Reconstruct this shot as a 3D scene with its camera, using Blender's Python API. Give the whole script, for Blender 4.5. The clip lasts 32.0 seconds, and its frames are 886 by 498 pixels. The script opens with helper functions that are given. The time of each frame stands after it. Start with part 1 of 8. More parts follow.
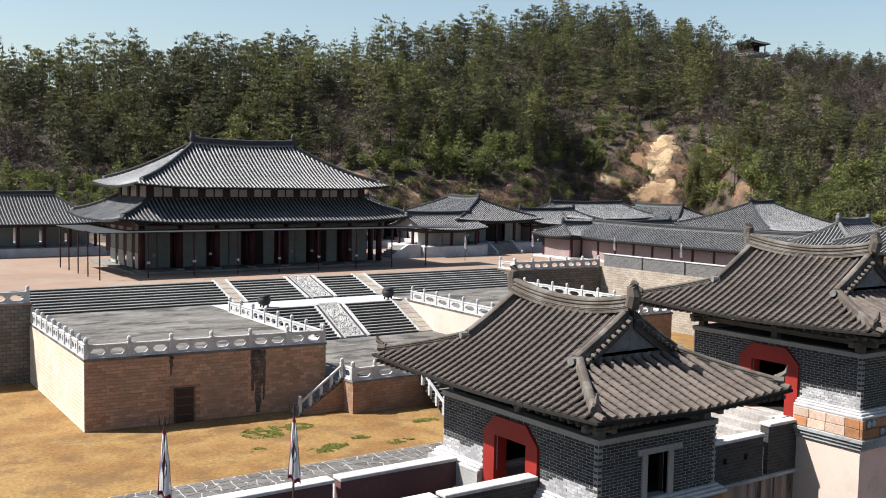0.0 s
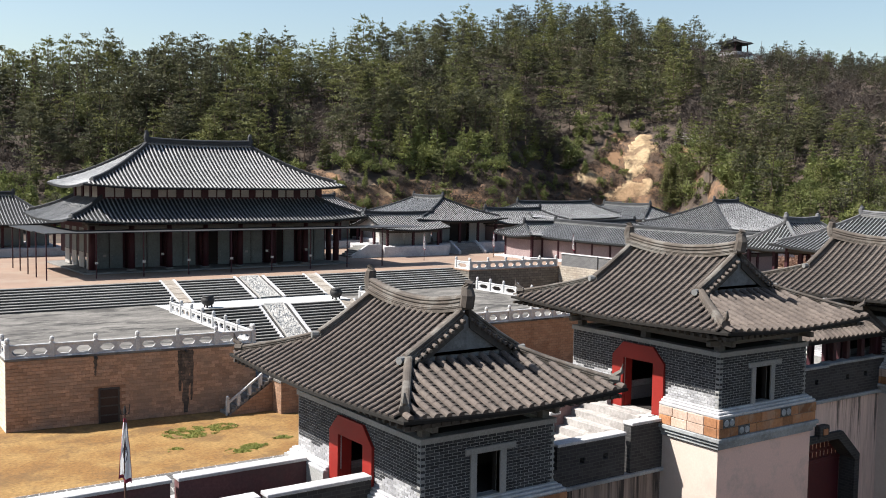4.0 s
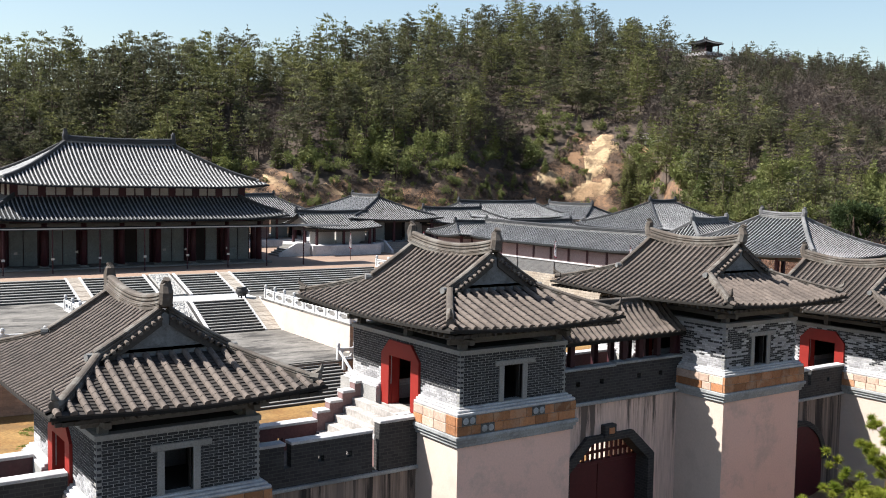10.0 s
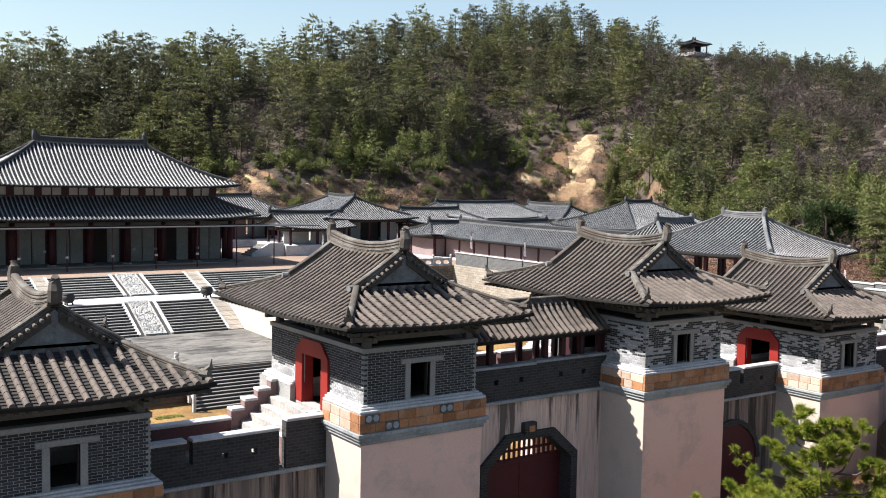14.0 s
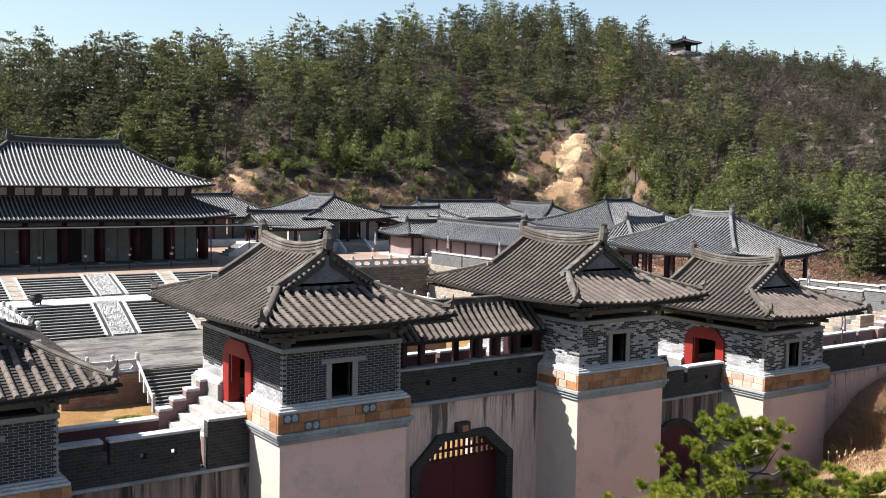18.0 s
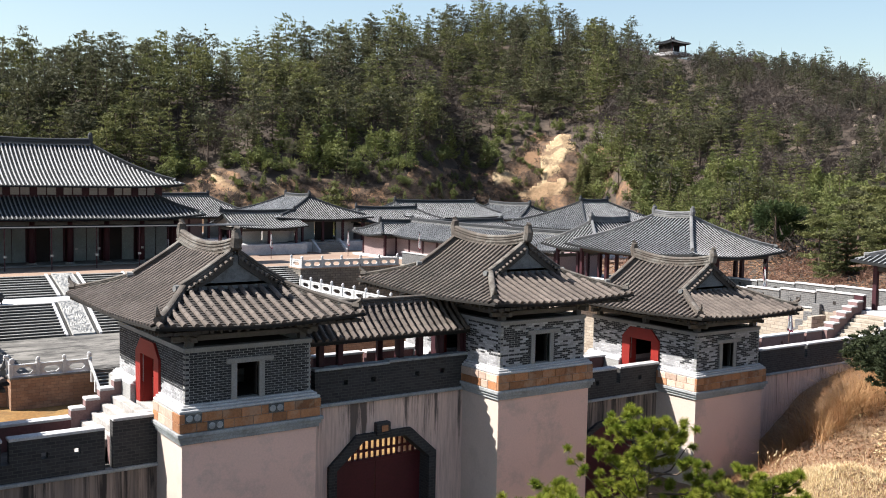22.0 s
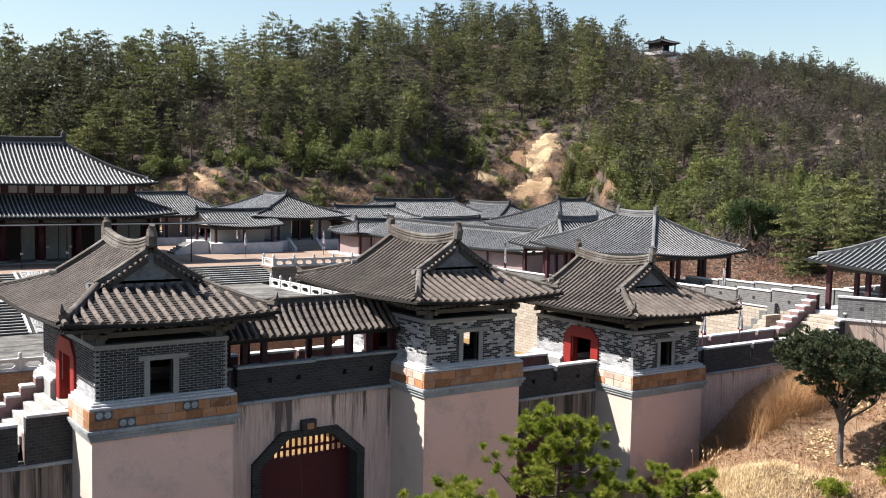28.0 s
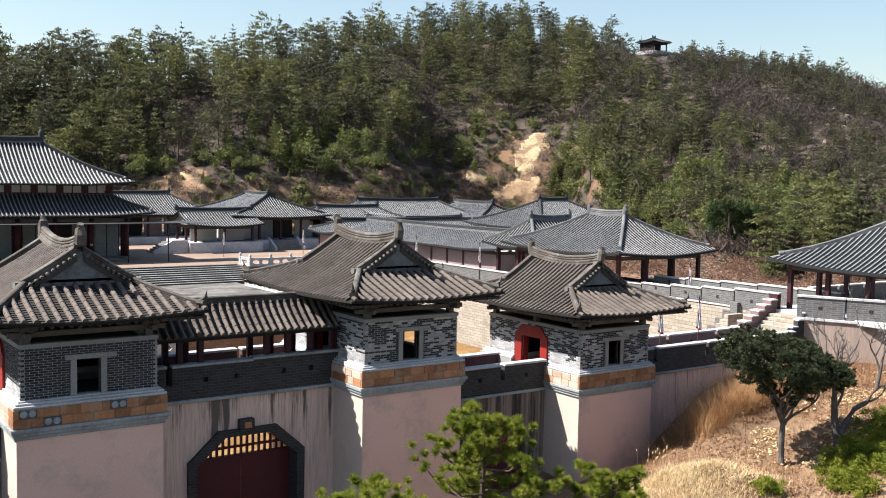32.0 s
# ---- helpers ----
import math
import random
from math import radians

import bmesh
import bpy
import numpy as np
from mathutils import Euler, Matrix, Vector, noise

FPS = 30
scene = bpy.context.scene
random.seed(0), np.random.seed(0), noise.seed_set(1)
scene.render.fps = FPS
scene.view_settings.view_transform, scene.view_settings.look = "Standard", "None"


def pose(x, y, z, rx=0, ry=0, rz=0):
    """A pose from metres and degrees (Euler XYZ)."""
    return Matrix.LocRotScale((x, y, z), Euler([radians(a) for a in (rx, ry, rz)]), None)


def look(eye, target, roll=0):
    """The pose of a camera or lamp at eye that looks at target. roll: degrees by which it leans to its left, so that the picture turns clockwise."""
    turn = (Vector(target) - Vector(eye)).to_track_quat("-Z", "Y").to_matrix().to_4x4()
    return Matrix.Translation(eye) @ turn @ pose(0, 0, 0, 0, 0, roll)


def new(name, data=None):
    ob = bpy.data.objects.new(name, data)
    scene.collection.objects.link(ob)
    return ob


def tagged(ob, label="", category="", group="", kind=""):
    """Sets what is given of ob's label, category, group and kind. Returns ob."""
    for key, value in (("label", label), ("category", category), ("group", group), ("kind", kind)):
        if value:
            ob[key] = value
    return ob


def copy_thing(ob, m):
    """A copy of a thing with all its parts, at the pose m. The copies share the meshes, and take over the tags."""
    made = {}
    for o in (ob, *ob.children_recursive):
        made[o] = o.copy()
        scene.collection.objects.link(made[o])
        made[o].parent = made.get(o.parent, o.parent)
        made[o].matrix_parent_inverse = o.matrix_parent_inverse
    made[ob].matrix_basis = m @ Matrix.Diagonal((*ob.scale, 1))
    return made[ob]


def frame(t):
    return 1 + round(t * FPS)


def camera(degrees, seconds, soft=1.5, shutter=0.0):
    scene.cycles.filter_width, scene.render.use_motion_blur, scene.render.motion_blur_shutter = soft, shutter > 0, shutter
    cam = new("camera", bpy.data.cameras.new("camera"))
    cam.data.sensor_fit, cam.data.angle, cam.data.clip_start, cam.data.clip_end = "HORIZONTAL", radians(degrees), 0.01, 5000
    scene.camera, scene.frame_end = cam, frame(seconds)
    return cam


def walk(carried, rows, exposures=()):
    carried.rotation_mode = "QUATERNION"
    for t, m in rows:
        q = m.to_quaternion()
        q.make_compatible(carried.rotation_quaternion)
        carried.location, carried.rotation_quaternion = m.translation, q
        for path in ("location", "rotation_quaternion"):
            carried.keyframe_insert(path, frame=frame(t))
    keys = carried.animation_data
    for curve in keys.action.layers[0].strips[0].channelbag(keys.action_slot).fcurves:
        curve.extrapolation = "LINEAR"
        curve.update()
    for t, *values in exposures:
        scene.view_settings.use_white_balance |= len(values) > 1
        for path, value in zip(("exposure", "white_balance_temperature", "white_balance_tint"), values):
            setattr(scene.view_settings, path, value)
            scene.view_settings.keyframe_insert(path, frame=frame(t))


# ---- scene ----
cam = camera(48.2, 32.0, 1.0)
PATH = [
    (0, (1.836, -0.483, 14.844), (2.971, 1.157, 14.699), 1.0),
    (0.5, (2.2, -0.752, 14.854), (3.337, 0.888, 14.709), 1.0),
    (1, (2.603, -1.019, 14.86), (3.739, 0.621, 14.715), 1.0),
    (1.5, (3.021, -1.289, 14.864), (4.157, 0.351, 14.72), 1.0),
    (2, (3.438, -1.606, 14.882), (4.575, 0.033, 14.737), 1.0),
    (2.5, (3.929, -1.933, 14.901), (5.066, -0.293, 14.756), 1.0),
    (3, (4.409, -2.27, 14.909), (5.545, -0.631, 14.763), 0.9),
    (3.5, (4.914, -2.619, 14.9), (6.051, -0.98, 14.755), 0.9),
    (5.5, (7.126, -4.158, 14.953), (8.264, -2.52, 14.807), 0.9),
    (6, (7.689, -4.533, 14.954), (8.827, -2.895, 14.809), 0.9),
    (6.5, (8.212, -4.926, 14.961), (9.35, -3.288, 14.815), 0.9),
    (7, (8.752, -5.31, 14.968), (9.891, -3.672, 14.823), 0.9),
    (7.5, (9.322, -5.698, 14.972), (10.46, -4.06, 14.827), 0.9),
    (8, (9.884, -6.081, 14.971), (11.023, -4.443, 14.826), 0.9),
    (8.5, (10.449, -6.487, 14.987), (11.587, -4.849, 14.841), 1.0),
    (9, (10.988, -6.862, 14.992), (12.127, -5.225, 14.846), 1.0),
    (9.5, (11.522, -7.257, 14.984), (12.661, -5.62, 14.838), 1.1),
    (10, (12.026, -7.629, 15.003), (13.165, -5.992, 14.857), 1.1),
    (10.5, (12.5, -7.971, 15.015), (13.64, -6.334, 14.869), 1.1),
    (11, (12.882, -8.283, 15.03), (14.023, -6.646, 14.884), 1.1),
    (11.5, (13.216, -8.538, 15.024), (14.357, -6.902, 14.878), 1.1),
    (12, (13.47, -8.769, 15.026), (14.611, -7.132, 14.88), 1.1),
    (12.5, (13.708, -8.938, 15.011), (14.849, -7.301, 14.865), 1.1),
    (13, (13.954, -9.1, 14.993), (15.095, -7.464, 14.847), 1.1),
    (13.5, (14.191, -9.286, 14.992), (15.331, -7.65, 14.846), 1.1),
    (14, (14.423, -9.446, 14.999), (15.563, -7.81, 14.854), 1.1),
    (14.5, (14.602, -9.573, 14.987), (15.742, -7.936, 14.842), 1.1),
    (16.5, (15.481, -10.194, 15.035), (16.622, -8.558, 14.889), 1.1),
    (17, (15.799, -10.419, 15.052), (16.94, -8.783, 14.906), 1.0),
    (17.5, (16.156, -10.651, 15.069), (17.297, -9.015, 14.922), 1.0),
    (18, (16.505, -10.921, 15.085), (17.646, -9.285, 14.938), 1.0),
    (18.5, (16.866, -11.21, 15.093), (18.007, -9.574, 14.946), 1.1),
    (19, (17.245, -11.462, 15.095), (18.386, -9.826, 14.948), 1.0),
    (19.5, (17.607, -11.668, 15.099), (18.749, -10.032, 14.952), 1.1),
    (20, (17.946, -11.915, 15.109), (19.089, -10.28, 14.963), 1.1),
    (20.5, (18.284, -12.142, 15.115), (19.426, -10.507, 14.968), 1.1),
    (21, (18.568, -12.342, 15.123), (19.711, -10.707, 14.976), 1.1),
    (21.5, (18.823, -12.498, 15.119), (19.965, -10.863, 14.972), 1.1),
    (22, (19.001, -12.617, 15.109), (20.144, -10.982, 14.963), 1.1),
    (22.5, (19.141, -12.741, 15.113), (20.284, -11.106, 14.967), 1.1),
    (23, (19.264, -12.84, 15.121), (20.407, -11.205, 14.975), 1.1),
    (23.5, (19.425, -12.967, 15.117), (20.567, -11.332, 14.97), 1.1),
    (24, (19.571, -13.075, 15.115), (20.713, -11.44, 14.968), 1.1),
    (24.5, (19.752, -13.211, 15.126), (20.895, -11.576, 14.979), 1.1),
    (25, (19.939, -13.369, 15.16), (21.082, -11.734, 15.012), 1.1),
    (25.5, (20.142, -13.549, 15.15), (21.285, -11.914, 15.003), 1.1),
    (27.5, (21.031, -14.154, 15.145), (22.174, -12.52, 14.997), 1.2),
    (28, (21.263, -14.296, 15.147), (22.407, -12.662, 14.999), 1.2),
    (28.5, (21.5, -14.449, 15.16), (22.643, -12.815, 15.012), 1.2),
    (29, (21.727, -14.627, 15.16), (22.87, -12.992, 15.011), 1.1),
    (29.5, (21.954, -14.778, 15.148), (23.097, -13.144, 15.0), 1.1),
    (30, (22.186, -14.961, 15.153), (23.329, -13.327, 15.004), 1.1),
    (30.5, (22.441, -15.135, 15.154), (23.584, -13.5, 15.005), 1.1),
    (31, (22.682, -15.324, 15.164), (23.825, -13.69, 15.015), 1.1),
    (31.5, (22.947, -15.521, 15.165), (24.09, -13.887, 15.016), 1.1),
    (32, (23.197, -15.716, 15.186), (24.341, -14.082, 15.037), 1.2),
]
walk(cam, [(t, look(eye, target, roll)) for t, eye, target, roll in PATH], [(0, 1.13), (3.5, 1.22), (6, 1.32), (9, 1.37), (16.5, 1.43), (32, 1.43)])

# ---- sky, sun, exposure ----
SUN_AZ, SUN_EL = (-0.848, 0.53), radians(49.7)
world = bpy.data.worlds.new("sky")
scene.world = world
world.use_nodes = True
wn = world.node_tree
sky = wn.nodes.new("ShaderNodeTexSky")
sky.sky_type, sky.sun_disc = "NISHITA", False
sky.sun_elevation, sky.sun_rotation = SUN_EL, math.atan2(SUN_AZ[0], SUN_AZ[1])
sky.altitude, sky.air_density, sky.dust_density, sky.ozone_density = 100, 1.2, 1.2, 1.0
wn.links.new(sky.outputs["Color"], wn.nodes["Background"].inputs["Color"])
wn.nodes["Background"].inputs["Strength"].default_value = 0.066
sun = bpy.data.lights.new("sun", "SUN")
sun.energy, sun.angle, sun.color = 5.0, radians(0.55), (1.0, 0.955, 0.89)
sun_ob = new("sun", sun)
sun_ob.matrix_world = look((SUN_AZ[0] * 100 * math.cos(SUN_EL), SUN_AZ[1] * 100 * math.cos(SUN_EL), 100 * math.sin(SUN_EL)), (0, 0, 0))

# ---- materials ----
def mat(name, base, second=None, rough=0.8, scale=1.0, fine=12.0, bump=0.15, mix=0.6, stains=None, stain_amount=0.5, stretch=(1, 1, 1), per_object=0.0, per_island=0.0, drip=None, metal=0.0, spread=0.13, grain=0.35, spec=0.3, stain_at=(0.5, 0.6)):
    """A surface with two scales of variation, grain, optional stains and a fine relief."""
    m = bpy.data.materials.new(name)
    m.use_nodes = True
    t, n, l = m.node_tree, m.node_tree.nodes, m.node_tree.links
    out = n["Principled BSDF"]
    second = second or tuple(c * 0.7 for c in base)
    base, second = tuple(c * 0.77 for c in base), tuple(c * 0.77 for c in second)
    stains = tuple(c * 0.77 for c in stains) if stains else None
    co = n.new("ShaderNodeTexCoord")
    geo = n.new("ShaderNodeNewGeometry")
    mp = n.new("ShaderNodeMapping")
    mp.inputs["Scale"].default_value = stretch
    l.new(geo.outputs["Position"], mp.inputs["Vector"])

    def noi(s, detail=4, rough_=0.6):
        k = n.new("ShaderNodeTexNoise")
        k.inputs["Scale"].default_value, k.inputs["Detail"].default_value, k.inputs["Roughness"].default_value = s, detail, rough_
        l.new(mp.outputs["Vector"], k.inputs["Vector"])
        return k.outputs["Fac"]

    def ramp(sock, a, b):
        k = n.new("ShaderNodeMapRange")
        k.inputs["From Min"].default_value, k.inputs["From Max"].default_value = a, b
        l.new(sock, k.inputs["Value"])
        return k.outputs["Result"]

    def blend(f, a, b, kind="MIX"):
        k = n.new("ShaderNodeMix")
        k.data_type, k.blend_type = "RGBA", kind
        for sock, v in ((k.inputs[0], f), (k.inputs[6], a), (k.inputs[7], b)):
            if hasattr(v, "links"):
                l.new(v, sock)
            else:
                sock.default_value = (*v, 1) if isinstance(v, tuple) and len(v) == 3 else v
        return k.outputs[2]

    def times(sock, f):
        k = n.new("ShaderNodeMath")
        k.operation = "MULTIPLY"
        l.new(sock, k.inputs[0])
        k.inputs[1].default_value = f
        return k.outputs[0]

    big, small = noi(scale), noi(fine, 6, 0.7)
    col = blend(times(ramp(big, 0.5 - spread, 0.5 + spread), mix), base, second)
    g = ramp(small, 0.25, 0.75)
    lo, hi = 1 - grain, 1 + grain * 0.6
    k = n.new("ShaderNodeMapRange")
    k.inputs["To Min"].default_value, k.inputs["To Max"].default_value = lo, hi
    l.new(g, k.inputs["Value"])
    col = blend(1.0, col, k.outputs["Result"], "MULTIPLY")
    if per_object:
        info = n.new("ShaderNodeObjectInfo")
        k = n.new("ShaderNodeMapRange")
        k.inputs["To Min"].default_value, k.inputs["To Max"].default_value = 1 - per_object, 1 + per_object
        l.new(info.outputs["Random"], k.inputs["Value"])
        col = blend(1.0, col, k.outputs["Result"], "MULTIPLY")
    if per_island:
        k = n.new("ShaderNodeMapRange")
        k.inputs["To Min"].default_value, k.inputs["To Max"].default_value = 1 - per_island, 1 + per_island
        l.new(geo.outputs["Random Per Island"], k.inputs["Value"])
        col = blend(1.0, col, k.outputs["Result"], "MULTIPLY")
    if stains:
        wear = noi(scale * 0.8 + 0.15, 7, 0.7)
        if drip:
            # streaks that run down from the wall head and thin out
            sep, hgt, add = n.new("ShaderNodeSeparateXYZ"), n.new("ShaderNodeMapRange"), n.new("ShaderNodeMath")
            l.new(geo.outputs["Position"], sep.inputs[0])
            hgt.inputs["From Min"].default_value, hgt.inputs["From Max"].default_value = drip
            hgt.inputs["To Min"].default_value, hgt.inputs["To Max"].default_value = -0.12, 0.07
            l.new(sep.outputs["Z"], hgt.inputs["Value"])
            l.new(wear, add.inputs[0]), l.new(hgt.outputs["Result"], add.inputs[1])
            wear = add.outputs[0]
        st = ramp(wear, *stain_at)
        col = blend(times(st, stain_amount), col, stains)
    l.new(col, out.inputs["Base Color"])
    out.inputs["Metallic"].default_value = metal
    rr = n.new("ShaderNodeMapRange")
    rr.inputs["To Min"].default_value, rr.inputs["To Max"].default_value = max(rough - 0.12, 0.05), min(rough + 0.1, 1)
    l.new(small, rr.inputs["Value"])
    l.new(rr.outputs["Result"], out.inputs["Roughness"])
    out.inputs["Specular IOR Level"].default_value = spec
    if bump:
        b = n.new("ShaderNodeBump")
        b.inputs["Strength"].default_value, b.inputs["Distance"].default_value = bump, 0.03
        l.new(small, b.inputs["Height"])
        l.new(b.outputs["Normal"], out.inputs["Normal"])
    m["colour_socket"] = col.node.name
    return m


def coursed(name, brick, brick2, mortar, w, h, joint=0.012, axis="x", rough=0.85, stains=None, stain_amount=0.6, bump=0.5, scale=0.5, bias=0.0):
    """Coursed masonry for surfaces that stay far off: bricks of w by h metres with recessed joints, weathered."""
    m = mat(name, brick, None, rough, scale, 8, 0, stains=stains, stain_amount=stain_amount)
    brick, brick2, mortar = (tuple(v * 0.84 for v in c) for c in (brick, brick2, mortar))
    t, n, l = m.node_tree, m.node_tree.nodes, m.node_tree.links
    out = n["Principled BSDF"]
    geo = n.new("ShaderNodeNewGeometry")
    sep, com = n.new("ShaderNodeSeparateXYZ"), n.new("ShaderNodeCombineXYZ")
    l.new(geo.outputs["Position"], sep.inputs[0])
    if axis == "xy":
        add = n.new("ShaderNodeMath")
        l.new(sep.outputs["X"], add.inputs[0]), l.new(sep.outputs["Y"], add.inputs[1])
        l.new(add.outputs[0], com.inputs[0])
    else:
        l.new(sep.outputs["X" if axis == "x" else "Y"], com.inputs[0])
    l.new(sep.outputs["Z"], com.inputs[1])
    br = n.new("ShaderNodeTexBrick")
    br.inputs["Scale"].default_value, br.inputs["Brick Width"].default_value, br.inputs["Row Height"].default_value = 1.0, w, h
    br.inputs["Mortar Size"].default_value, br.inputs["Mortar Smooth"].default_value, br.inputs["Bias"].default_value = joint, 0.3, bias
    br.inputs["Color1"].default_value, br.inputs["Color2"].default_value, br.inputs["Mortar"].default_value = (*brick, 1), (*brick2, 1), (*mortar, 1)
    l.new(com.outputs[0], br.inputs["Vector"])
    old = n[m["colour_socket"]]
    # the weathering of the plain surface, over the coursing
    mx = n.new("ShaderNodeMix")
    mx.data_type, mx.blend_type = "RGBA", "MULTIPLY"
    mx.inputs[0].default_value = 0.75
    div = n.new("ShaderNodeMix")
    div.data_type, div.blend_type = "RGBA", "DIVIDE"
    div.inputs[0].default_value = 1.0
    div.inputs[7].default_value = (*brick, 1)
    l.new(old.outputs[2], div.inputs[6])
    l.new(br.outputs["Color"], mx.inputs[6]), l.new(div.outputs[2], mx.inputs[7])
    l.new(mx.outputs[2], out.inputs["Base Color"])
    bp = n.new("ShaderNodeBump")
    bp.inputs["Strength"].default_value, bp.inputs["Distance"].default_value, bp.invert = bump, 0.015, True
    l.new(br.outputs["Fac"], bp.inputs["Height"])
    l.new(bp.outputs["Normal"], out.inputs["Normal"])
    return m


def leafy(name, a, b, c, rough=0.75, scale=0.25, dark=0.4):
    """Foliage: three greens, from clump to clump and leaf to leaf, with some light coming through."""
    m = bpy.data.materials.new(name)
    m.use_nodes = True
    n, l = m.node_tree.nodes, m.node_tree.links
    a, b, c = (tuple(v * 0.9 for v in k) for k in (a, b, c))
    out = n["Principled BSDF"]
    geo = n.new("ShaderNodeNewGeometry")
    tex = n.new("ShaderNodeTexNoise")
    tex.inputs["Scale"].default_value, tex.inputs["Detail"].default_value = scale, 3
    l.new(geo.outputs["Position"], tex.inputs["Vector"])
    r1 = n.new("ShaderNodeMapRange")
    r1.inputs["From Min"].default_value, r1.inputs["From Max"].default_value = 0.35, 0.65
    l.new(tex.outputs["Fac"], r1.inputs["Value"])
    m1, m2 = n.new("ShaderNodeMix"), n.new("ShaderNodeMix")
    for k in (m1, m2):
        k.data_type = "RGBA"
    m1.inputs[6].default_value, m1.inputs[7].default_value = (*a, 1), (*b, 1)
    l.new(r1.outputs["Result"], m1.inputs[0])
    r2 = n.new("ShaderNodeMath")
    r2.operation = "MULTIPLY"
    r2.inputs[1].default_value = dark
    l.new(geo.outputs["Random Per Island"], r2.inputs[0])
    l.new(r2.outputs[0], m2.inputs[0])
    l.new(m1.outputs[2], m2.inputs[6])
    m2.inputs[7].default_value = (*c, 1)
    l.new(m2.outputs[2], out.inputs["Base Color"])
    out.inputs["Roughness"].default_value = rough
    out.inputs["Specular IOR Level"].default_value = 0.2
    tr, mx = n.new("ShaderNodeBsdfTranslucent"), n.new("ShaderNodeMixShader")
    mx.inputs[0].default_value = 0.3
    l.new(m2.outputs[2], tr.inputs["Color"])
    l.new(out.outputs[0], mx.inputs[1]), l.new(tr.outputs[0], mx.inputs[2])
    l.new(mx.outputs[0], n["Material Output"].inputs["Surface"])
    return m


M = {}
M["tile"] = mat("old_roof_tile", (0.152, 0.122, 0.105), (0.07, 0.057, 0.052), 0.8, 0.7, 9, 0.35, per_object=0.1, stains=(0.225, 0.185, 0.16), stain_amount=0.4, grain=0.4)
# hollow tiles and bed: near-black colour stands in for shade between the rows
M["tile_pan_shade"] = mat("hollow_tile_shade", (0.048, 0.041, 0.037), (0.026, 0.023, 0.021), 0.85, 0.8, 9, 0.3)
M["tile_bed_shade"] = mat("roof_bed_shade", (0.017, 0.015, 0.013), (0.011, 0.010, 0.009), 0.9, 0.8, 9, 0.3)
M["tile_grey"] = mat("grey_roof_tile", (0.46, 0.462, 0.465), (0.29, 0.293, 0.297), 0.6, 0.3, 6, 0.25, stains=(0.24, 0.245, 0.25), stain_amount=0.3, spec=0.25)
M["tile_side"] = mat("weathered_grey_tile", (0.38, 0.385, 0.40), (0.21, 0.215, 0.23), 0.6, 0.5, 6, 0.3, stains=(0.26, 0.265, 0.27), stain_amount=0.3, spec=0.2)
# near-black as well, so the gaps between grey rows read as shaded
M["tile_grey_bed_shade"] = mat("grey_bed_shade", (0.018, 0.02, 0.022), (0.012, 0.013, 0.014), 0.85, 0.3, 6, 0.2)
M["ridge"] = mat("ridge_tile", (0.119, 0.098, 0.082), (0.055, 0.0475, 0.042), 0.8, 1.2, 10, 0.3, stains=(0.23, 0.22, 0.2))
M["ridge_dark"] = mat("dark_ridge_tile", (0.05, 0.053, 0.058), (0.035, 0.036, 0.04), 0.7, 0.6, 8, 0.2)
M["ridge_pale"] = mat("pale_ridge_mortar", (0.24, 0.24, 0.236), (0.15, 0.15, 0.15), 0.85, 1.5, 10, 0.2)
M["brick_bed"] = mat("brick_joint_mortar", (0.42, 0.415, 0.405), (0.28, 0.28, 0.275), 0.95, 0.8, 20, 0.2)
# lit counterpart of the town wall plaster, sunlight put into a paler tone
M["bastion"] = mat("sunlit_bastion_plaster", (0.44, 0.335, 0.28), (0.34, 0.255, 0.215), 0.92, 1.6, 12, 0.3, stretch=(1, 1, 0.12), stains=(0.28, 0.21, 0.18), stain_amount=0.5)
M["brick"] = mat("grey_brick", (0.052, 0.054, 0.06), (0.034, 0.035, 0.039), 0.85, 1.5, 20, 0.25, per_object=0.45, grain=0.3)
# limewashed bricks, and the low side courses painted as if sunlit
M["limewash_sunlit"] = mat("limewashed_and_sunlit_brick", (0.50, 0.50, 0.515), (0.28, 0.28, 0.30), 0.9, 1.2, 14, 0.25, per_object=0.25)
M["granite"] = mat("white_granite", (0.66, 0.65, 0.66), (0.47, 0.47, 0.49), 0.8, 0.9, 16, 0.15, stains=(0.33, 0.33, 0.36), stain_amount=0.45)
M["stone_frame"] = mat("grey_stone_frame", (0.36, 0.355, 0.345), (0.27, 0.27, 0.265), 0.85, 1.0, 18, 0.2)
M["cornice"] = mat("cornice_stone", (0.42, 0.44, 0.45), (0.30, 0.315, 0.325), 0.85, 0.8, 14, 0.2, stains=(0.15, 0.15, 0.15), stain_amount=0.5)
M["orange"] = mat("terracotta_block", (0.44, 0.205, 0.095), (0.30, 0.135, 0.07), 0.85, 1.3, 14, 0.25, per_object=0.35, stains=(0.5, 0.36, 0.26), stain_amount=0.4)
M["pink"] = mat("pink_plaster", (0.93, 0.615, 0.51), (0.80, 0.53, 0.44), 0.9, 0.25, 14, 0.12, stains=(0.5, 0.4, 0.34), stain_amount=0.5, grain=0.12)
# lit-side copy of the pink plaster: the sun's cream tone is in the colour
M["sunlit_flank"] = mat("sunlit_flank_plaster", (0.66, 0.56, 0.49), (0.55, 0.46, 0.40), 0.9, 0.3, 14, 0.12, stains=(0.5, 0.42, 0.37), stain_amount=0.5, grain=0.1)
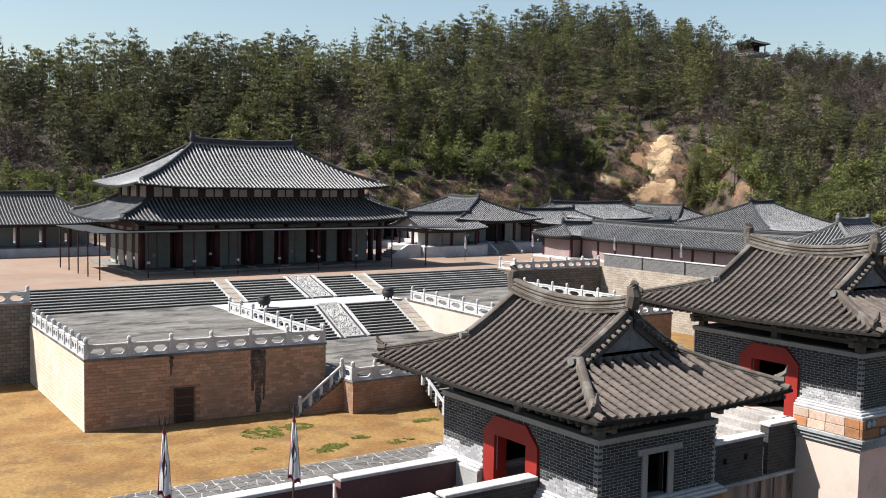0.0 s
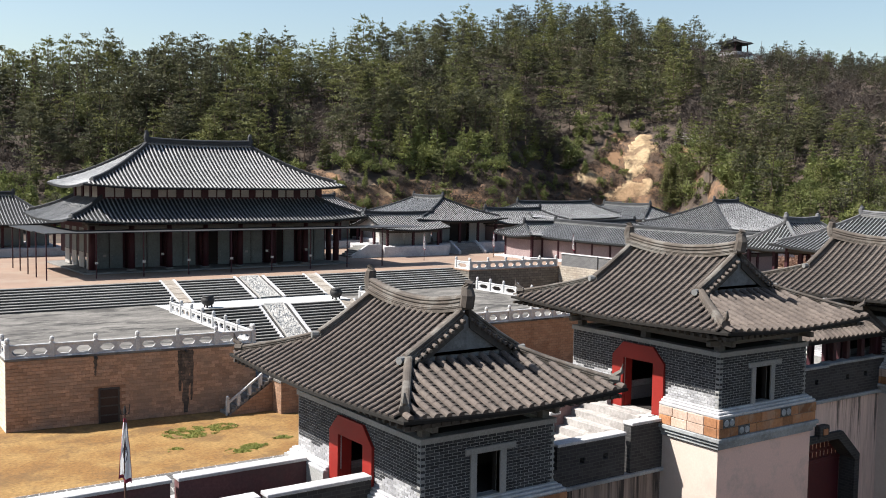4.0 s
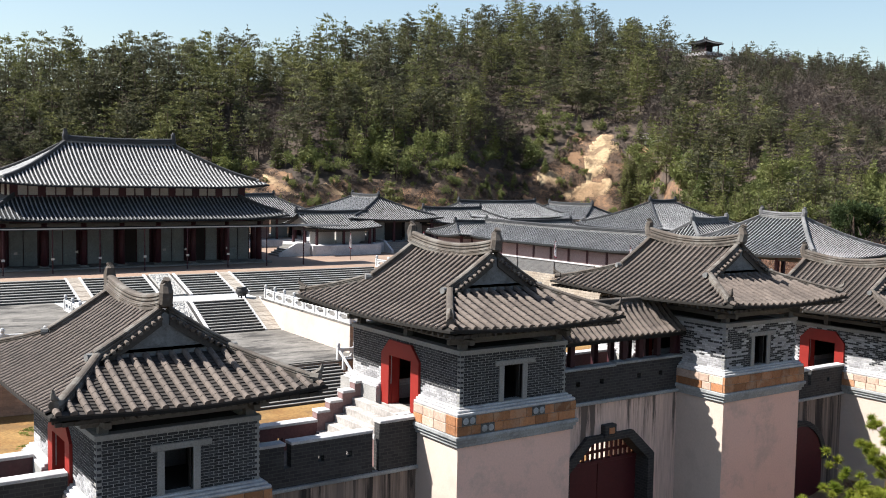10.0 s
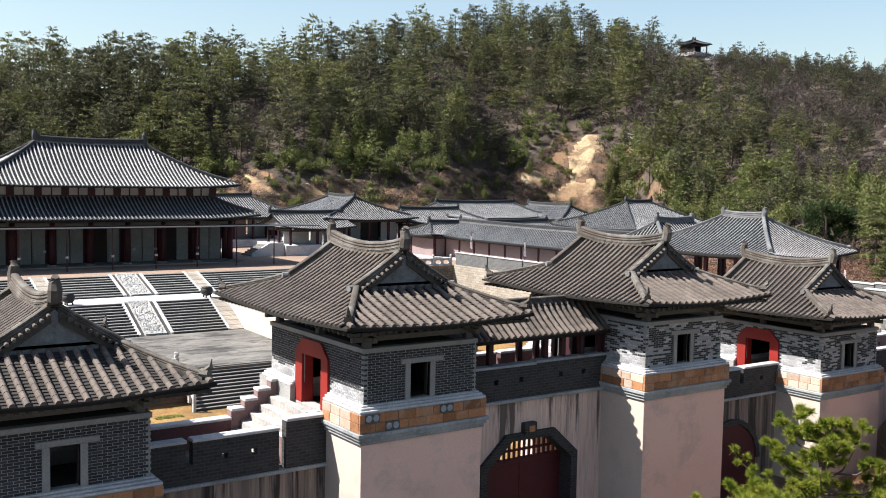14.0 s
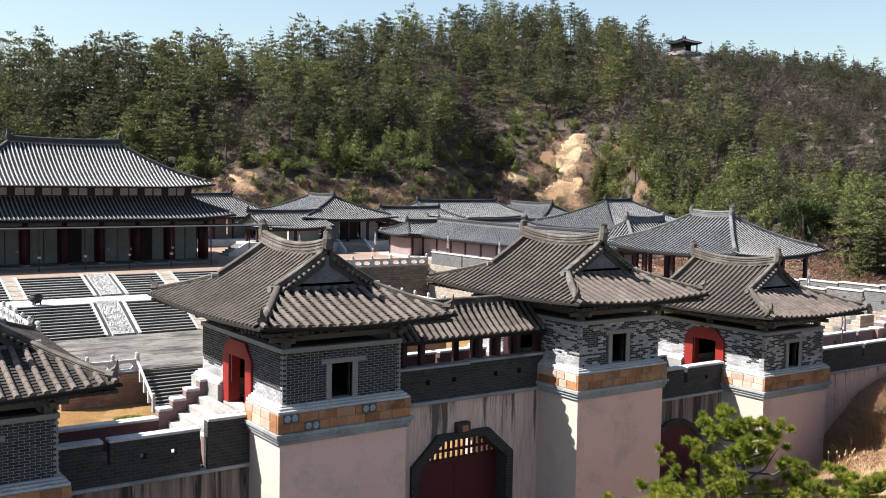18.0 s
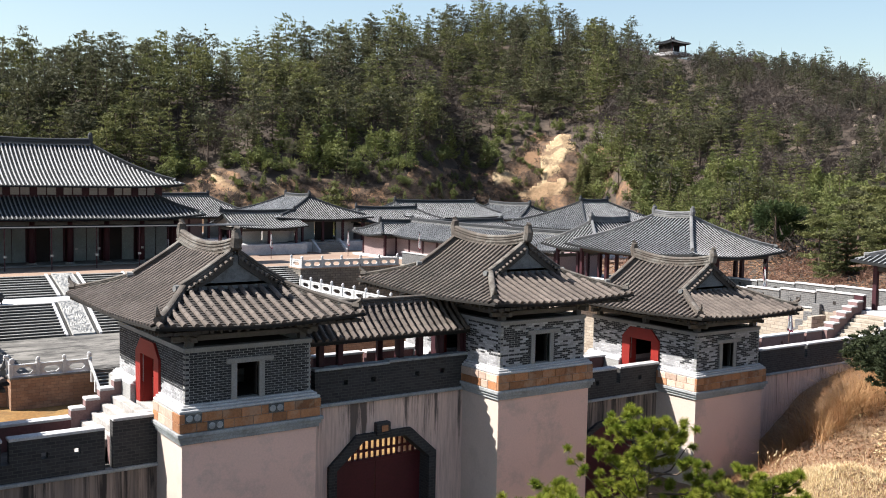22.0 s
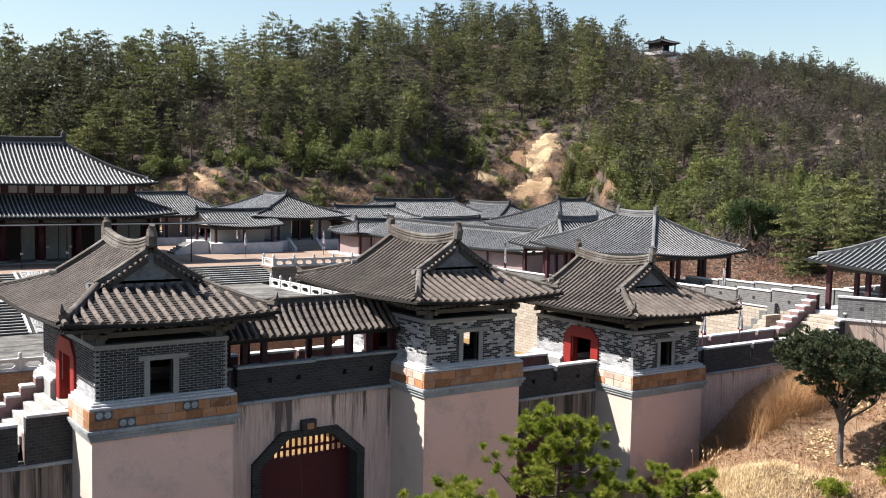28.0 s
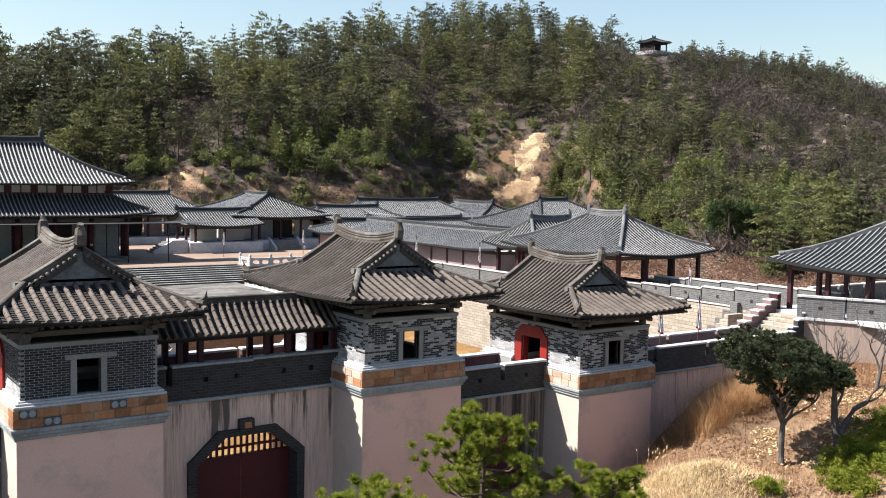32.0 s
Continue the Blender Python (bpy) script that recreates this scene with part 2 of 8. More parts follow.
M["wall_old"] = mat("streaked_wall_plaster", (0.40, 0.31, 0.26), (0.17, 0.14, 0.125), 0.92, 3.2, 12, 0.3, stretch=(1, 1, 0.035), spread=0.1, mix=0.85, stains=(0.035, 0.031, 0.03), stain_amount=0.95, stain_at=(0.48, 0.58))
M["gate_wall"] = mat("pale_streaked_plaster", (0.85, 0.64, 0.55), (0.66, 0.50, 0.43), 0.92, 2.2, 12, 0.3, stretch=(1, 1, 0.06), spread=0.13, mix=0.4, stains=(0.07, 0.06, 0.055), stain_amount=0.85, stain_at=(0.56, 0.64), drip=(2.5, 6.6))
M["red"] = mat("red_painted_wood", (0.31, 0.022, 0.016), (0.22, 0.017, 0.013), 0.6, 0.8, 14, 0.1, grain=0.12)
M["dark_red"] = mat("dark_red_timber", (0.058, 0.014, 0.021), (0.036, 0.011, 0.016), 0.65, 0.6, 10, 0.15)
M["maroon"] = mat("maroon_parapet_plaster", (0.16, 0.075, 0.078), (0.105, 0.052, 0.056), 0.9, 0.5, 12, 0.2, stains=(0.1, 0.07, 0.07), stain_amount=0.5)
M["rose"] = mat("rose_plaster", (0.28, 0.175, 0.17), (0.19, 0.125, 0.122), 0.9, 0.8, 12, 0.2, stains=(0.3, 0.2, 0.19))
M["timber"] = mat("dark_timber", (0.085, 0.075, 0.066), (0.055, 0.05, 0.046), 0.8, 0.8, 14, 0.2)
M["beam"] = mat("weathered_beam", (0.16, 0.15, 0.14), (0.1, 0.095, 0.09), 0.85, 1.1, 16, 0.2)
M["gate_red"] = mat("gate_leaf_red", (0.105, 0.018, 0.024), (0.075, 0.015, 0.02), 0.6, 0.5, 9, 0.15)
M["roundel_panel"] = mat("dark_relief_panel", (0.12, 0.125, 0.125), (0.07, 0.073, 0.073), 0.85, 3, 14, 0.3)
M["gable"] = mat("weathered_gable_plaster", (0.23, 0.235, 0.235), (0.13, 0.132, 0.132), 0.9, 2.0, 12, 0.25, stains=(0.08, 0.078, 0.075), stain_amount=0.6)
M["ridge_mid"] = mat("grey_ridge_mortar", (0.17, 0.172, 0.178), (0.09, 0.092, 0.097), 0.8, 0.6, 7, 0.3, stains=(0.3, 0.3, 0.3), stain_amount=0.4)
# shaded copy of the grey tile, for the roof under the upper eave
M["tile_shade"] = mat("shaded_grey_tile", (0.22, 0.225, 0.235), (0.11, 0.115, 0.125), 0.65, 0.5, 6, 0.3, stains=(0.27, 0.275, 0.28), stain_amount=0.3, spec=0.2)
M["iron"] = mat("dark_iron", (0.04, 0.038, 0.038), None, 0.6, 2, 10, 0.2)
M["paving"] = mat("terrace_paving", (0.225, 0.212, 0.195), (0.085, 0.08, 0.075), 0.92, 0.5, 3, 0.35, stains=(0.04, 0.038, 0.036), stain_amount=0.92, stretch=(0.5, 1.2, 1), spread=0.09, grain=0.5)
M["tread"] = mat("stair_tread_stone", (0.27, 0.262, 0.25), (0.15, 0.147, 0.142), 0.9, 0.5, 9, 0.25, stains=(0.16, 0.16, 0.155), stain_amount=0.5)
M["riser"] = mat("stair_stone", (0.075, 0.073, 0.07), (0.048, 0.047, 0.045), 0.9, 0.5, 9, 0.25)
M["clay_paving"] = mat("clay_paving", (0.326, 0.224, 0.167), (0.238, 0.167, 0.128), 0.92, 0.15, 4, 0.15, stains=(0.33, 0.27, 0.215), stain_amount=0.5, grain=0.15)
M["balustrade"] = mat("white_marble_rail", (0.62, 0.62, 0.62), (0.43, 0.435, 0.445), 0.75, 1.2, 12, 0.15, stains=(0.36, 0.37, 0.39), stain_amount=0.45)
M["carved"] = mat("carved_white_stone", (0.50, 0.49, 0.47), (0.33, 0.325, 0.315), 0.85, 2.2, 5, 0.6)
M["door_green"] = mat("grey_green_door", (0.27, 0.305, 0.31), (0.195, 0.222, 0.225), 0.75, 0.7, 10, 0.15)
M["white_wall"] = mat("white_plaster", (0.52, 0.50, 0.47), (0.40, 0.38, 0.355), 0.9, 0.5, 10, 0.15)
M["pink_wall"] = mat("pale_pink_plaster", (0.36, 0.27, 0.262), (0.285, 0.21, 0.206), 0.9, 0.5, 10, 0.15)
# near-black that stands in for the shade inside rooms and openings
M["dark"] = mat("dark_interior_shade", (0.035, 0.03, 0.028), None, 0.9, 1, 8, 0)
M["flag"] = leafy("white_flag_cloth", (0.80, 0.80, 0.80), (0.72, 0.72, 0.74), (0.76, 0.76, 0.78))
# terracotta paled to carry the sunlight on the left-hand blocks
M["sunlit_block"] = mat("sunlit_terracotta", (0.66, 0.50, 0.41), (0.52, 0.36, 0.27), 0.88, 1.3, 14, 0.2, per_object=0.2)
M["step_stone"] = mat("pale_step_stone", (0.50, 0.475, 0.455), (0.36, 0.335, 0.32), 0.88, 1.2, 9, 0.2, stains=(0.2, 0.18, 0.17), stain_amount=0.5)
M["flag_blue"] = mat("blue_flag_edge", (0.05, 0.06, 0.22), None, 0.9, 3, 20, 0.1)
M["flag_trim"] = mat("crimson_flag_edge", (0.35, 0.05, 0.09), None, 0.9, 3, 20, 0.1)
M["flag_mark"] = mat("dark_flag_mark", (0.06, 0.06, 0.1), None, 0.9, 3, 20, 0.1)
M["pole"] = mat("flag_pole_wood", (0.12, 0.06, 0.045), None, 0.6, 3, 20, 0.1)
M["trunk"] = mat("pine_bark", (0.12, 0.085, 0.065), (0.075, 0.058, 0.048), 0.95, 2, 12, 0.4)
M["bark_pale"] = mat("grey_bark", (0.17, 0.15, 0.14), (0.05, 0.045, 0.041), 0.95, 2.5, 14, 0.5)
M["terrace_brick"] = coursed("terrace_brick", (0.414, 0.257, 0.167), (0.333, 0.184, 0.113), (0.225, 0.149, 0.104), 0.46, 0.2, 0.014, "xy", stains=(0.17, 0.115, 0.085), stain_amount=0.55, scale=0.35)
M["wet_brick"] = coursed("water_stained_brick", (0.14, 0.11, 0.092), (0.085, 0.07, 0.06), (0.06, 0.052, 0.046), 0.46, 0.2, 0.014, "xy", stains=(0.34, 0.235, 0.165), stain_amount=0.75, scale=2.2)
M["door_brown"] = mat("dark_brown_door", (0.055, 0.033, 0.024), (0.034, 0.021, 0.016), 0.75, 0.8, 14, 0.2)
# paler copy of cream_stone, with the sun on the west flank in its colour
M["sunlit_cream_stone"] = coursed("sunlit_cream_courses", (0.86, 0.76, 0.62), (0.74, 0.64, 0.52), (0.52, 0.44, 0.35), 0.62, 0.24, 0.02, "xy", stains=(0.56, 0.45, 0.34), stain_amount=0.4)
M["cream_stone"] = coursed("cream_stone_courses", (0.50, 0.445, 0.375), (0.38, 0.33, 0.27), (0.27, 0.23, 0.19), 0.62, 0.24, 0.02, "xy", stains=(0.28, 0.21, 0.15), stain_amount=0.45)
M["grey_stone"] = coursed("grey_stone_courses", (0.24, 0.215, 0.185), (0.15, 0.135, 0.118), (0.10, 0.09, 0.08), 0.55, 0.26, 0.025, "xy", stains=(0.12, 0.11, 0.1), stain_amount=0.5)
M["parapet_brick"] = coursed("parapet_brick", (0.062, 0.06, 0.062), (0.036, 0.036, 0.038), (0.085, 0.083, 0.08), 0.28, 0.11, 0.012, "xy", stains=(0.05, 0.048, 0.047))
M["parapet_grey"] = coursed("pale_parapet_brick", (0.17, 0.17, 0.175), (0.11, 0.11, 0.115), (0.24, 0.235, 0.23), 0.3, 0.12, 0.014, "xy", stains=(0.15, 0.15, 0.15))
M["needle"] = leafy("pine_needles", (0.056, 0.060, 0.034), (0.104, 0.108, 0.050), (0.095, 0.088, 0.062), scale=0.12)
M["needle_dark"] = leafy("dark_dwarf_pine_needles", (0.036, 0.038, 0.026), (0.070, 0.070, 0.040), (0.075, 0.068, 0.052), scale=0.12)
M["needle_light"] = leafy("light_pine_needles", (0.100, 0.112, 0.042), (0.165, 0.170, 0.060), (0.10, 0.098, 0.055), scale=0.12)
M["ramp_stone"] = coursed("ramp_stone_courses", (0.47, 0.425, 0.37), (0.37, 0.33, 0.28), (0.25, 0.215, 0.18), 0.5, 0.3, 0.03, "xy", stains=(0.30, 0.24, 0.19), stain_amount=0.45)
M["needle_near"] = leafy("near_pine_needles", (0.17, 0.215, 0.02), (0.34, 0.345, 0.05), (0.04, 0.075, 0.01), scale=1.8, dark=0.65)
M["bush"] = leafy("bright_scrub", (0.10, 0.128, 0.044), (0.18, 0.20, 0.062), (0.115, 0.108, 0.056))
M["evergreen"] = leafy("dark_evergreen_leaves", (0.024, 0.035, 0.015), (0.046, 0.06, 0.026), (0.095, 0.105, 0.06), rough=0.55, scale=2)
M["brown"] = leafy("bare_brown_twigs", (0.058, 0.047, 0.041), (0.080, 0.063, 0.054), (0.088, 0.076, 0.069))
M["straw_pale"] = leafy("pale_grass_blades", (0.70, 0.56, 0.34), (0.58, 0.43, 0.23), (0.76, 0.65, 0.43), scale=0.8)
M["litter"] = leafy("fallen_leaves", (0.30, 0.16, 0.09), (0.20, 0.10, 0.06), (0.48, 0.33, 0.21), scale=0.9)
M["rust_brush"] = leafy("rust_brown_brush", (0.19, 0.105, 0.075), (0.25, 0.14, 0.095), (0.15, 0.095, 0.075), scale=0.3)
M["rust_grass"] = leafy("rust_grass_blades", (0.30, 0.155, 0.08), (0.20, 0.10, 0.055), (0.42, 0.26, 0.14), scale=0.8)
M["straw"] = leafy("dry_grass_blades", (0.42, 0.24, 0.11), (0.30, 0.145, 0.065), (0.48, 0.33, 0.19), scale=0.8)

# ---- building blocks ----
class Shape:
    """Collects corners and faces of one mesh."""

    def __init__(self):
        self.v, self.f = [], []

    def add(self, vs, fs):
        k = len(self.v)
        self.v.extend(vs)
        self.f.extend([tuple(i + k for i in f) for f in fs])
        return self

    def box(self, x0, y0, z0, x1, y1, z1, c=0.0):
        if c <= 0:
            vs = [(x, y, z) for x in (x0, x1) for y in (y0, y1) for z in (z0, z1)]
            return self.add(vs, [(0, 1, 3, 2), (4, 6, 7, 5), (0, 4, 5, 1), (2, 3, 7, 6), (0, 2, 6, 4), (1, 5, 7, 3)])
        p = [(x0 + c, y0, z0), (x1 - c, y0, z0), (x1, y0 + c, z0), (x1, y1 - c, z0), (x1 - c, y1, z0), (x0 + c, y1, z0), (x0, y1 - c, z0), (x0, y0 + c, z0)]
        q = [(min(max(x, x0 + c), x1 - c), min(max(y, y0 + c), y1 - c)) for x, y, _ in p]
        vs = [(x, y, z0 + c) for x, y, _ in p] + [(x, y, z1 - c) for x, y, _ in p] + [(x, y, z0) for x, y in q] + [(x, y, z1) for x, y in q]
        fs = []
        for i in range(8):
            j = (i + 1) % 8
            fs += [(i, j, 8 + j, 8 + i), (16 + i, 16 + j, j, i), (8 + i, 8 + j, 24 + j, 24 + i)]
        fs += [tuple(range(23, 15, -1)), tuple(range(24, 32))]
        return self.add(vs, fs)

    def prism(self, poly, axis, a, b):
        """poly: (u, v) round the outline, pushed along the axis from a to b; u, v are the other two axes in order."""
        n = len(poly)

        def at(u, v, w):
            return {"x": (w, u, v), "y": (u, w, v), "z": (u, v, w)}[axis]
        vs = [at(u, v, a) for u, v in poly] + [at(u, v, b) for u, v in poly]
        fs = [(i, (i + 1) % n, n + (i + 1) % n, n + i) for i in range(n)] + [tuple(range(n - 1, -1, -1)), tuple(range(n, 2 * n))]
        return self.add(vs, fs)

    def tube(self, pts, radii, n=8, cap=True):
        pts = [Vector(p) for p in pts]
        vs = []
        for i, p in enumerate(pts):
            d = (pts[min(i + 1, len(pts) - 1)] - pts[max(i - 1, 0)]).normalized()
            a = d.cross(Vector((0, 0, 1)) if abs(d.z) < 0.9 else Vector((1, 0, 0))).normalized()
            b = d.cross(a)
            for k in range(n):
                w = 2 * math.pi * k / n
                vs.append(tuple(p + (a * math.cos(w) + b * math.sin(w)) * radii[i]))
        fs = [(i * n + k, i * n + (k + 1) % n, (i + 1) * n + (k + 1) % n, (i + 1) * n + k) for i in range(len(pts) - 1) for k in range(n)]
        if cap:
            fs += [tuple(range(n - 1, -1, -1)), tuple(range((len(pts) - 1) * n, len(pts) * n))]
        return self.add(vs, fs)

    def lathe(self, cx, cy, prof, n=10):
        vs = [(cx + r * math.cos(2 * math.pi * k / n), cy + r * math.sin(2 * math.pi * k / n), z) for r, z in prof for k in range(n)]
        fs = [(i * n + k, i * n + (k + 1) % n, (i + 1) * n + (k + 1) % n, (i + 1) * n + k) for i in range(len(prof) - 1) for k in range(n)]
        fs += [tuple(range(n - 1, -1, -1)), tuple(range((len(prof) - 1) * n, len(prof) * n))]
        return self.add(vs, fs)

    def sweep(self, pts, half, height, drop=0.0):
        """A ridge along the points: courses of flat tiles with ledges under a rounded cap."""
        pts = [Vector(p) for p in pts]
        wall = [(1.0, None), (1.0, 0.16), (0.72, 0.2), (0.72, 0.3), (0.92, 0.34), (0.92, 0.46), (0.66, 0.5), (0.66, 0.6), (0.85, 0.66), (0.78, 0.84), (0.42, 0.97)]
        wall = [(half * a, -drop if b is None else height * b) for a, b in wall]
        prof = [(-a, b) for a, b in wall] + [(0, height)] + wall[::-1]
        m, vs = len(prof), []
        for i, p in enumerate(pts):
            d = pts[min(i + 1, len(pts) - 1)] - pts[max(i - 1, 0)]
            a = Vector((d.y, -d.x, 0)).normalized()
            vs += [tuple(p + a * u + Vector((0, 0, w))) for u, w in prof]
        fs = [(i * m + k, i * m + (k + 1) % m, (i + 1) * m + (k + 1) % m, (i + 1) * m + k) for i in range(len(pts) - 1) for k in range(m)]
        fs += [tuple(range(m - 1, -1, -1)), tuple(range((len(pts) - 1) * m, len(pts) * m))]
        return self.add(vs, fs)

    def mesh(self, name, material):
        me = bpy.data.meshes.new(name)
        me.from_pydata(self.v, [], self.f)
        me.materials.append(material)
        me.update()
        return me


def thing(name, label, category, group="", kind="", at=(0, 0, 0), rz=0):
    ob = new(name)
    ob.empty_display_size = 0.3
    ob.matrix_world = pose(*at, 0, 0, rz)
    return tagged(ob, label, category, group, kind)


def part(name, shape, material, parent, label="", smooth=False, kind=""):
    me = shape if isinstance(shape, bpy.types.Mesh) else shape.mesh(name, material)
    if smooth:
        me.polygons.foreach_set("use_smooth", [True] * len(me.polygons))
    ob = new(name, me)
    ob.parent = parent
    return tagged(ob, label, "", "", kind)


def solid(name, shape, material, label, category, group="", kind=""):
    """A top-level thing or piece of the setting in one mesh."""
    return tagged(new(name, shape.mesh(name, material)), label, category, group, kind)


def arrays(name, verts, faces, material):
    """A mesh from number arrays: verts (n, 3), faces (m, 3 or 4)."""
    me = bpy.data.meshes.new(name)
    k = faces.shape[1]
    me.vertices.add(len(verts)), me.loops.add(faces.size), me.polygons.add(len(faces))
    me.vertices.foreach_set("co", np.asarray(verts, dtype=np.float32).ravel())
    me.loops.foreach_set("vertex_index", np.asarray(faces, dtype=np.int32).ravel())
    me.polygons.foreach_set("loop_start", np.arange(0, faces.size, k, dtype=np.int32))
    me.materials.append(material)
    me.update(calc_edges=True)
    return me


class Roof:
    """A tiled roof with curved slopes over the rectangle x0..x1, y0..y1: eaves at ze, ridge at zr along 'x' or 'y'.
    hip: how far along the ridge the end slopes reach in; inset: how far in from the long eave they end (the whole half width on a full hip,
    less on a hip-and-gable; 0 for a plain gable)."""

    def __init__(self, x0, x1, y0, y1, ze, zr, along="x", hip=2.5, inset=None, lift=0.25, sag=0.3, pitch=0.32, r=0.085, tile=0.36, skirt=0.0, deep=0.02, end_pitch=None):
        self.skirt, self.deep, self.end_pitch = skirt, deep, end_pitch or pitch
        self.along, self.ze, self.zr, self.lift, self.sag, self.pitch, self.r, self.tile = along, ze, zr, lift, sag, pitch, r, tile
        self.a0, self.a1, self.b0, self.b1 = (x0, x1, y0, y1) if along == "x" else (y0, y1, x0, x1)
        self.W, self.L = (self.b1 - self.b0) / 2, self.a1 - self.a0
        self.hip, self.inset = hip, self.W if inset is None else inset

    def at(self, a, b, z):
        return (a, b, z) if self.along == "x" else (b, a, z)

    def profile(self, d):
        t = min(max(d / (self.skirt or self.W), 0), 1)
        return self.ze + (self.zr - self.ze) * ((1 - self.sag) * t + self.sag * t * t)

    def upturn(self, a, b):
        """The eaves curve up towards the corners."""
        if not self.lift:
            return 0
        ea = min(abs(a - self.a0), abs(a - self.a1)) / max(min(self.L / 2, 6), 0.1)
        eb = min(abs(b - self.b0), abs(b - self.b1)) / max(min(self.W, 6), 0.1)
        u, w = max(1 - ea, 0), max(1 - eb, 0)
        return self.lift * (u * w) ** 1.6

    def long_z(self, a, d):
        b = self.b0 + d
        return self.profile(d) + self.upturn(a, b)

    def rows(self):
        """Each row of tiles: points from the eave up, and which slope it lies on."""
        out = []
        n = max(int(round(self.L / self.pitch)), 2)
        for side in (0, 1):
            for i in range(n):
                s = (i + 0.5) * self.L / n
                e = min(s, self.L - s)
                dmax = self.W if self.inset <= 0 or e >= self.hip else e * self.inset / self.hip
                dmax = min(dmax, self.skirt or dmax)
                if dmax < 0.25:
                    continue
                out.append(("long%d" % side, [self.spot(side, s, d) for d in self.steps(dmax)]))
        if self.inset > 0:
            w2 = 2 * self.W
            m = max(int(round(w2 / self.end_pitch)), 2)
            for end in (0, 1):
                for i in range(m):
                    s = (i + 0.5) * w2 / m
                    e = min(s, w2 - s)
                    dmax = self.hip if e >= self.inset else e * self.hip / self.inset
                    if dmax < 0.25:
                        continue
                    out.append(("end%d" % end, [self.end_spot(end, s, d) for d in self.steps(dmax)]))
        return out

    def steps(self, dmax):
        k = max(int(math.ceil(dmax / self.tile)), 1)
        return [dmax * i / k for i in range(k + 1)]

    def spot(self, side, s, d):
        a = self.a0 + s
        b = self.b0 + d if side == 0 else self.b1 - d
        return self.at(a, b, self.profile(d) + self.upturn(a, b))

    def end_spot(self, end, s, d):
        a = self.a0 + d if end == 0 else self.a1 - d
        b = self.b0 + s
        return self.at(a, b, self.profile(self.inset * d / self.hip) + self.upturn(a, b))

    def bed(self, thick=0.14):
        """The sheet under the rows, with its underside and eave board: one sheet for each slope."""
        sh = Shape()
        slopes = [(self.spot, side, self.L, self.W, self.hip, self.inset) for side in (0, 1)]
        if self.inset > 0:
            slopes += [(self.end_spot, end, 2 * self.W, self.hip, self.inset, self.hip) for end in (0, 1)]
        for where, k, length, full, run, reach in slopes:
            n, m = max(int(round(length / self.pitch / 2)), 2), max(int(math.ceil(full / 0.7)), 2)
            vs = []
            for dz in (self.deep, thick + self.deep - 0.02):
                for i in range(n + 1):
                    s = length * i / n
                    e = min(s, length - s)
                    top = full if self.inset <= 0 or e >= run else e * reach / run
                    top = max(min(top, self.skirt or top), 0.02)
                    for j in range(m + 1):
                        x, y, z = where(k, s, top * j / m)
                        vs.append((x, y, z - dz))
            q, h = m + 1, (n + 1) * (m + 1)
            fs = []
            for i in range(n):
                fs += [(i * q + j, (i + 1) * q + j, (i + 1) * q + j + 1, i * q + j + 1) for j in range(m)]
                fs += [(h + i * q + j, h + i * q + j + 1, h + (i + 1) * q + j + 1, h + (i + 1) * q + j) for j in range(m)]
                fs.append((i * q, h + i * q, h + (i + 1) * q, (i + 1) * q))
            sh.add(vs, fs)
        return sh

    @staticmethod
    def tile_at(p, q, r, front=True, n=5, step=0.014, tall=1.3):
        """One convex tile from p (low end) to q: a half barrel, wider at its low end, proud of the one above."""
        p, q = Vector(p), Vector(q)
        d = (q - p).normalized()
        a = Vector((d.y, -d.x, 0)).normalized()
        up = a.cross(d)
        if up.z < 0:
            up = -up
        vs = []
        for c, rr, hh in ((p - d * 0.02, r, step), (q + d * 0.02, r * 0.96, 0.0)):
            for k in range(n):
                w = math.pi * k / (n - 1)
                vs.append(tuple(c + a * (math.cos(w) * rr) + up * (math.sin(w) * rr * tall + hh)))
        fs = [(k, k + 1, n + k + 1, n + k) for k in range(n - 1)]
        if front:
            fs.append(tuple(range(n - 1, -1, -1)))
        return vs, fs

    def finer(self, pts, size):
        """The same row cut into tiles of about that size."""
        out = [pts[0]]
        for a, b in zip(pts, pts[1:]):
            k = max(int(round(math.dist(a, b) / size)), 1)
            out += [tuple(a[c] + (b[c] - a[c]) * i / k for c in range(3)) for i in range(1, k + 1)]
        return out

    def tiles(self, keep=None, n=5, tall=1.3, slim=1.0):
        sh = Shape()
        for name, pts in self.rows():
            if keep and not keep(name):
                continue
            for i in range(len(pts) - 1):
                sh.add(*self.tile_at(pts[i], pts[i + 1], self.r * slim, True, n, 0.011, tall))
        return sh

    def pans(self, keep, size=0.2, n=5):
        """The hollow tiles between the rows: short overlapping plates, each with a lip at its low end."""
        sh = Shape()
        rows = [(name, self.finer(pts, size)) for name, pts in self.rows() if keep(name)]
        for (na, a), (nb, b) in zip(rows, rows[1:]):
            if na != nb:
                continue
            for i in range(min(len(a), len(b)) - 1):
                p, q, r, t = Vector(a[i]), Vector(b[i]), Vector(b[i + 1]), Vector(a[i + 1])
                lift, up = Vector((0, 0, -self.deep + 0.052)), Vector((0, 0, -self.deep + 0.024))
                low = Vector((0, 0, -self.deep + 0.004))
                sh.add([tuple(v) for v in (p + lift, q + lift, r + up, t + up, p + low, q + low)], [(0, 1, 2, 3), (4, 5, 1, 0)])
        return sh

    def hips(self):
        """The four hip lines, from the corner up."""
        out = []
        if self.inset <= 0:
            return out
        for end in (0, 1):
            for side in (0, 1):
                line = []
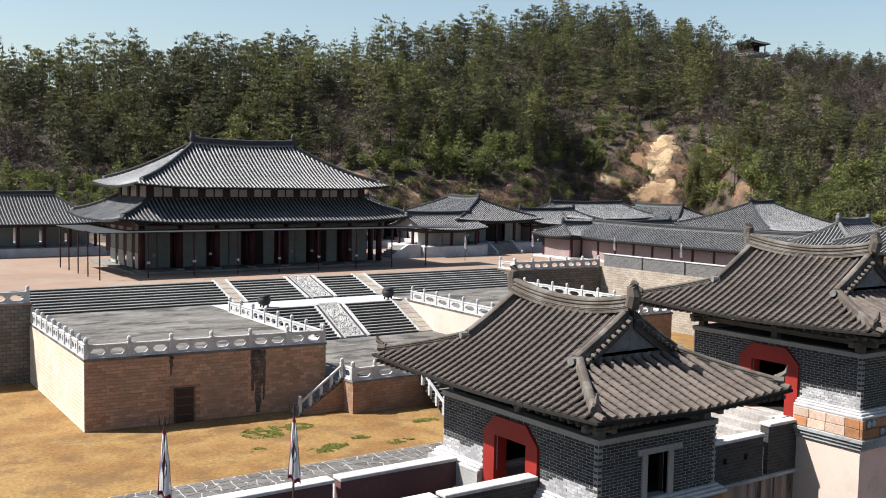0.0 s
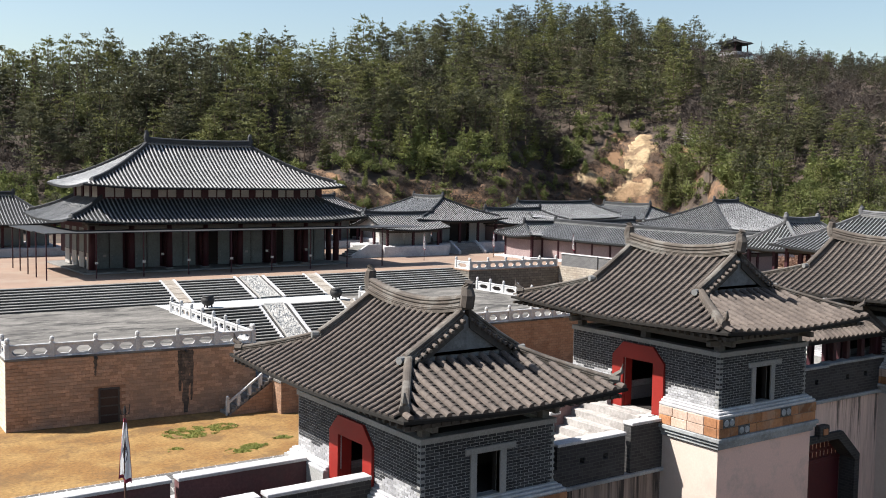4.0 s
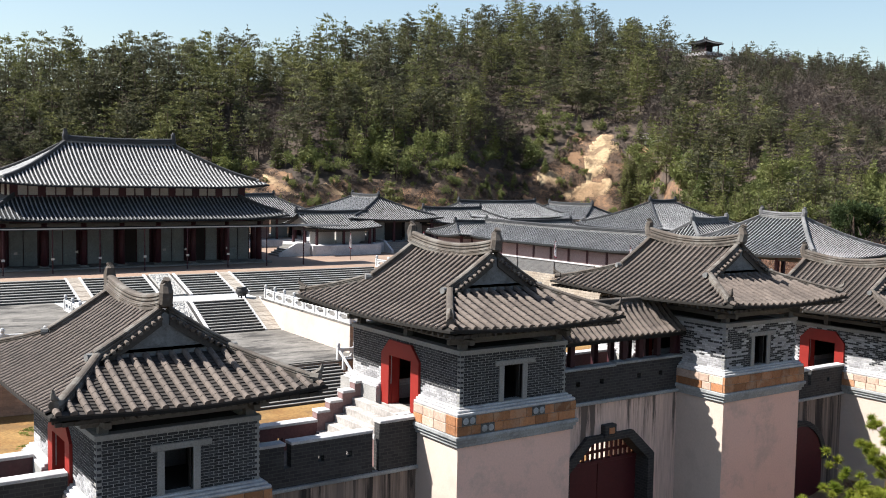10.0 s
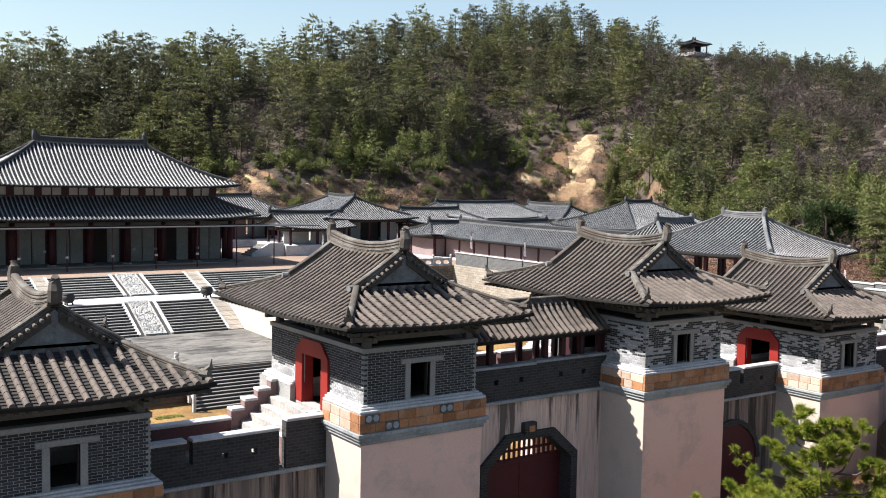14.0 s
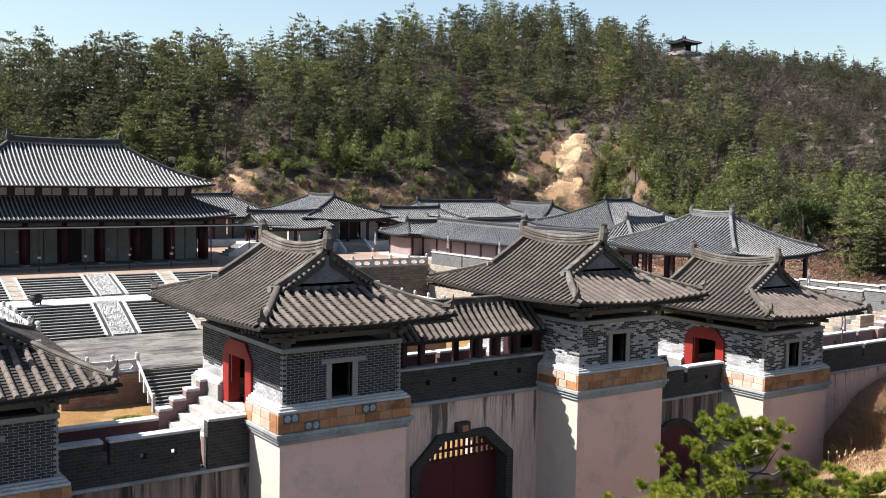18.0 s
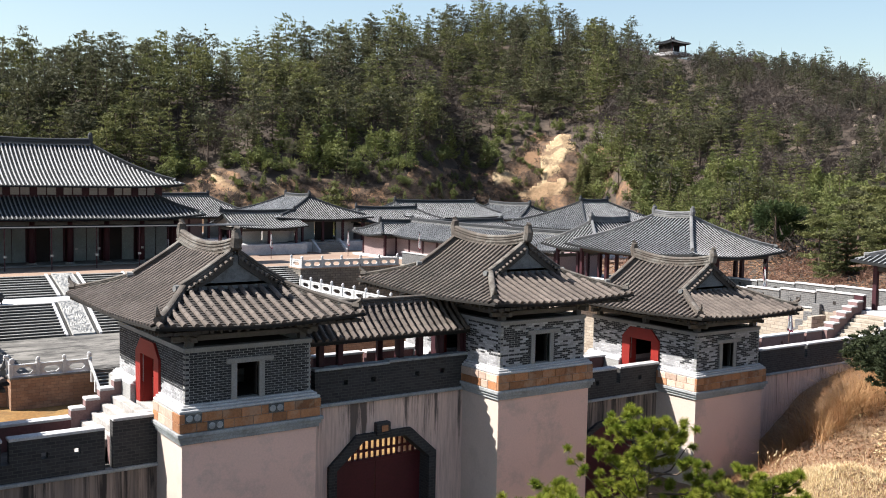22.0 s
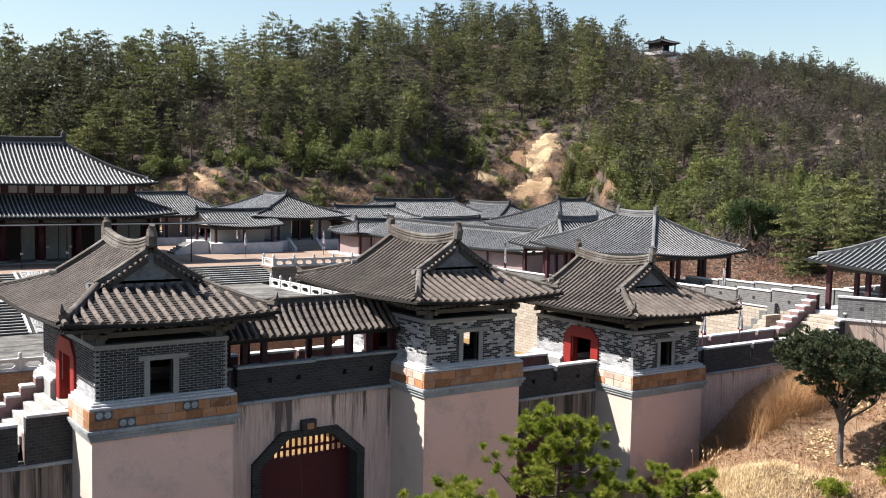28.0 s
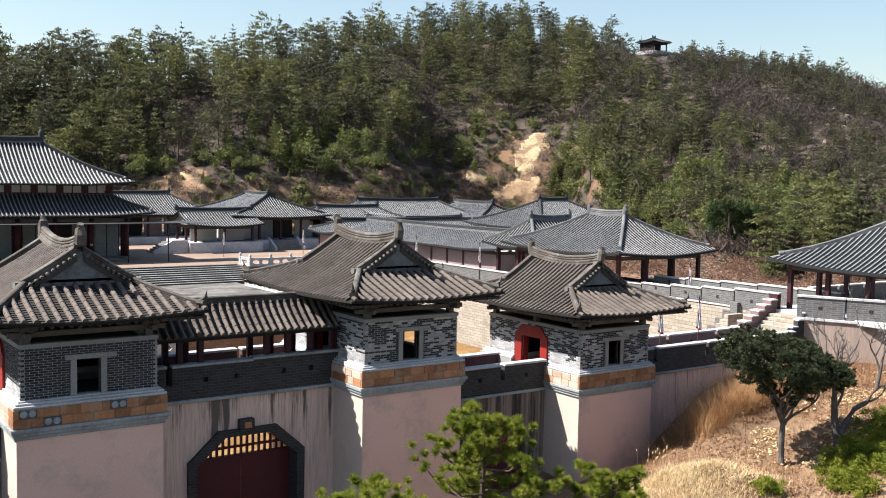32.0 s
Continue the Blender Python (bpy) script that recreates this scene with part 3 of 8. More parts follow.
                for i in range(9):
                    k = i / 8
                    a = self.a0 + self.hip * k if end == 0 else self.a1 - self.hip * k
                    b = self.b0 + self.inset * k if side == 0 else self.b1 - self.inset * k
                    line.append(self.at(a, b, self.profile(self.inset * k) + self.upturn(a, b)))
                out.append(line)
        return out

    def ridge_line(self, over=0.0, rise=0.0):
        c = (self.b0 + self.b1) / 2
        e = self.hip if self.inset > 0 else 0
        s, t = self.a0 + e - over, self.a1 - e + over
        pts = []
        for i in range(13):
            k = i / 12
            pts.append(self.at(s + (t - s) * k, c, self.zr + rise * (2 * k - 1) ** 2 * 1.0))
        return pts

# ---- ground, court and terraces ----
def smooth(a, b, t):
    t = min(max((t - a) / (b - a), 0), 1)
    return t * t * (3 - 2 * t)


def lerp_table(rows, t):
    for (a, p), (b, q) in zip(rows, rows[1:]):
        if t <= b:
            k = smooth(0, 1, (t - a) / (b - a))
            return p + (q - p) * k
    return rows[-1][1]


# The hill behind: foot, crest distance and crest height by bearing (u across, d away from the gate side).
VIEW = (0.570, 0.822)
ORIGIN = (12.0, -8.0)
FOOT = [(-200, 120), (-80, 138), (-40, 150), (0, 165), (25, 193), (38, 190), (46, 152), (60, 130), (90, 110), (140, 110), (260, 110)]
CREST_D = [(-200, 185), (-85, 192), (-60, 206), (-30, 226), (0, 262), (15, 283), (75, 283), (130, 262), (260, 250)]
CREST_Z = [(-200, 27), (-98, 29), (-83, 29.5), (-69, 31.6), (-53, 33.5), (-37, 36), (-18, 41.2), (3, 49.8), (20, 56), (47, 53), (62, 50.5), (73, 50.2), (92, 48), (106, 44.5), (120, 38.5), (129, 34.5), (260, 15)]


def polar(x, y):
    dx, dy = x - ORIGIN[0], y - ORIGIN[1]
    return dx * VIEW[1] - dy * VIEW[0], dx * VIEW[0] + dy * VIEW[1]


def hill(x, y):
    u, d = polar(x, y)
    f, c, h = lerp_table(FOOT, u), lerp_table(CREST_D, u), lerp_table(CREST_Z, u)
    base = 5.4
    if d <= f:
        return None
    t = (d - f) / (c - f)
    # the cut bank: a steep face at the foot of the slope
    bank = math.exp(-((u - 30) / 13) ** 4) * 9 + math.exp(-((u + 10) / 20) ** 4) * 5
    rough = math.exp(-((u - 30) / 14) ** 4) * (1 - smooth(0.1, 0.3, t)) * smooth(0, 0.03, t)
    s = smooth(0, 1, t) if t < 1 else 1 - 0.25 * smooth(0, 2.5, t - 1)
    z = base + (h - base) * (0.45 * min(t, 1) + 0.55 * s if t < 1 else s)
    z += bank * smooth(0, 0.19, t) * (1 - smooth(0.25, 0.8, t))
    z += 0.45 * rough * (1.4 * noise.noise((u * 0.16, d * 0.1, 31)) - 1.6 * abs(noise.noise((u * 0.3, d * 0.12, 33))))
    z += 1.6 * noise.noise((x * 0.035, y * 0.035, 0)) * min(t * 3, 1) + 0.8 * noise.noise((x * 0.11, y * 0.11, 3)) * min(t * 4, 1)
    return z


def outside(x, y):
    """The rough slope in front of the gate, rising towards the bastion."""
    z = min(max(1.4 + 0.3 * (x - 53.5), -3.0), 4.8) + 0.09 * (17 - y) * smooth(45, 56, x)
    z -= 2.4 * math.exp(-((x - 60.2) / 4.6) ** 2) * smooth(13.6, 16.6, y)
    z += 0.8 * math.exp(-((x - 59.6) / 3.4) ** 2 - ((y - 12.9) / 1.7) ** 2)
    z += 2.1 * math.exp(-((x - 52.0) / 3.6) ** 2 - ((y - 9.5) / 3.2) ** 2)
    z += 0.35 * noise.noise((x * 0.25, y * 0.25, 1)) + 0.15 * noise.noise((x * 0.9, y * 0.9, 5))
    return z


def ground_z(x, y):
    h = hill(x, y)
    if h is not None:
        return h
    if y < 18.2:
        return outside(x, y)
    return -0.03 if (y < 126 and x < 95) else 5.3 + 1.6 * smooth(100, 122, x) * (1 - smooth(66, 74, y))


def terrain(name, xs, ys, material, label, category):
    verts = np.array([(x, y, ground_z(x, y)) for y in ys for x in xs])
    n, m = len(xs), len(ys)
    idx = np.arange(n * m).reshape(m, n)
    faces = np.stack([idx[:-1, :-1], idx[:-1, 1:], idx[1:, 1:], idx[1:, :-1]], -1).reshape(-1, 4)
    me = arrays(name, verts, faces, material)
    me.polygons.foreach_set("use_smooth", [True] * len(faces))
    return tagged(new(name, me), label, category, kind="structure")


def spaced(*runs):
    out = []
    for a, b, s in runs:
        k = max(int(round((b - a) / s)), 1)
        out += [a + (b - a) * i / k for i in range(k)]
    return out + [runs[-1][1]]


M["grass"] = mat("dry_court_grass", (0.335, 0.202, 0.072), (0.23, 0.115, 0.034), 0.95, 0.3, 5, 0.6, mix=0.8, stains=(0.13, 0.075, 0.032), stain_amount=0.6, grain=0.6, spread=0.09)
M["soil"] = mat("hill_soil", (0.08, 0.06, 0.047), (0.045, 0.035, 0.028), 0.95, 0.12, 1.1, 0.8, stains=(0.13, 0.095, 0.072), stain_amount=0.5, grain=0.5)
M["earth"] = mat("bare_yellow_earth", (0.50, 0.375, 0.225), (0.29, 0.185, 0.105), 0.95, 0.13, 1.6, 0.9, stains=(0.15, 0.095, 0.06), stain_amount=0.8, spread=0.1, mix=0.95, grain=0.45)
M["earth_brown"] = mat("bare_brown_earth", (0.19, 0.115, 0.072), (0.085, 0.06, 0.044), 0.95, 0.25, 1.6, 0.9, stains=(0.33, 0.19, 0.10), stain_amount=0.5, spread=0.12, mix=0.9, grain=0.5)
M["yard"] = mat("rust_brown_earth", (0.21, 0.14, 0.105), (0.14, 0.092, 0.07), 0.95, 0.2, 2.5, 0.6, stains=(0.40, 0.30, 0.20), stain_amount=0.5, grain=0.45)
M["path_bed"] = mat("pale_path_mortar", (0.50, 0.485, 0.46), (0.34, 0.33, 0.315), 0.95, 0.8, 9, 0.3)
M["crazy"] = mat("stone_path", (0.17, 0.162, 0.155), (0.10, 0.096, 0.092), 0.9, 1.2, 6, 0.4, per_object=0.2)
ground = terrain("ground", spaced((-420, -60, 40), (-60, 30, 6), (30, 80, 1.0), (80, 160, 5), (160, 420, 20), (420, 1400, 140)), spaced((-600, -60, 90), (-60, -6, 4), (-6, 18, 1.0), (18, 19, 1), (19, 74, 5), (74, 100, 4), (100, 330, 3.5), (330, 480, 25), (480, 1600, 160)), M["soil"], "brown leaf-littered hillside and rough ground", "ground")

court = Shape()
for i in range(30):
    for j in range(12):
        xa, xb = -20 + 97 * i / 30, -20 + 97 * (i + 1) / 30
        ya, yb = 24 + 50 * j / 12, 24 + 50 * (j + 1) / 12
        court.add([(xa, ya, 0), (xb, ya, 0), (xb, yb, 0), (xa, yb, 0)], [(0, 1, 2, 3)])
solid("court_ground", court, M["grass"], "dry yellow grass court inside the wall", "ground", kind="structure")

# ---- terraces and stairs ----
Z1, Z2, Z3 = 2.07, 4.2, 5.6
TW = [(16.75, 56.5), (31.35, 55.1), (31.6, 76), (17.3, 76)]
TE = [(47.25, 54.6), (62.7, 54.6), (62.2, 76), (48.1, 76)]


def block(name, poly, z0, z1, material, label, category, top=None):
    ob = thing(name, label, category, kind="structure")
    part("wall", Shape().prism(poly, "z", z0, z1 - 0.12), material, ob)
    cx, cy = sum(p[0] for p in poly) / len(poly), sum(p[1] for p in poly) / len(poly)
    big = [(x + (0.06 if x > cx else -0.06), y + (0.06 if y > cy else -0.06)) for x, y in poly]
    part("paved_top", Shape().prism(big, "z", z1 - 0.12, z1), top or M["paving"], ob, "weathered grey paving")
    return ob


block("terrace_west", TW, -0.3, Z2, M["terrace_brick"], "brick terrace with grey paved top and cream flank", "terrace")
block("terrace_east", TE, -0.3, Z2, M["terrace_brick"], "brick terrace with grey paved top and white flank", "terrace")
# pale facing on the flanks of both terraces, the sunlight put into its colour
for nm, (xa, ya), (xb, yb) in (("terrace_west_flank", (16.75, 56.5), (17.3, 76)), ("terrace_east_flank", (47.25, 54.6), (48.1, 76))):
    solid(nm, Shape().prism([(xa - 0.03, ya - 0.01), (xa + 0.02, ya - 0.01), (xb + 0.02, yb), (xb - 0.03, yb)], "z", -0.3, Z2 - 0.13), M["sunlit_cream_stone" if "west" in nm else "sunlit_flank"], "terrace flank facing with sunlit paleness in its colour", "wall", kind="structure")
block("middle_court", [(31.95, 52.6), (48.0, 52.6), (48.0, 68), (31.5, 68), (31.5, 55.1), (31.95, 55.1)], -0.3, Z1, M["terrace_brick"], "paved middle court with a brick front", "terrace")
block("landing", [(31.5, 71.6), (48.0, 71.6), (48.0, 77), (31.5, 77)], -0.3, Z2 - 0.01, M["balustrade"], "pale stone landing between the flights", "terrace", M["balustrade"])
block("upper_terrace", [(-30, 80.2), (64.2, 80.2), (64.2, 77.0), (76, 76.5), (98, 76.5), (98, 112), (130, 112), (130, 130), (-30, 130)], -0.3, Z3, M["grey_stone"], "broad upper terrace paved with clay tiles", "terrace", M["clay_paving"])
block("east_yard", [(76, 24.3), (96, 24.3), (98, 70), (140, 70), (140, 111.9), (98.1, 111.9), (98.1, 76.4), (76, 76.4)], -0.3, Z3 - 0.01, M["grey_stone"], "bare brown yard behind the east wall", "yard", M["yard"])
block("upper_terrace_west", [(-30, 72.1), (17.28, 72.1), (17.28, 80.3), (-30, 80.3)], -0.3, Z3 - 0.004, M["grey_stone"], "west part of the upper terrace behind a stone wall", "terrace", M["clay_paving"])


def flight(name, x0, x1, y_top, y_bot, z_top, z_bot, n, label):
    """Stairs that climb towards +y: each step a stone of its own."""
    ob = thing(name, label, "stairs", kind="structure", at=(x0, y_bot, z_bot))
    rise, run, w = (z_top - z_bot) / n, (y_top - y_bot) / n, x1 - x0
    for i in range(n):
        # step body in a much darker colour than the thin tread on it
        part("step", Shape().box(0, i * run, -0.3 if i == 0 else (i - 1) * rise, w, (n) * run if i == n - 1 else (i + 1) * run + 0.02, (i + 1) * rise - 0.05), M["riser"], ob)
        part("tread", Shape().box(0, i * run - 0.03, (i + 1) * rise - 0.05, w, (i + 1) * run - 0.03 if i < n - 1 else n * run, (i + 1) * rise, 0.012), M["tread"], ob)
    return ob


def slope_slab(name, x0, x1, y_top, y_bot, z_top, z_bot, material, label, thick=0.3, up=0.06):
    s = Shape().prism([(y_bot, z_bot - thick), (y_bot, z_bot + up), (y_top, z_top + up), (y_top, z_top - thick)], "x", x0, x1)
    return solid(name, s, material, label, "stair ramp", kind="structure")


flight("upper_stairs_west", 17.3, 33.6, 80.2, 75.6, Z3, Z2, 9, "wide dark stone stairs with paler treads")
flight("upper_stairs_inner_west", 35.0, 40.3, 80.2, 75.6, Z3, Z2, 9, "stone stairs beside the carved ramp")
flight("upper_stairs_inner_east", 43.4, 47.2, 80.2, 75.6, Z3, Z2, 9, "stone stairs beside the carved ramp")
flight("upper_stairs_east", 48.7, 64.2, 80.2, 75.6, Z3, Z2, 9, "wide dark stone stairs with paler treads")
flight("lower_stairs_west", 33.2, 38.9, 71.7, 67.1, Z2, Z1, 12, "stone stairs down to the middle court")
flight("lower_stairs_east", 41.7, 46.3, 71.7, 67.1, Z2, Z1, 12, "stone stairs down to the middle court")
flight("front_stairs", 36.9, 45.2, 53.0, 49.6, Z1, 0.0, 12, "broad stone stairs down to the grass court")
for a, b, yt, yb, zt, zb in ((33.6, 35.0, 80.2, 75.6, Z3, Z2), (47.2, 48.7, 80.2, 75.6, Z3, Z2), (31.5, 33.2, 71.7, 67.1, Z2, Z1), (46.3, 48.0, 71.7, 67.1, Z2, Z1)):
    slope_slab("stair_ramp", a + 0.2, b - 0.2, yt, yb, zt, zb, M["ramp_stone"], "sloping cream stone ramp beside the stairs")
    for e in (a, b - 0.2):
        slope_slab("ramp_kerb", e, e + 0.2, yt, yb, zt, zb, M["balustrade"], "white stone kerb of the stair ramp", up=0.12)
for a, b, yt, yb, zt, zb in ((40.9, 42.8, 80.2, 75.6, Z3, Z2), (39.4, 41.2, 71.7, 67.1, Z2, Z1)):
    slope_slab("carved_ramp", a, b, yt, yb, zt, zb, M["carved"], "carved white stone ramp on the axis of the stairs", up=0.05)
    nu, nv = 26, 64
    relief = Shape()
    pts = []
    for j in range(nv + 1):
        for i in range(nu + 1):
            u_, v_ = i / nu, j / nv
            q_ = noise.noise((u_ * 3.5 + zb, v_ * 9, 2)) * 2.2
            w_ = abs(math.sin(q_ * 4 + math.sin(v_ * 26) * 1.3 + u_ * 9))
            edge = min(u_, 1 - u_, v_ * 2, 2 - v_ * 2)
            hgt = 0.06 + (0.10 * w_ if edge > 0.07 else 0.09)
            pts.append((a + 0.02 + (b - a - 0.04) * u_, yb + (yt - yb) * v_, zb + (zt - zb) * v_ + hgt))
    relief.add(pts, [(j * (nu + 1) + i, j * (nu + 1) + i + 1, (j + 1) * (nu + 1) + i + 1, (j + 1) * (nu + 1) + i) for j in range(nv) for i in range(nu)])
    solid("carved_relief", relief, M["carved"], "scrolling dragon-cloud relief carved in white stone", "relief", kind="structure")
    for c in (a - 0.55, b + 0.3):
        slope_slab("carved_ramp_border", c, c + 0.25, yt, yb, zt, zb, M["granite"], "white stone border of the carved ramp", up=0.14)
        slope_slab("carved_ramp_channel", c + (0.25 if c < a else -0.3), c + (0.55 if c < a else 0.0), yt, yb, zt, zb, M["riser"], "dark channel beside the carved ramp", up=0.03)

# ---- gate towers ----
def ridged(roof, parent, main, pale, finial=0.55, half=0.16, high=0.42, tip=True, rise=0.12, cap=None):
    """Main ridge with end ornaments, and the hip ridges, each a part of the roof's thing."""
    line = roof.ridge_line(0.12, rise)
    r = part("main_ridge", Shape().sweep(line, half, high, 0.1), main, parent)
    part("ridge_bed", Shape().sweep([(x, y, z - 0.1) for x, y, z in line], half + 0.05, 0.14, 0.05), pale, r, "pale mortar bed of the ridge")
    for p, q in ((line[0], line[1]), (line[-1], line[-2])):
        d = (Vector(p) - Vector(q)).normalized()
        o = Vector(p)
        s = Shape()
        s.tube([tuple(o - d * 0.05 + Vector((0, 0, -0.05))), tuple(o + d * 0.02 + Vector((0, 0, high * 0.8))), tuple(o - d * 0.03 + Vector((0, 0, high + finial * 0.55))), tuple(o + d * 0.05 + Vector((0, 0, high + finial)))], [half * 1.3, half * 1.3, half * 1.05, half * 0.7], 8)
        part("ridge_finial", s, main, parent, "curled tile finial")
    for h in roof.hips():
        hr = part("hip_ridge", Shape().sweep(h[1:], half * 0.8, high * 0.62, 0.08), main, parent)
        e = Vector(h[1])
        d = (Vector(h[1]) - Vector(h[2])).normalized()
        part("ridge_end", Shape().tube([tuple(e - d * 0.1 + Vector((0, 0, 0.1))), tuple(e + d * 0.16 + Vector((0, 0, 0.14)))], [half * 0.9, half * 0.9], 8), cap or pale, hr, "round end tile")
        if tip:
            s = Shape().tube([tuple(e + d * 0.02 + Vector((0, 0, 0.2))), tuple(e + d * 0.2 + Vector((0, 0, 0.36))), tuple(e + d * 0.24 + Vector((0, 0, 0.58)))], [0.09, 0.075, 0.02], 6)
            part("corner_ornament", s, main, hr, "upturned beast-shaped corner tile")


BRICK_L, BRICK_H = 0.28, 0.0815
brick_me = Shape().box(0, -0.009, 0, BRICK_L - 0.022, 0.02, BRICK_H - 0.014, 0.003).mesh("brick", M["brick"])
half_me = Shape().box(0, -0.009, 0, BRICK_L / 2 - 0.022, 0.02, BRICK_H - 0.014, 0.003).mesh("brick", M["brick"])
brick_side_me = Shape().box(-0.009, 0, 0, 0.02, BRICK_L - 0.022, BRICK_H - 0.014, 0.003).mesh("brick", M["brick"])
half_side_me = Shape().box(-0.009, 0, 0, 0.02, BRICK_L / 2 - 0.022, BRICK_H - 0.014, 0.003).mesh("brick", M["brick"])
half_pale_me, half_pale_side_me = half_me.copy(), half_side_me.copy()
half_pale_me.materials[0] = half_pale_side_me.materials[0] = M["limewash_sunlit"]
pale_me = brick_me.copy()
pale_me.materials[0] = M["limewash_sunlit"]
pale_side_me = brick_side_me.copy()
pale_side_me.materials[0] = M["limewash_sunlit"]


def lay(parent, length, z0, z1, side, blocked, pale=0.0, seed=1):
    """Bricks in running bond over a wall face, as parts; pale: share that is limewashed. Low side courses are pale too,
    as painted sunlight.
    """
    rnd = random.Random(seed)
    z, row = z0 + 0.01, 0
    while z + BRICK_H - 0.014 < z1:
        s = -0.0 if row % 2 == 0 else -BRICK_L / 2
        while s < length - 0.1:
            full = s >= -0.01 and s + BRICK_L <= length + 0.01
            a = max(s, 0)
            w = BRICK_L if full else BRICK_L / 2
            runs = [(a, a + w)]
            for p, q, m, n in blocked:
                if z + BRICK_H * 0.6 > m and z + BRICK_H * 0.4 < n:
                    runs = [r for c, d in runs for r in ((c, min(d, p)), (max(c, q), d)) if r[1] - r[0] > 0.05]
            for c, d in runs:
                if d - c < w - 0.01:
                    ob = new("brick", brick_side_me if side else brick_me)
                    ob.parent = parent
                    ob.location = (0, c + 0.008, z) if side else (c + 0.008, 0, z)
                    ob.scale = (1, (d - c - 0.01) / (BRICK_L - 0.022), 1) if side else ((d - c - 0.01) / (BRICK_L - 0.022), 1, 1)
                    continue
                # pale band low on side walls mimics sun reaching below the eave shadow
                sun_band = side and z < 0.4 + 0.35 * noise.noise((a * 0.8, seed, 3))
                if full:
                    light = sun_band or pale > 0 and noise.noise((a * 0.9 + seed * 7, z * 2.2, seed)) + (0.9 if pale > 0.5 else 0.45) * rnd.uniform(-1, 1) > 0.72 - pale
                    me = (pale_side_me if light else brick_side_me) if side else (pale_me if light else brick_me)
                else:
                    light = sun_band or pale > 0.5 and rnd.random() < 0.5
                    me = (half_pale_side_me if light else half_side_me) if side else (half_pale_me if light else half_me)
                ob = new("brick", me)
                ob.parent = parent
                ob.location = (0, a + 0.011, z) if side else (a + 0.011, 0, z)
            s += BRICK_L
        z += BRICK_H
        row += 1


TW_W, TW_D = 4.38, 6.75


def tower(pale_front, pale_side, seed, label, at, roundels=(), far_door=True):
    t = thing("gate_tower", label, "tower", "gate towers", at=at)
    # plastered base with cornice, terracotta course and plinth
    # thin sheet on the sun side; its cream stands in for sunlight on the plaster
    part("plastered_flank", Shape().box(-0.166, -0.165, -11, -0.16, 7.1, -1.24), M["sunlit_flank"], t, "plastered flank of the base with sunlit cream in its colour")
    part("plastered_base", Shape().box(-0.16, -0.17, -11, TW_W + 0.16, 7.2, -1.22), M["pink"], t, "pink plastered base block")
    for i, (z0, z1, o) in enumerate(((-1.23, -1.1, 0.24), (-1.1, -0.98, 0.3), (-0.98, -0.85, 0.36))):
        part("cornice_band", Shape().box(-o, -o, z0, TW_W + o, 7.3, z1, 0.015), M["cornice"], t)
    core = part("block_course", Shape().box(-0.27, -0.27, -0.85, TW_W + 0.27, 2.22, -0.23).box(0.0, 2.22, -0.85, TW_W + 0.27, 4.64, -0.72).box(-0.27, 4.64, -0.85, TW_W + 0.27, 7.2, -0.23), M["brick_bed"], t, "course of terracotta blocks")
    rnd = random.Random(seed)
    for row in range(2):
        z = -0.84 + row * 0.305
        x = -0.29
        while x < TW_W + 0.2:
            w = rnd.uniform(0.5, 0.78)
            w = min(w, TW_W + 0.29 - x)
            if w > 0.12:
                part("terracotta_block", Shape().box(x, -0.3, z, x + w - 0.015, -0.2, z + 0.292, 0.012), M["orange"], core)
            x += w
        y = -0.2
        while y < 2.15:
            w = min(rnd.uniform(0.45, 0.7), 2.2 - y)
            if w > 0.1:
                # most blocks on the sun side take the paler, light-carrying colour
                part("terracotta_block", Shape().box(-0.3, y, z, -0.2, y + w - 0.015, z + 0.292, 0.012), M["orange" if rnd.random() < 0.25 else "sunlit_block"], core)
            y += w
    for x, z in roundels:
        pn = part("roundel_panel", Shape().box(x, -0.315, z, x + 0.56, -0.2, z + 0.29, 0.012), M["roundel_panel"], core, "dark grey panel with two pale roundels")
        for k in (0.15, 0.41):
            s = Shape()
            s.tube([(x + k, -0.31, z + 0.145), (x + k, -0.335, z + 0.145)], [0.115, 0.1], 14)
            s.tube([(x + k, -0.335, z + 0.145), (x + k, -0.35, z + 0.145)], [0.05, 0.03], 8)
            part("roundel", s, M["cornice"], pn)
    for o, z0, z1 in ((0.27, -0.23, -0.14), (0.19, -0.14, -0.06), (0.1, -0.06, 0.0)):
        part("plinth_step", Shape().box(-o, -o, z0, TW_W + o, 2.23, z1, 0.02), M["granite"], t, "pale granite plinth")
        part("plinth_step", Shape().box(-o, 4.63, z0, TW_W + o, 7.0, z1, 0.02), M["granite"], t, "pale granite plinth")
        part("plinth_step", Shape().box(TW_W, 2.23, z0, TW_W + o, 4.63, z1, 0.02), M["granite"], t, "pale granite plinth")
    # walls round one room: window in front, doors at both sides
    H, th = 1.66, 0.3
    front = Shape()
    front.box(0, 0, 0, 1.72, th, H).box(2.5, 0, 0, TW_W, th, H).box(1.72, 0, 1.2, 2.5, th, H)
    fw = part("front_wall", front, M["brick_bed"], t, "grey brick wall with a window")
    lay(fw, TW_W, 0, 1.64, False, [(1.36, 3.01, 1.2, 1.33), (1.53, 2.70, -1, 1.25)], pale_front, seed)
    for k in range(10):
        for x0, x1 in ((-0.02, 0.13), (TW_W - 0.13, TW_W + 0.02)):
            part("quoin", Shape().box(x0, -0.022, 0.012 + k * 0.163, x1, 0.14, 0.078 + k * 0.163, 0.005), M["stone_frame"], fw, "grey corner brick")
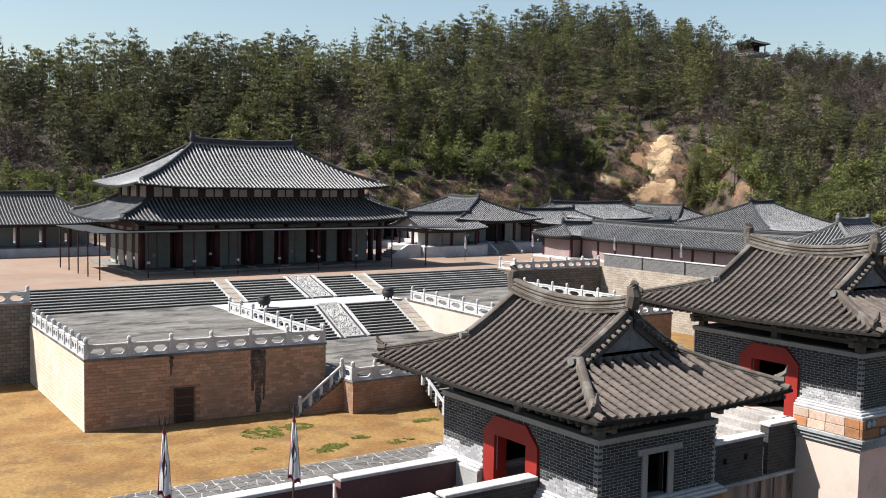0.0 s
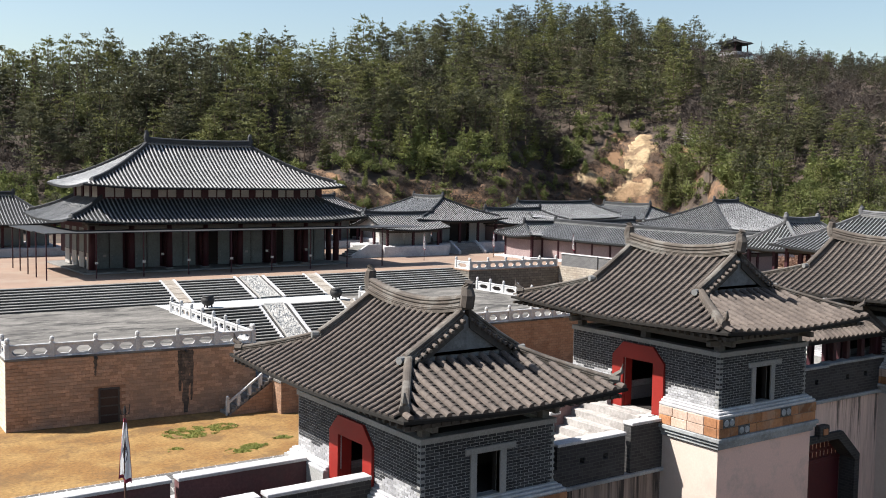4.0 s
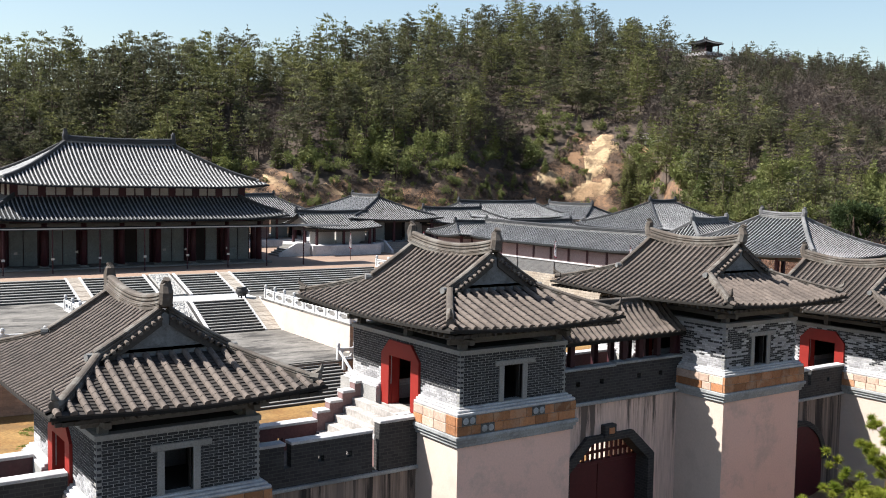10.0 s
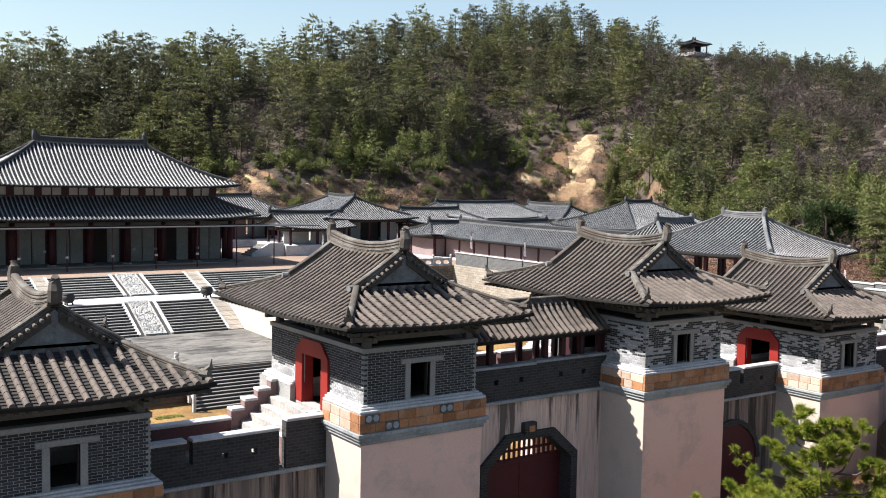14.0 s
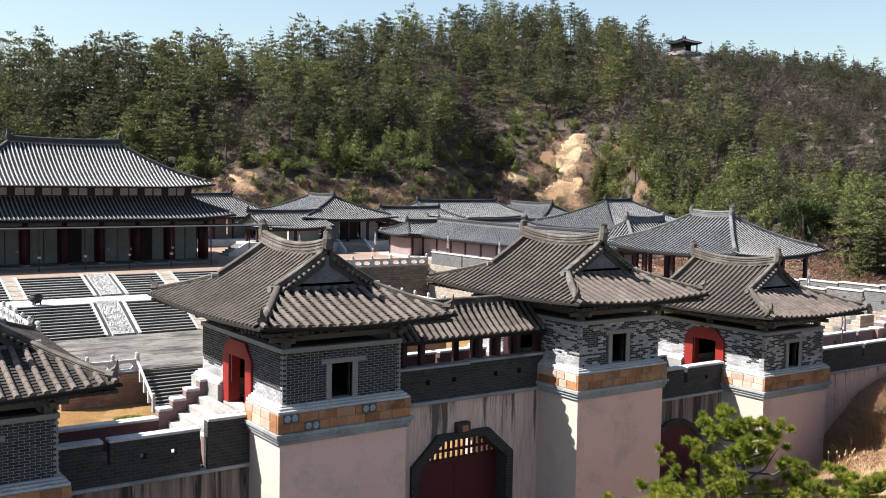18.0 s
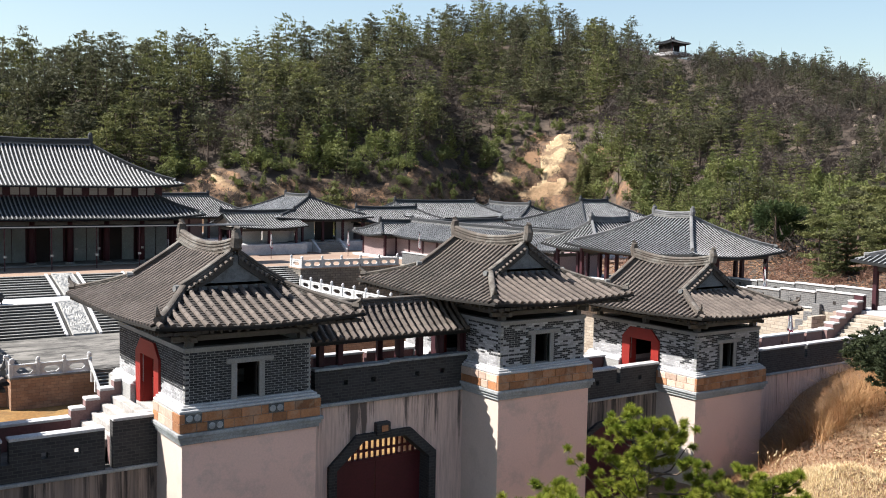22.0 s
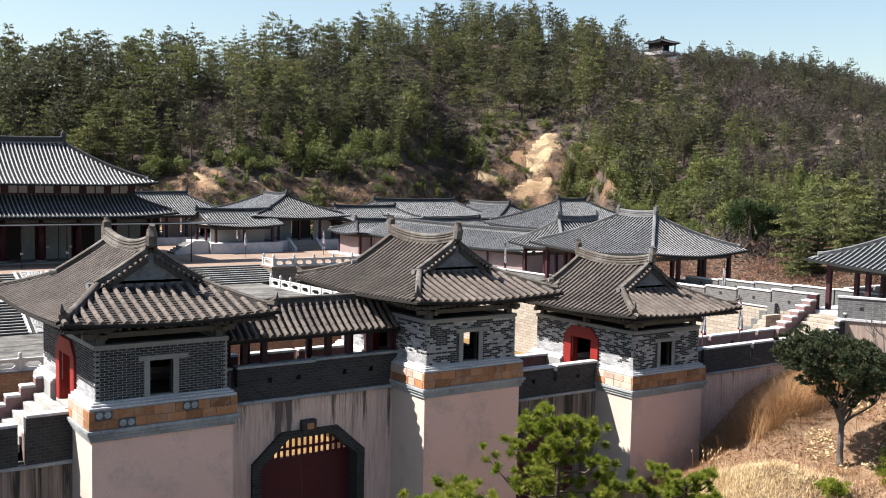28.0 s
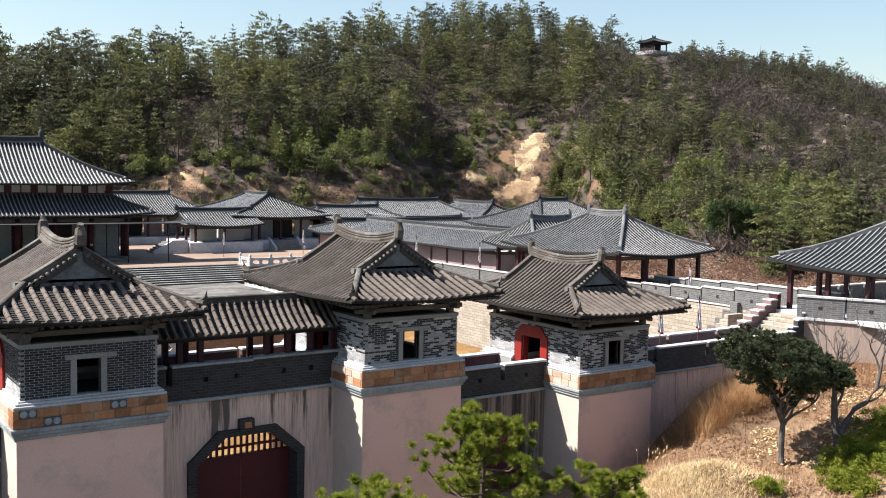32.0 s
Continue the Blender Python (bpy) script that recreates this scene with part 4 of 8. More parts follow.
    d0, d1, dz = 2.72, 4.1, 1.02
    left = Shape()
    left.box(0, th, 0, th, d0, H).box(0, d1, 0, th, TW_D, H).box(0, d0, dz, th, d1, H)
    lw = part("side_wall", left, M["brick_bed"], t, "grey brick wall with a red-framed door")
    lay(lw, TW_D, 0, 1.64, True, [(2.24, 4.62, -2, 1.06), (2.34, 4.52, 1.06, 1.17), (2.45, 4.41, 1.17, 1.28), (2.55, 4.3, 1.28, 1.39), (2.66, 4.2, 1.39, 1.5), (2.72, 4.14, 1.5, 1.56)], pale_side, seed + 1)
    right = Shape()
    right.box(TW_W - th, th, 0, TW_W, d0, H).box(TW_W - th, d1, 0, TW_W, TW_D, H).box(TW_W - th, d0, dz, TW_W, d1, H)
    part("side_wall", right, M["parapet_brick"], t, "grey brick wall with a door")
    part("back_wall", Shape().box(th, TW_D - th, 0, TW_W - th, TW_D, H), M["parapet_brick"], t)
    part("door_sill", Shape().box(-0.1, 2.3, -0.84, 0.4, 4.56, -0.7, 0.02), M["step_stone"], t)
    # floor and added sheets are near-black so the room looks unlit
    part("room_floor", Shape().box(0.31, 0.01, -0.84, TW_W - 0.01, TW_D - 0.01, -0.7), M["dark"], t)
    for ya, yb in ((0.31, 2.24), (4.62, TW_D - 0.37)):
        part("floor_slab", Shape().box(0.31, ya, 0.004, TW_W - 0.37, yb, 0.03), M["dark"], t, "dark sheet over the plinth top standing in for room shade")
    part("far_sill", Shape().box(TW_W - 0.3, 2.2, -0.78, TW_W + 0.02, 4.66, 0.0), M["parapet_brick"], t)
    # window surround
    wf = part("window_frame", Shape().box(1.36, -0.07, 1.18, 3.01, 0.12, 1.35, 0.012), M["stone_frame"], t, "grey stone window surround")
    for a in (1.53, 2.5):
        part("jamb", Shape().box(a, -0.06, 0.0, a + 0.2, 0.14, 1.18, 0.012), M["stone_frame"], wf)
    # added dark sheet that paints the reveal as shaded
    part("lining", Shape().box(2.486, 0.145, 0.03, 2.499, 0.3, 1.18), M["dark"], wf, "dark sheet standing in for shade in the window reveal")
    part("sill", Shape().box(1.5, -0.05, -0.02, 2.73, 0.2, 0.03, 0.01), M["stone_frame"], wf)
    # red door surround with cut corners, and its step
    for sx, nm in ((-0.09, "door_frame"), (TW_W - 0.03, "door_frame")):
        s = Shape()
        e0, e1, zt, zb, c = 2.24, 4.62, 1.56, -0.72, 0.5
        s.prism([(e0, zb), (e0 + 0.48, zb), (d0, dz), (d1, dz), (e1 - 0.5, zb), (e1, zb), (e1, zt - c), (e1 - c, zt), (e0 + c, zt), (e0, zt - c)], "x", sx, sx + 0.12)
        # without far_door the gallery-side surround is darkened in place of the gallery's shade
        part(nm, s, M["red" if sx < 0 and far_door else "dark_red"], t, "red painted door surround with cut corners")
    reveal = part("door_reveal", Shape().box(0.03, d0 - 0.04, -0.7, 0.34, d0 + 0.02, dz).box(0.03, d1 - 0.02, -0.7, 0.34, d1 + 0.04, dz).box(0.03, d0 + 0.02, dz - 0.03, 0.34, d1 - 0.02, dz + 0.03), M["red"], t, "red lining of the doorway")
    part("ceiling", Shape().box(0.3, 0.3, H - 0.06, TW_W - 0.3, TW_D - 0.3, H + 0.02), M["timber"], t, "dark boards over the room")
    if far_door:
        # added dark sheets hide the pale wall backs and imitate room shade
        part("inner_wall", Shape().box(TW_W - 0.36, 0.32, -0.7, TW_W - 0.31, TW_D - 0.31, H - 0.07).box(0.32, TW_D - 0.36, -0.7, TW_W - 0.37, TW_D - 0.31, H - 0.07), M["dark"], t, "dark sheets inside the walls standing in for room shade")
        part("door_leaf", Shape().box(TW_W - 0.2, d0, 0.0, TW_W - 0.12, d1, dz, 0.01), M["gate_red"], t, "closed dark door leaf")
    # concrete band, beams, posts and struts under the roof
    part("wall_band", Shape().box(-0.05, -0.05, H - 0.02, TW_W + 0.05, 0.28, H + 0.13, 0.01).box(-0.05, 0.28, H - 0.02, 0.28, TW_D + 0.05, H + 0.13).box(TW_W - 0.28, 0.28, H - 0.02, TW_W + 0.05, TW_D + 0.05, H + 0.13).box(0.28, TW_D - 0.28, H - 0.02, TW_W - 0.28, TW_D + 0.05, H + 0.13), M["stone_frame"], t, "grey concrete band on the wall head")
    for x in (0.22, TW_W - 0.22):
        for y in (0.22, TW_D / 2, TW_D - 0.22):
            part("post", Shape().box(x - 0.12, y - 0.12, H + 0.12, x + 0.12, y + 0.12, 2.45), M["beam"], t)
    for y in (0.2, TW_D - 0.2):
        part("beam", Shape().box(-0.35, y - 0.09, 1.98, TW_W + 0.35, y + 0.09, 2.16, 0.015), M["beam"], t)
        part("wall_plate", Shape().box(-0.5, y - 0.1, 2.36, TW_W + 0.5, y + 0.1, 2.56, 0.015), M["timber"], t)
        for c in (TW_W / 2,):
            s = Shape()
            for k in (-1, 1):
                s.prism([(c, 2.38), (c + k * 0.1, 2.38), (c + k * 0.42, 2.16), (c + k * 0.3, 2.16)], "y", y - 0.06, y + 0.06)
            part("strut", s, M["beam"], t, "inverted V-shaped strut")
        for x in (0.22, TW_W - 0.22):
            part("bracket", Shape().box(x - 0.3, y - 0.3, 2.2, x + 0.3, y + 0.3, 2.34, 0.03).box(x - 0.2, y - 0.2, 2.1, x + 0.2, y + 0.2, 2.2, 0.02), M["beam"], t, "stepped timber bracket")
    for x in (0.2, TW_W - 0.2):
        part("beam", Shape().box(x - 0.09, -0.35, 2.0, x + 0.09, TW_D + 0.35, 2.17, 0.015), M["beam"], t)
        part("wall_plate", Shape().box(x - 0.1, -0.5, 2.37, x + 0.1, TW_D + 0.5, 2.57, 0.015), M["timber"], t)
    # hip-and-gable roof
    rf = Roof(-1.42, TW_W + 1.36, -1.42, 8.7, 2.6, 4.62, "y", 2.62, 1.8, lift=0.16, sag=0.24, pitch=0.288, r=0.071, tile=0.34, deep=0.05, end_pitch=0.362)
    bed = part("roof", rf.bed(0.09), M["tile_bed_shade"], t, "hip-and-gable roof of old brown-grey tiles")
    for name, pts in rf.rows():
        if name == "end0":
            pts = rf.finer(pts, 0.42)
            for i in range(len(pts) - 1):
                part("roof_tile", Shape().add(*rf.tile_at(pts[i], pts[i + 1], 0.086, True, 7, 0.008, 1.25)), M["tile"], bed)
    part("pan_tiling", rf.pans(lambda k: k in ("end0", "long0")), M["tile_pan_shade"], bed, "hollow tiles with the shade between the rows in their colour", kind="stuff")
    part("tiling", rf.tiles(lambda k: k != "end0", 6, 1.15, 0.88), M["tile"], bed, "rows of convex roof tiles", kind="stuff")
    s = Shape()
    for i in range(34):
        y = -1.2 + i * 0.3
        for x0, x1 in ((-1.25, 0.3), (TW_W - 0.3, TW_W + 1.2)):
            k = 0.42 if x0 < 0 else 0.4
            s.box(x0, y, 2.42, x1, y + 0.1, 2.52)
    for i in range(24):
        x = -1.1 + i * 0.29
        s.box(x, -1.25, 2.42, x + 0.1, 0.3, 2.52)
    part("rafter", s, M["timber"], bed, "square rafter ends under the eaves", kind="stuff")
    ridged(rf, bed, M["ridge"], M["ridge"], 0.3, 0.15, 0.3, True, 0.3, M["ridge"])
    cx = (rf.b0 + rf.b1) / 2
    for end, sg in ((rf.a0 + rf.hip, 1), (rf.a1 - rf.hip, -1)):
        # gable board and the ridges that run down its verges
        w = rf.W - rf.inset
        zb = rf.profile(rf.inset)
        tri = [(cx - w, zb - 0.3), (cx - w, zb), (cx - w * 0.5, rf.profile(rf.inset + w * 0.5)), (cx, rf.zr), (cx + w * 0.5, rf.profile(rf.inset + w * 0.5)), (cx + w, zb), (cx + w, zb - 0.3)]
        part("gable", Shape().prism(tri, "y", end - sg * 0.03, end + sg * 0.12), M["gable"], bed, "grey plastered gable")
        for k in (-1, 1):
            line = [(cx + k * (rf.W - d), end + sg * 0.05, rf.profile(d)) for d in [rf.inset - 0.1 + (rf.W - rf.inset) * i / 6 for i in range(7)]]
            dr = part("verge_ridge", Shape().sweep(line, 0.13, 0.28, 0.08), M["ridge"], bed)
            e = Vector(line[0])
            part("verge_end", Shape().tube([tuple(e + Vector((0, 0, 0.12))), tuple(e + Vector((k * 0.2, -sg * 0.05, 0.12)))], [0.1, 0.11], 8), M["ridge_pale"], dr, "pale mortared end tile")
            board = [(x + 0, z - 0.16) for x, _, z in line]
            part("barge_board", Shape().prism([(p[0], p[1] + 0.14) for p in board] + [(p[0], p[1] - 0.12) for p in reversed(board)], "y", end - sg * 0.1, end - sg * 0.05), M["timber"], bed)
            for i in range(1, 10):
                d = rf.inset + (rf.W - rf.inset) * i / 10
                x, z = cx + k * (rf.W - d), rf.profile(d)
                part("verge_tile", Shape().tube([(x, end + sg * 0.05, z + 0.0), (x, end - sg * 0.22, z - 0.03)], [0.056, 0.062], 8), M["tile"], bed)
                part("verge_cap", Shape().tube([(x, end - sg * 0.22, z - 0.03), (x, end - sg * 0.24, z - 0.035)], [0.06, 0.055], 8), M["ridge"], bed)
            part("barge_beam", Shape().box(cx - w * 0.8, end - sg * 0.06, zb + 0.1, cx + w * 0.8, end - sg * 0.03, zb + 0.18), M["beam"], bed)
    # the corner beast ornaments
    return t


tower_b = tower(0.0, 0.0, 3, "grey brick gate tower with brown tiled roof and red door", (30.03, 17.17, 7.78), ((-0.12, -0.53), (0.62, -0.835), (2.72, -0.53)))
TOWERS = {"A": (18.86, 6.6), "C": (42.62, 7.76), "D": (53.98, 6.47)}
tower(0.0, 0.0, 11, "lower grey brick gate tower with brown tiled roof and red door", (TOWERS["A"][0], 17.17, TOWERS["A"][1]))
tower(0.62, 0.6, 21, "grey brick gate tower with limewashed bricks, brown tiles and pink base", (TOWERS["C"][0], 17.17, TOWERS["C"][1]), (), False)
tower(0.66, 0.64, 31, "lower gate tower with limewashed bricks, brown tiles and red door", (TOWERS["D"][0], 17.17, TOWERS["D"][1]))

# ---- gate wall, parapets and gallery ----
def parapet(name, x0, x1, y0, y1, z0, z1, material, cap, label, notches=(), holes=(), capx=0.06):
    """A parapet wall with a stone cap, notches cut from its top and small loopholes (x positions)."""
    ob = thing(name, label, "parapet", kind="structure", at=(x0, y0, z0))
    L, h = x1 - x0, z1 - z0
    cuts = sorted([(n - 0.12 - x0, n + 0.12 - x0) for n in notches])
    s0 = 0
    for a, b in cuts + [(L, L)]:
        segs = sorted([n - x0 for n in holes if s0 < n - x0 - 0.2 and n - x0 + 0.2 < a])
        s, q = Shape(), s0
        for c in segs:
            s.box(q, 0, 0, c - 0.1, y1 - y0, h - 0.1)
            s.box(c - 0.1, 0, 0, c + 0.1, y1 - y0, h * 0.45).box(c - 0.1, 0, h * 0.45 + 0.2, c + 0.1, y1 - y0, h - 0.1)
            q = c + 0.1
        if a - q > 0.02:
            s.box(q, 0, 0, a, y1 - y0, h - 0.1)
        if s.v:
            part("merlon", s, material, ob)
        part("cap", Shape().box(s0 - (0.03 if s0 else 0), -capx, h - 0.1, a + (0.03 if a < L else 0), y1 - y0 + capx, h, 0.015), cap, ob, "pale stone cap")
        if b > a:
            part("notch_sill", Shape().box(a, 0, 0, b, y1 - y0, h * 0.42), material, ob)
        s0 = b
    return ob


def curtain(name, x0, x1, zt, label):
    ob = thing(name, label, "wall", kind="structure")
    part("wall_face", Shape().box(x0, 19.36, -4, x1, 24.0, zt - 0.12), M["gate_wall" if x0 > 50 else "wall_old"], ob)
    part("string_course", Shape().box(x0, 19.2, zt - 0.12, x1, 19.5, zt, 0.02), M["cornice"], ob, "dark string course")
    return ob


YO0, YO1, YI0, YI1 = 19.3, 19.62, 22.85, 23.2
curtain("gate_wall_west", -30, 18.7, 5.45, "streaked plaster town wall")
curtain("gate_wall_ab", 23.4, 29.9, 5.45, "streaked plaster curtain wall between two towers")
curtain("gate_wall_cd", 47.2, 53.8, 5.3, "streaked plaster curtain wall between two towers")
curtain("gate_wall_east", 58.5, 74.0, 5.25, "streaked plaster curtain wall east of the towers")
parapet("outer_parapet_west", -30, 18.7, YO0, YO1, 5.45, 6.95, M["parapet_brick"], M["granite"], "dark brick outer parapet with pale caps", (15.6, 11, 6))
parapet("inner_parapet_west", -30, 18.6, YI0, YI1, 5.2, 6.6, M["maroon"], M["granite"], "maroon plastered inner parapet with pale caps", (14.6, 10.2, 5), (12.2, 13.5, 8.4, 7))
parapet("outer_parapet_ab", 23.3, 28.15, YO0, YO1, 5.45, 6.85, M["parapet_brick"], M["granite"], "dark brick outer parapet with loopholes and pale caps", (25.15,), (26.3, 27.3))
parapet("outer_parapet_step", 28.4, 29.9, YO0, YO1, 5.45, 7.1, M["parapet_brick"], M["granite"], "raised end of the dark brick parapet", ())
parapet("inner_parapet_ab", 23.3, 28.0, YI0, YI1, 5.2, 6.45, M["maroon"], M["granite"], "maroon inner parapet with loopholes", (24.0,), (25.2, 26.6))
for i in range(4):
    parapet("inner_parapet_step", 28.0 + i * 0.5, 28.5 + i * 0.5, YI0, YI1, 5.2, 6.75 + i * 0.3, M["rose"], M["granite"], "stepped rose inner parapet beside the tower stairs")
    parapet("outer_parapet_pier", 28.4 + i * 0.37, 28.77 + i * 0.37, YO1 + 0.01, YO1 + 0.3, 5.45, 6.5 + i * 0.2, M["rose"], M["granite"], "stepped rose pier beside the tower stairs")
parapet("outer_parapet_cd", 47.3, 53.8, YO0, YO1, 5.3, 6.62, M["parapet_brick"], M["granite"], "dark brick outer parapet with pale caps", (51.2,), (49.9, 52.6))
parapet("inner_parapet_cd", 47.3, 53.8, YI0, YI1, 5.2, 6.4, M["maroon"], M["granite"], "maroon inner parapet", (50.0,))
parapet("outer_parapet_east", 58.6, 72.9, YO0, YO1, 5.25, 6.56, M["parapet_brick"], M["granite"], "dark brick outer parapet with pale caps", (61.2, 65.2, 69.0))
parapet("inner_parapet_east", 58.6, 71.85, YI0, YI1, 5.2, 6.35, M["rose"], M["granite"], "maroon inner parapet with loopholes", (61.5, 66.0, 70.2), (63, 64.5, 68))
for nm, a, b, z in (("walkway_west", -30, 18.8, 5.45), ("walkway_ab", 23.3, 30, 5.5), ("walkway_cd", 47.2, 53.9, 5.3), ("walkway_east", 58.5, 74, 5.3)):
    solid(nm, Shape().box(a, YO1, z - 0.3, b, YI0, z), M["paving"], "paved wall walk", "walkway", kind="structure")


def side_steps(name, x_low, x_high, z_low, z_high, n, y0, y1, label, stone="step_stone"):
    ob = thing(name, label, "stairs", kind="structure", at=(x_low, y0, z_low))
    for i in range(n):
        a = (x_high - x_low) * i / n
        part("step", Shape().box(min(a, x_high - x_low), 0, -0.2, max(a, x_high - x_low), y1 - y0, (z_high - z_low) * (i + 1) / n, 0.015), M[stone], ob)
    return ob


side_steps("tower_steps", 27.6, 29.75, 5.5, 7.06, 6, YO1 + 0.3, YI0, "white stone steps up to the tower door")
side_steps("east_wall_steps", 71.9, 74.9, 5.3, 7.1, 9, 19.95, 22.5, "wide pale stone steps up to the bastion", "cream_stone")
for i in range(6):
    parapet("east_step_pier", 71.9 + i * 0.6, 72.5 + i * 0.6, 22.55, 23.15, 5.2, 6.42 + i * 0.3, M["rose"], M["granite"], "stepped rose pier beside the bastion stairs")
parapet("stair_end_pier", 75.5, 75.85, 22.55, 23.15, 6.9, 8.3, M["dark_red"], M["granite"], "dark red end pier of the parapet")
for i in range(3):
    parapet("outer_step_pier", 73.0 + i * 0.55, 73.55 + i * 0.55, 19.62, 19.93, 5.25, 6.75 + i * 0.4, M["parapet_brick"], M["granite"], "dark brick pier beside the bastion stairs")

# main gate between the two tall towers: wall with an eight-sided arch
G0, G1, GC = 34.3, 42.75, 38.7


def arch_pts(w, zs, zt, c, z0):
    return [(GC - w, z0), (GC - w, zs), (GC - w + c, zt), (GC + w - c, zt), (GC + w, zs), (GC + w, z0)]


gw = thing("main_gate_wall", "streaked plaster wall with an eight-sided gateway", "wall", kind="structure")
a = arch_pts(2.12, 4.1, 5.1, 1.15, -4)
gs = Shape()
outer = [(G0, -4), (G0, 6.55), (G1, 6.55), (G1, -4)]
gs.prism([(G0, -4), (a[0][0], -4), (a[1][0], a[1][1]), (G0, a[1][1])], "y", 19.36, 21.6)
gs.prism([(a[5][0], -4), (G1, -4), (G1, a[4][1]), (a[4][0], a[4][1])], "y", 19.36, 21.6)
gs.prism([(G0, a[1][1]), (a[1][0], a[1][1]), (a[2][0], a[2][1]), (a[3][0], a[3][1]), (a[4][0], a[4][1]), (G1, a[4][1]), (G1, 6.55), (G0, 6.55)], "y", 19.36, 21.6)
part("wall_face", gs, M["gate_wall"], gw)
part("string_course", Shape().box(G0, 19.2, 6.55, G1, 19.5, 6.68, 0.02), M["cornice"], gw)
o = arch_pts(2.4, 4.25, 5.32, 1.2, -4)
rim, inner = Shape(), arch_pts(2.07, 4.07, 5.05, 1.14, -4)
for i in range(5):
    q = [o[i], o[i + 1], inner[i + 1], inner[i]]
    rim.prism(q, "y", 19.2, 19.36)
    rim.prism([a[i], a[i + 1], inner[i + 1], inner[i]], "y", 19.36, 19.88)
part("arch_rim", rim, M["parapet_brick"], gw, "dark brick rim of the gateway")
part("plaque", Shape().box(38.3, 19.12, 5.2, 38.92, 19.4, 5.7, 0.03), M["parapet_brick"], gw, "small dark plaque over the gateway")
part("plaque_panel", Shape().box(38.5, 19.09, 5.35, 38.78, 19.14, 5.58), M["orange"], gw)
gate = thing("main_gate", "dark red two-leaf gate with a slatted transom", "gate", kind="structure", at=(GC, 19.9, 0))
part("leaf", Shape().box(-2.1, 0, -4, -0.02, 0.12, 4.0, 0.01), M["gate_red"], gate)
part("leaf", Shape().box(0.02, 0, -4, 2.1, 0.12, 4.0, 0.01), M["gate_red"], gate)
part("rail", Shape().box(-2.1, -0.05, 4.0, 2.1, 0.15, 4.14, 0.01), M["gate_red"], gate)
for i in range(17):
    x = -2.0 + i * 0.25
    part("slat", Shape().box(x - 0.045, 0, 4.14, x + 0.045, 0.08, 4.95 - max(abs(x) - 1.2, 0) * 0.7), M["gate_red"], gate)
part("transom_rail", Shape().box(-1.75, -0.02, 4.42, 1.75, 0.1, 4.5), M["gate_red"], gate)
parapet("outer_parapet_gate", 34.42, 38.9, YO0, YO1, 6.68, 8.0, M["parapet_brick"], M["cornice"], "dark brick parapet under the gallery", (35.6,), (37, 38.2))
parapet("outer_parapet_gate", 38.9, 42.6, YO0, YO1, 6.68, 8.05, M["parapet_brick"], M["cornice"], "dark brick parapet under the gallery", (), (40.2, 41.4))
parapet("inner_parapet_gate", 34.42, 42.6, 22.9, 23.2, 6.2, 7.75, M["maroon"], M["granite"], "maroon inner parapet of the gate walk", (37.4, 39.9))
solid("walkway_gate", Shape().box(34.4, YO1, 6.3, 42.6, 24, 6.6), M["paving"], "paved walk over the gateway", "walkway", kind="structure")
gal = thing("gallery", "small open gallery with tiled roof on dark red posts", "gallery", at=(34.3, 19.0, 6.6))
gr = Roof(0.12, 8.3, 0.1, 2.7, 2.42, 3.5, "x", 1, 0, lift=0, sag=0.25, pitch=0.3, r=0.081, tile=0.34, deep=0.05)
gb = part("roof", gr.bed(0.12), M["tile_bed_shade"], gal, "pent roof of old brown-grey tiles")
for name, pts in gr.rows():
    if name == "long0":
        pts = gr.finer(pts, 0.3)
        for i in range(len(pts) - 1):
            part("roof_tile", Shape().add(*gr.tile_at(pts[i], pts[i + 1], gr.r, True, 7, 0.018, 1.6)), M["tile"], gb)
part("pan_tiling", gr.pans(lambda k: k == "long0"), M["tile_pan_shade"], gb, "hollow tiles with the shade between the rows in their colour", kind="stuff")
part("tiling", gr.tiles(lambda k: k != "long0"), M["tile"], gb, kind="stuff")
part("main_ridge", Shape().sweep(gr.ridge_line(0, 0), 0.13, 0.25, 0.05), M["ridge"], gb)
for x in (1.8, 2.6, 5.3, 6.2, 7.2, 8.2):
    for y in (0.62, 2.2):
        part("post", Shape().box(x - 0.11, y - 0.11, 0, x + 0.11, y + 0.11, 2.55, 0.015), M["dark_red"], gal)
for y in (0.62, 2.2):
    part("beam", Shape().box(0.1, y - 0.09, 2.35, 8.4, y + 0.09, 2.55), M["timber"], gal)
# side gate between the east towers
sg = thing("side_gate", "dark red side gate under a dark round rim", "gate", kind="structure", at=(50.6, 19.3, 0))
s = Shape()
arc = [(1.75 * math.cos(math.pi * i / 10), 2.3 + 1.75 * math.sin(math.pi * i / 10)) for i in range(11)]
part("leaf", Shape().prism([(1.75, -4)] + arc + [(-1.75, -4)], "y", -0.02, 0.05), M["gate_red"], sg)
for (p, q), (m, n) in zip(arc, arc[1:]):
    s.prism([(p, q), (m, n), (m * 1.14, 2.3 + (n - 2.3) * 1.14), (p * 1.14, 2.3 + (q - 2.3) * 1.14)], "y", -0.1, 0.05)
part("arch_rim", s, M["parapet_brick"], sg)

# ---- east wall and bastion ----
for nm, x0, x1, y0, y1, z0, z1 in (("east_court_wall", 75.7, 76.0, 24.3, 76.5, -0.3, 5.7),):
    solid(nm, Shape().box(x0, y0, z0, x1, y1, z1), M["cream_stone"], "cream stone retaining wall of the east terrace", "wall", kind="structure")
ep = thing("east_parapet", "grey brick parapet with pale caps on the east wall", "parapet", kind="structure")
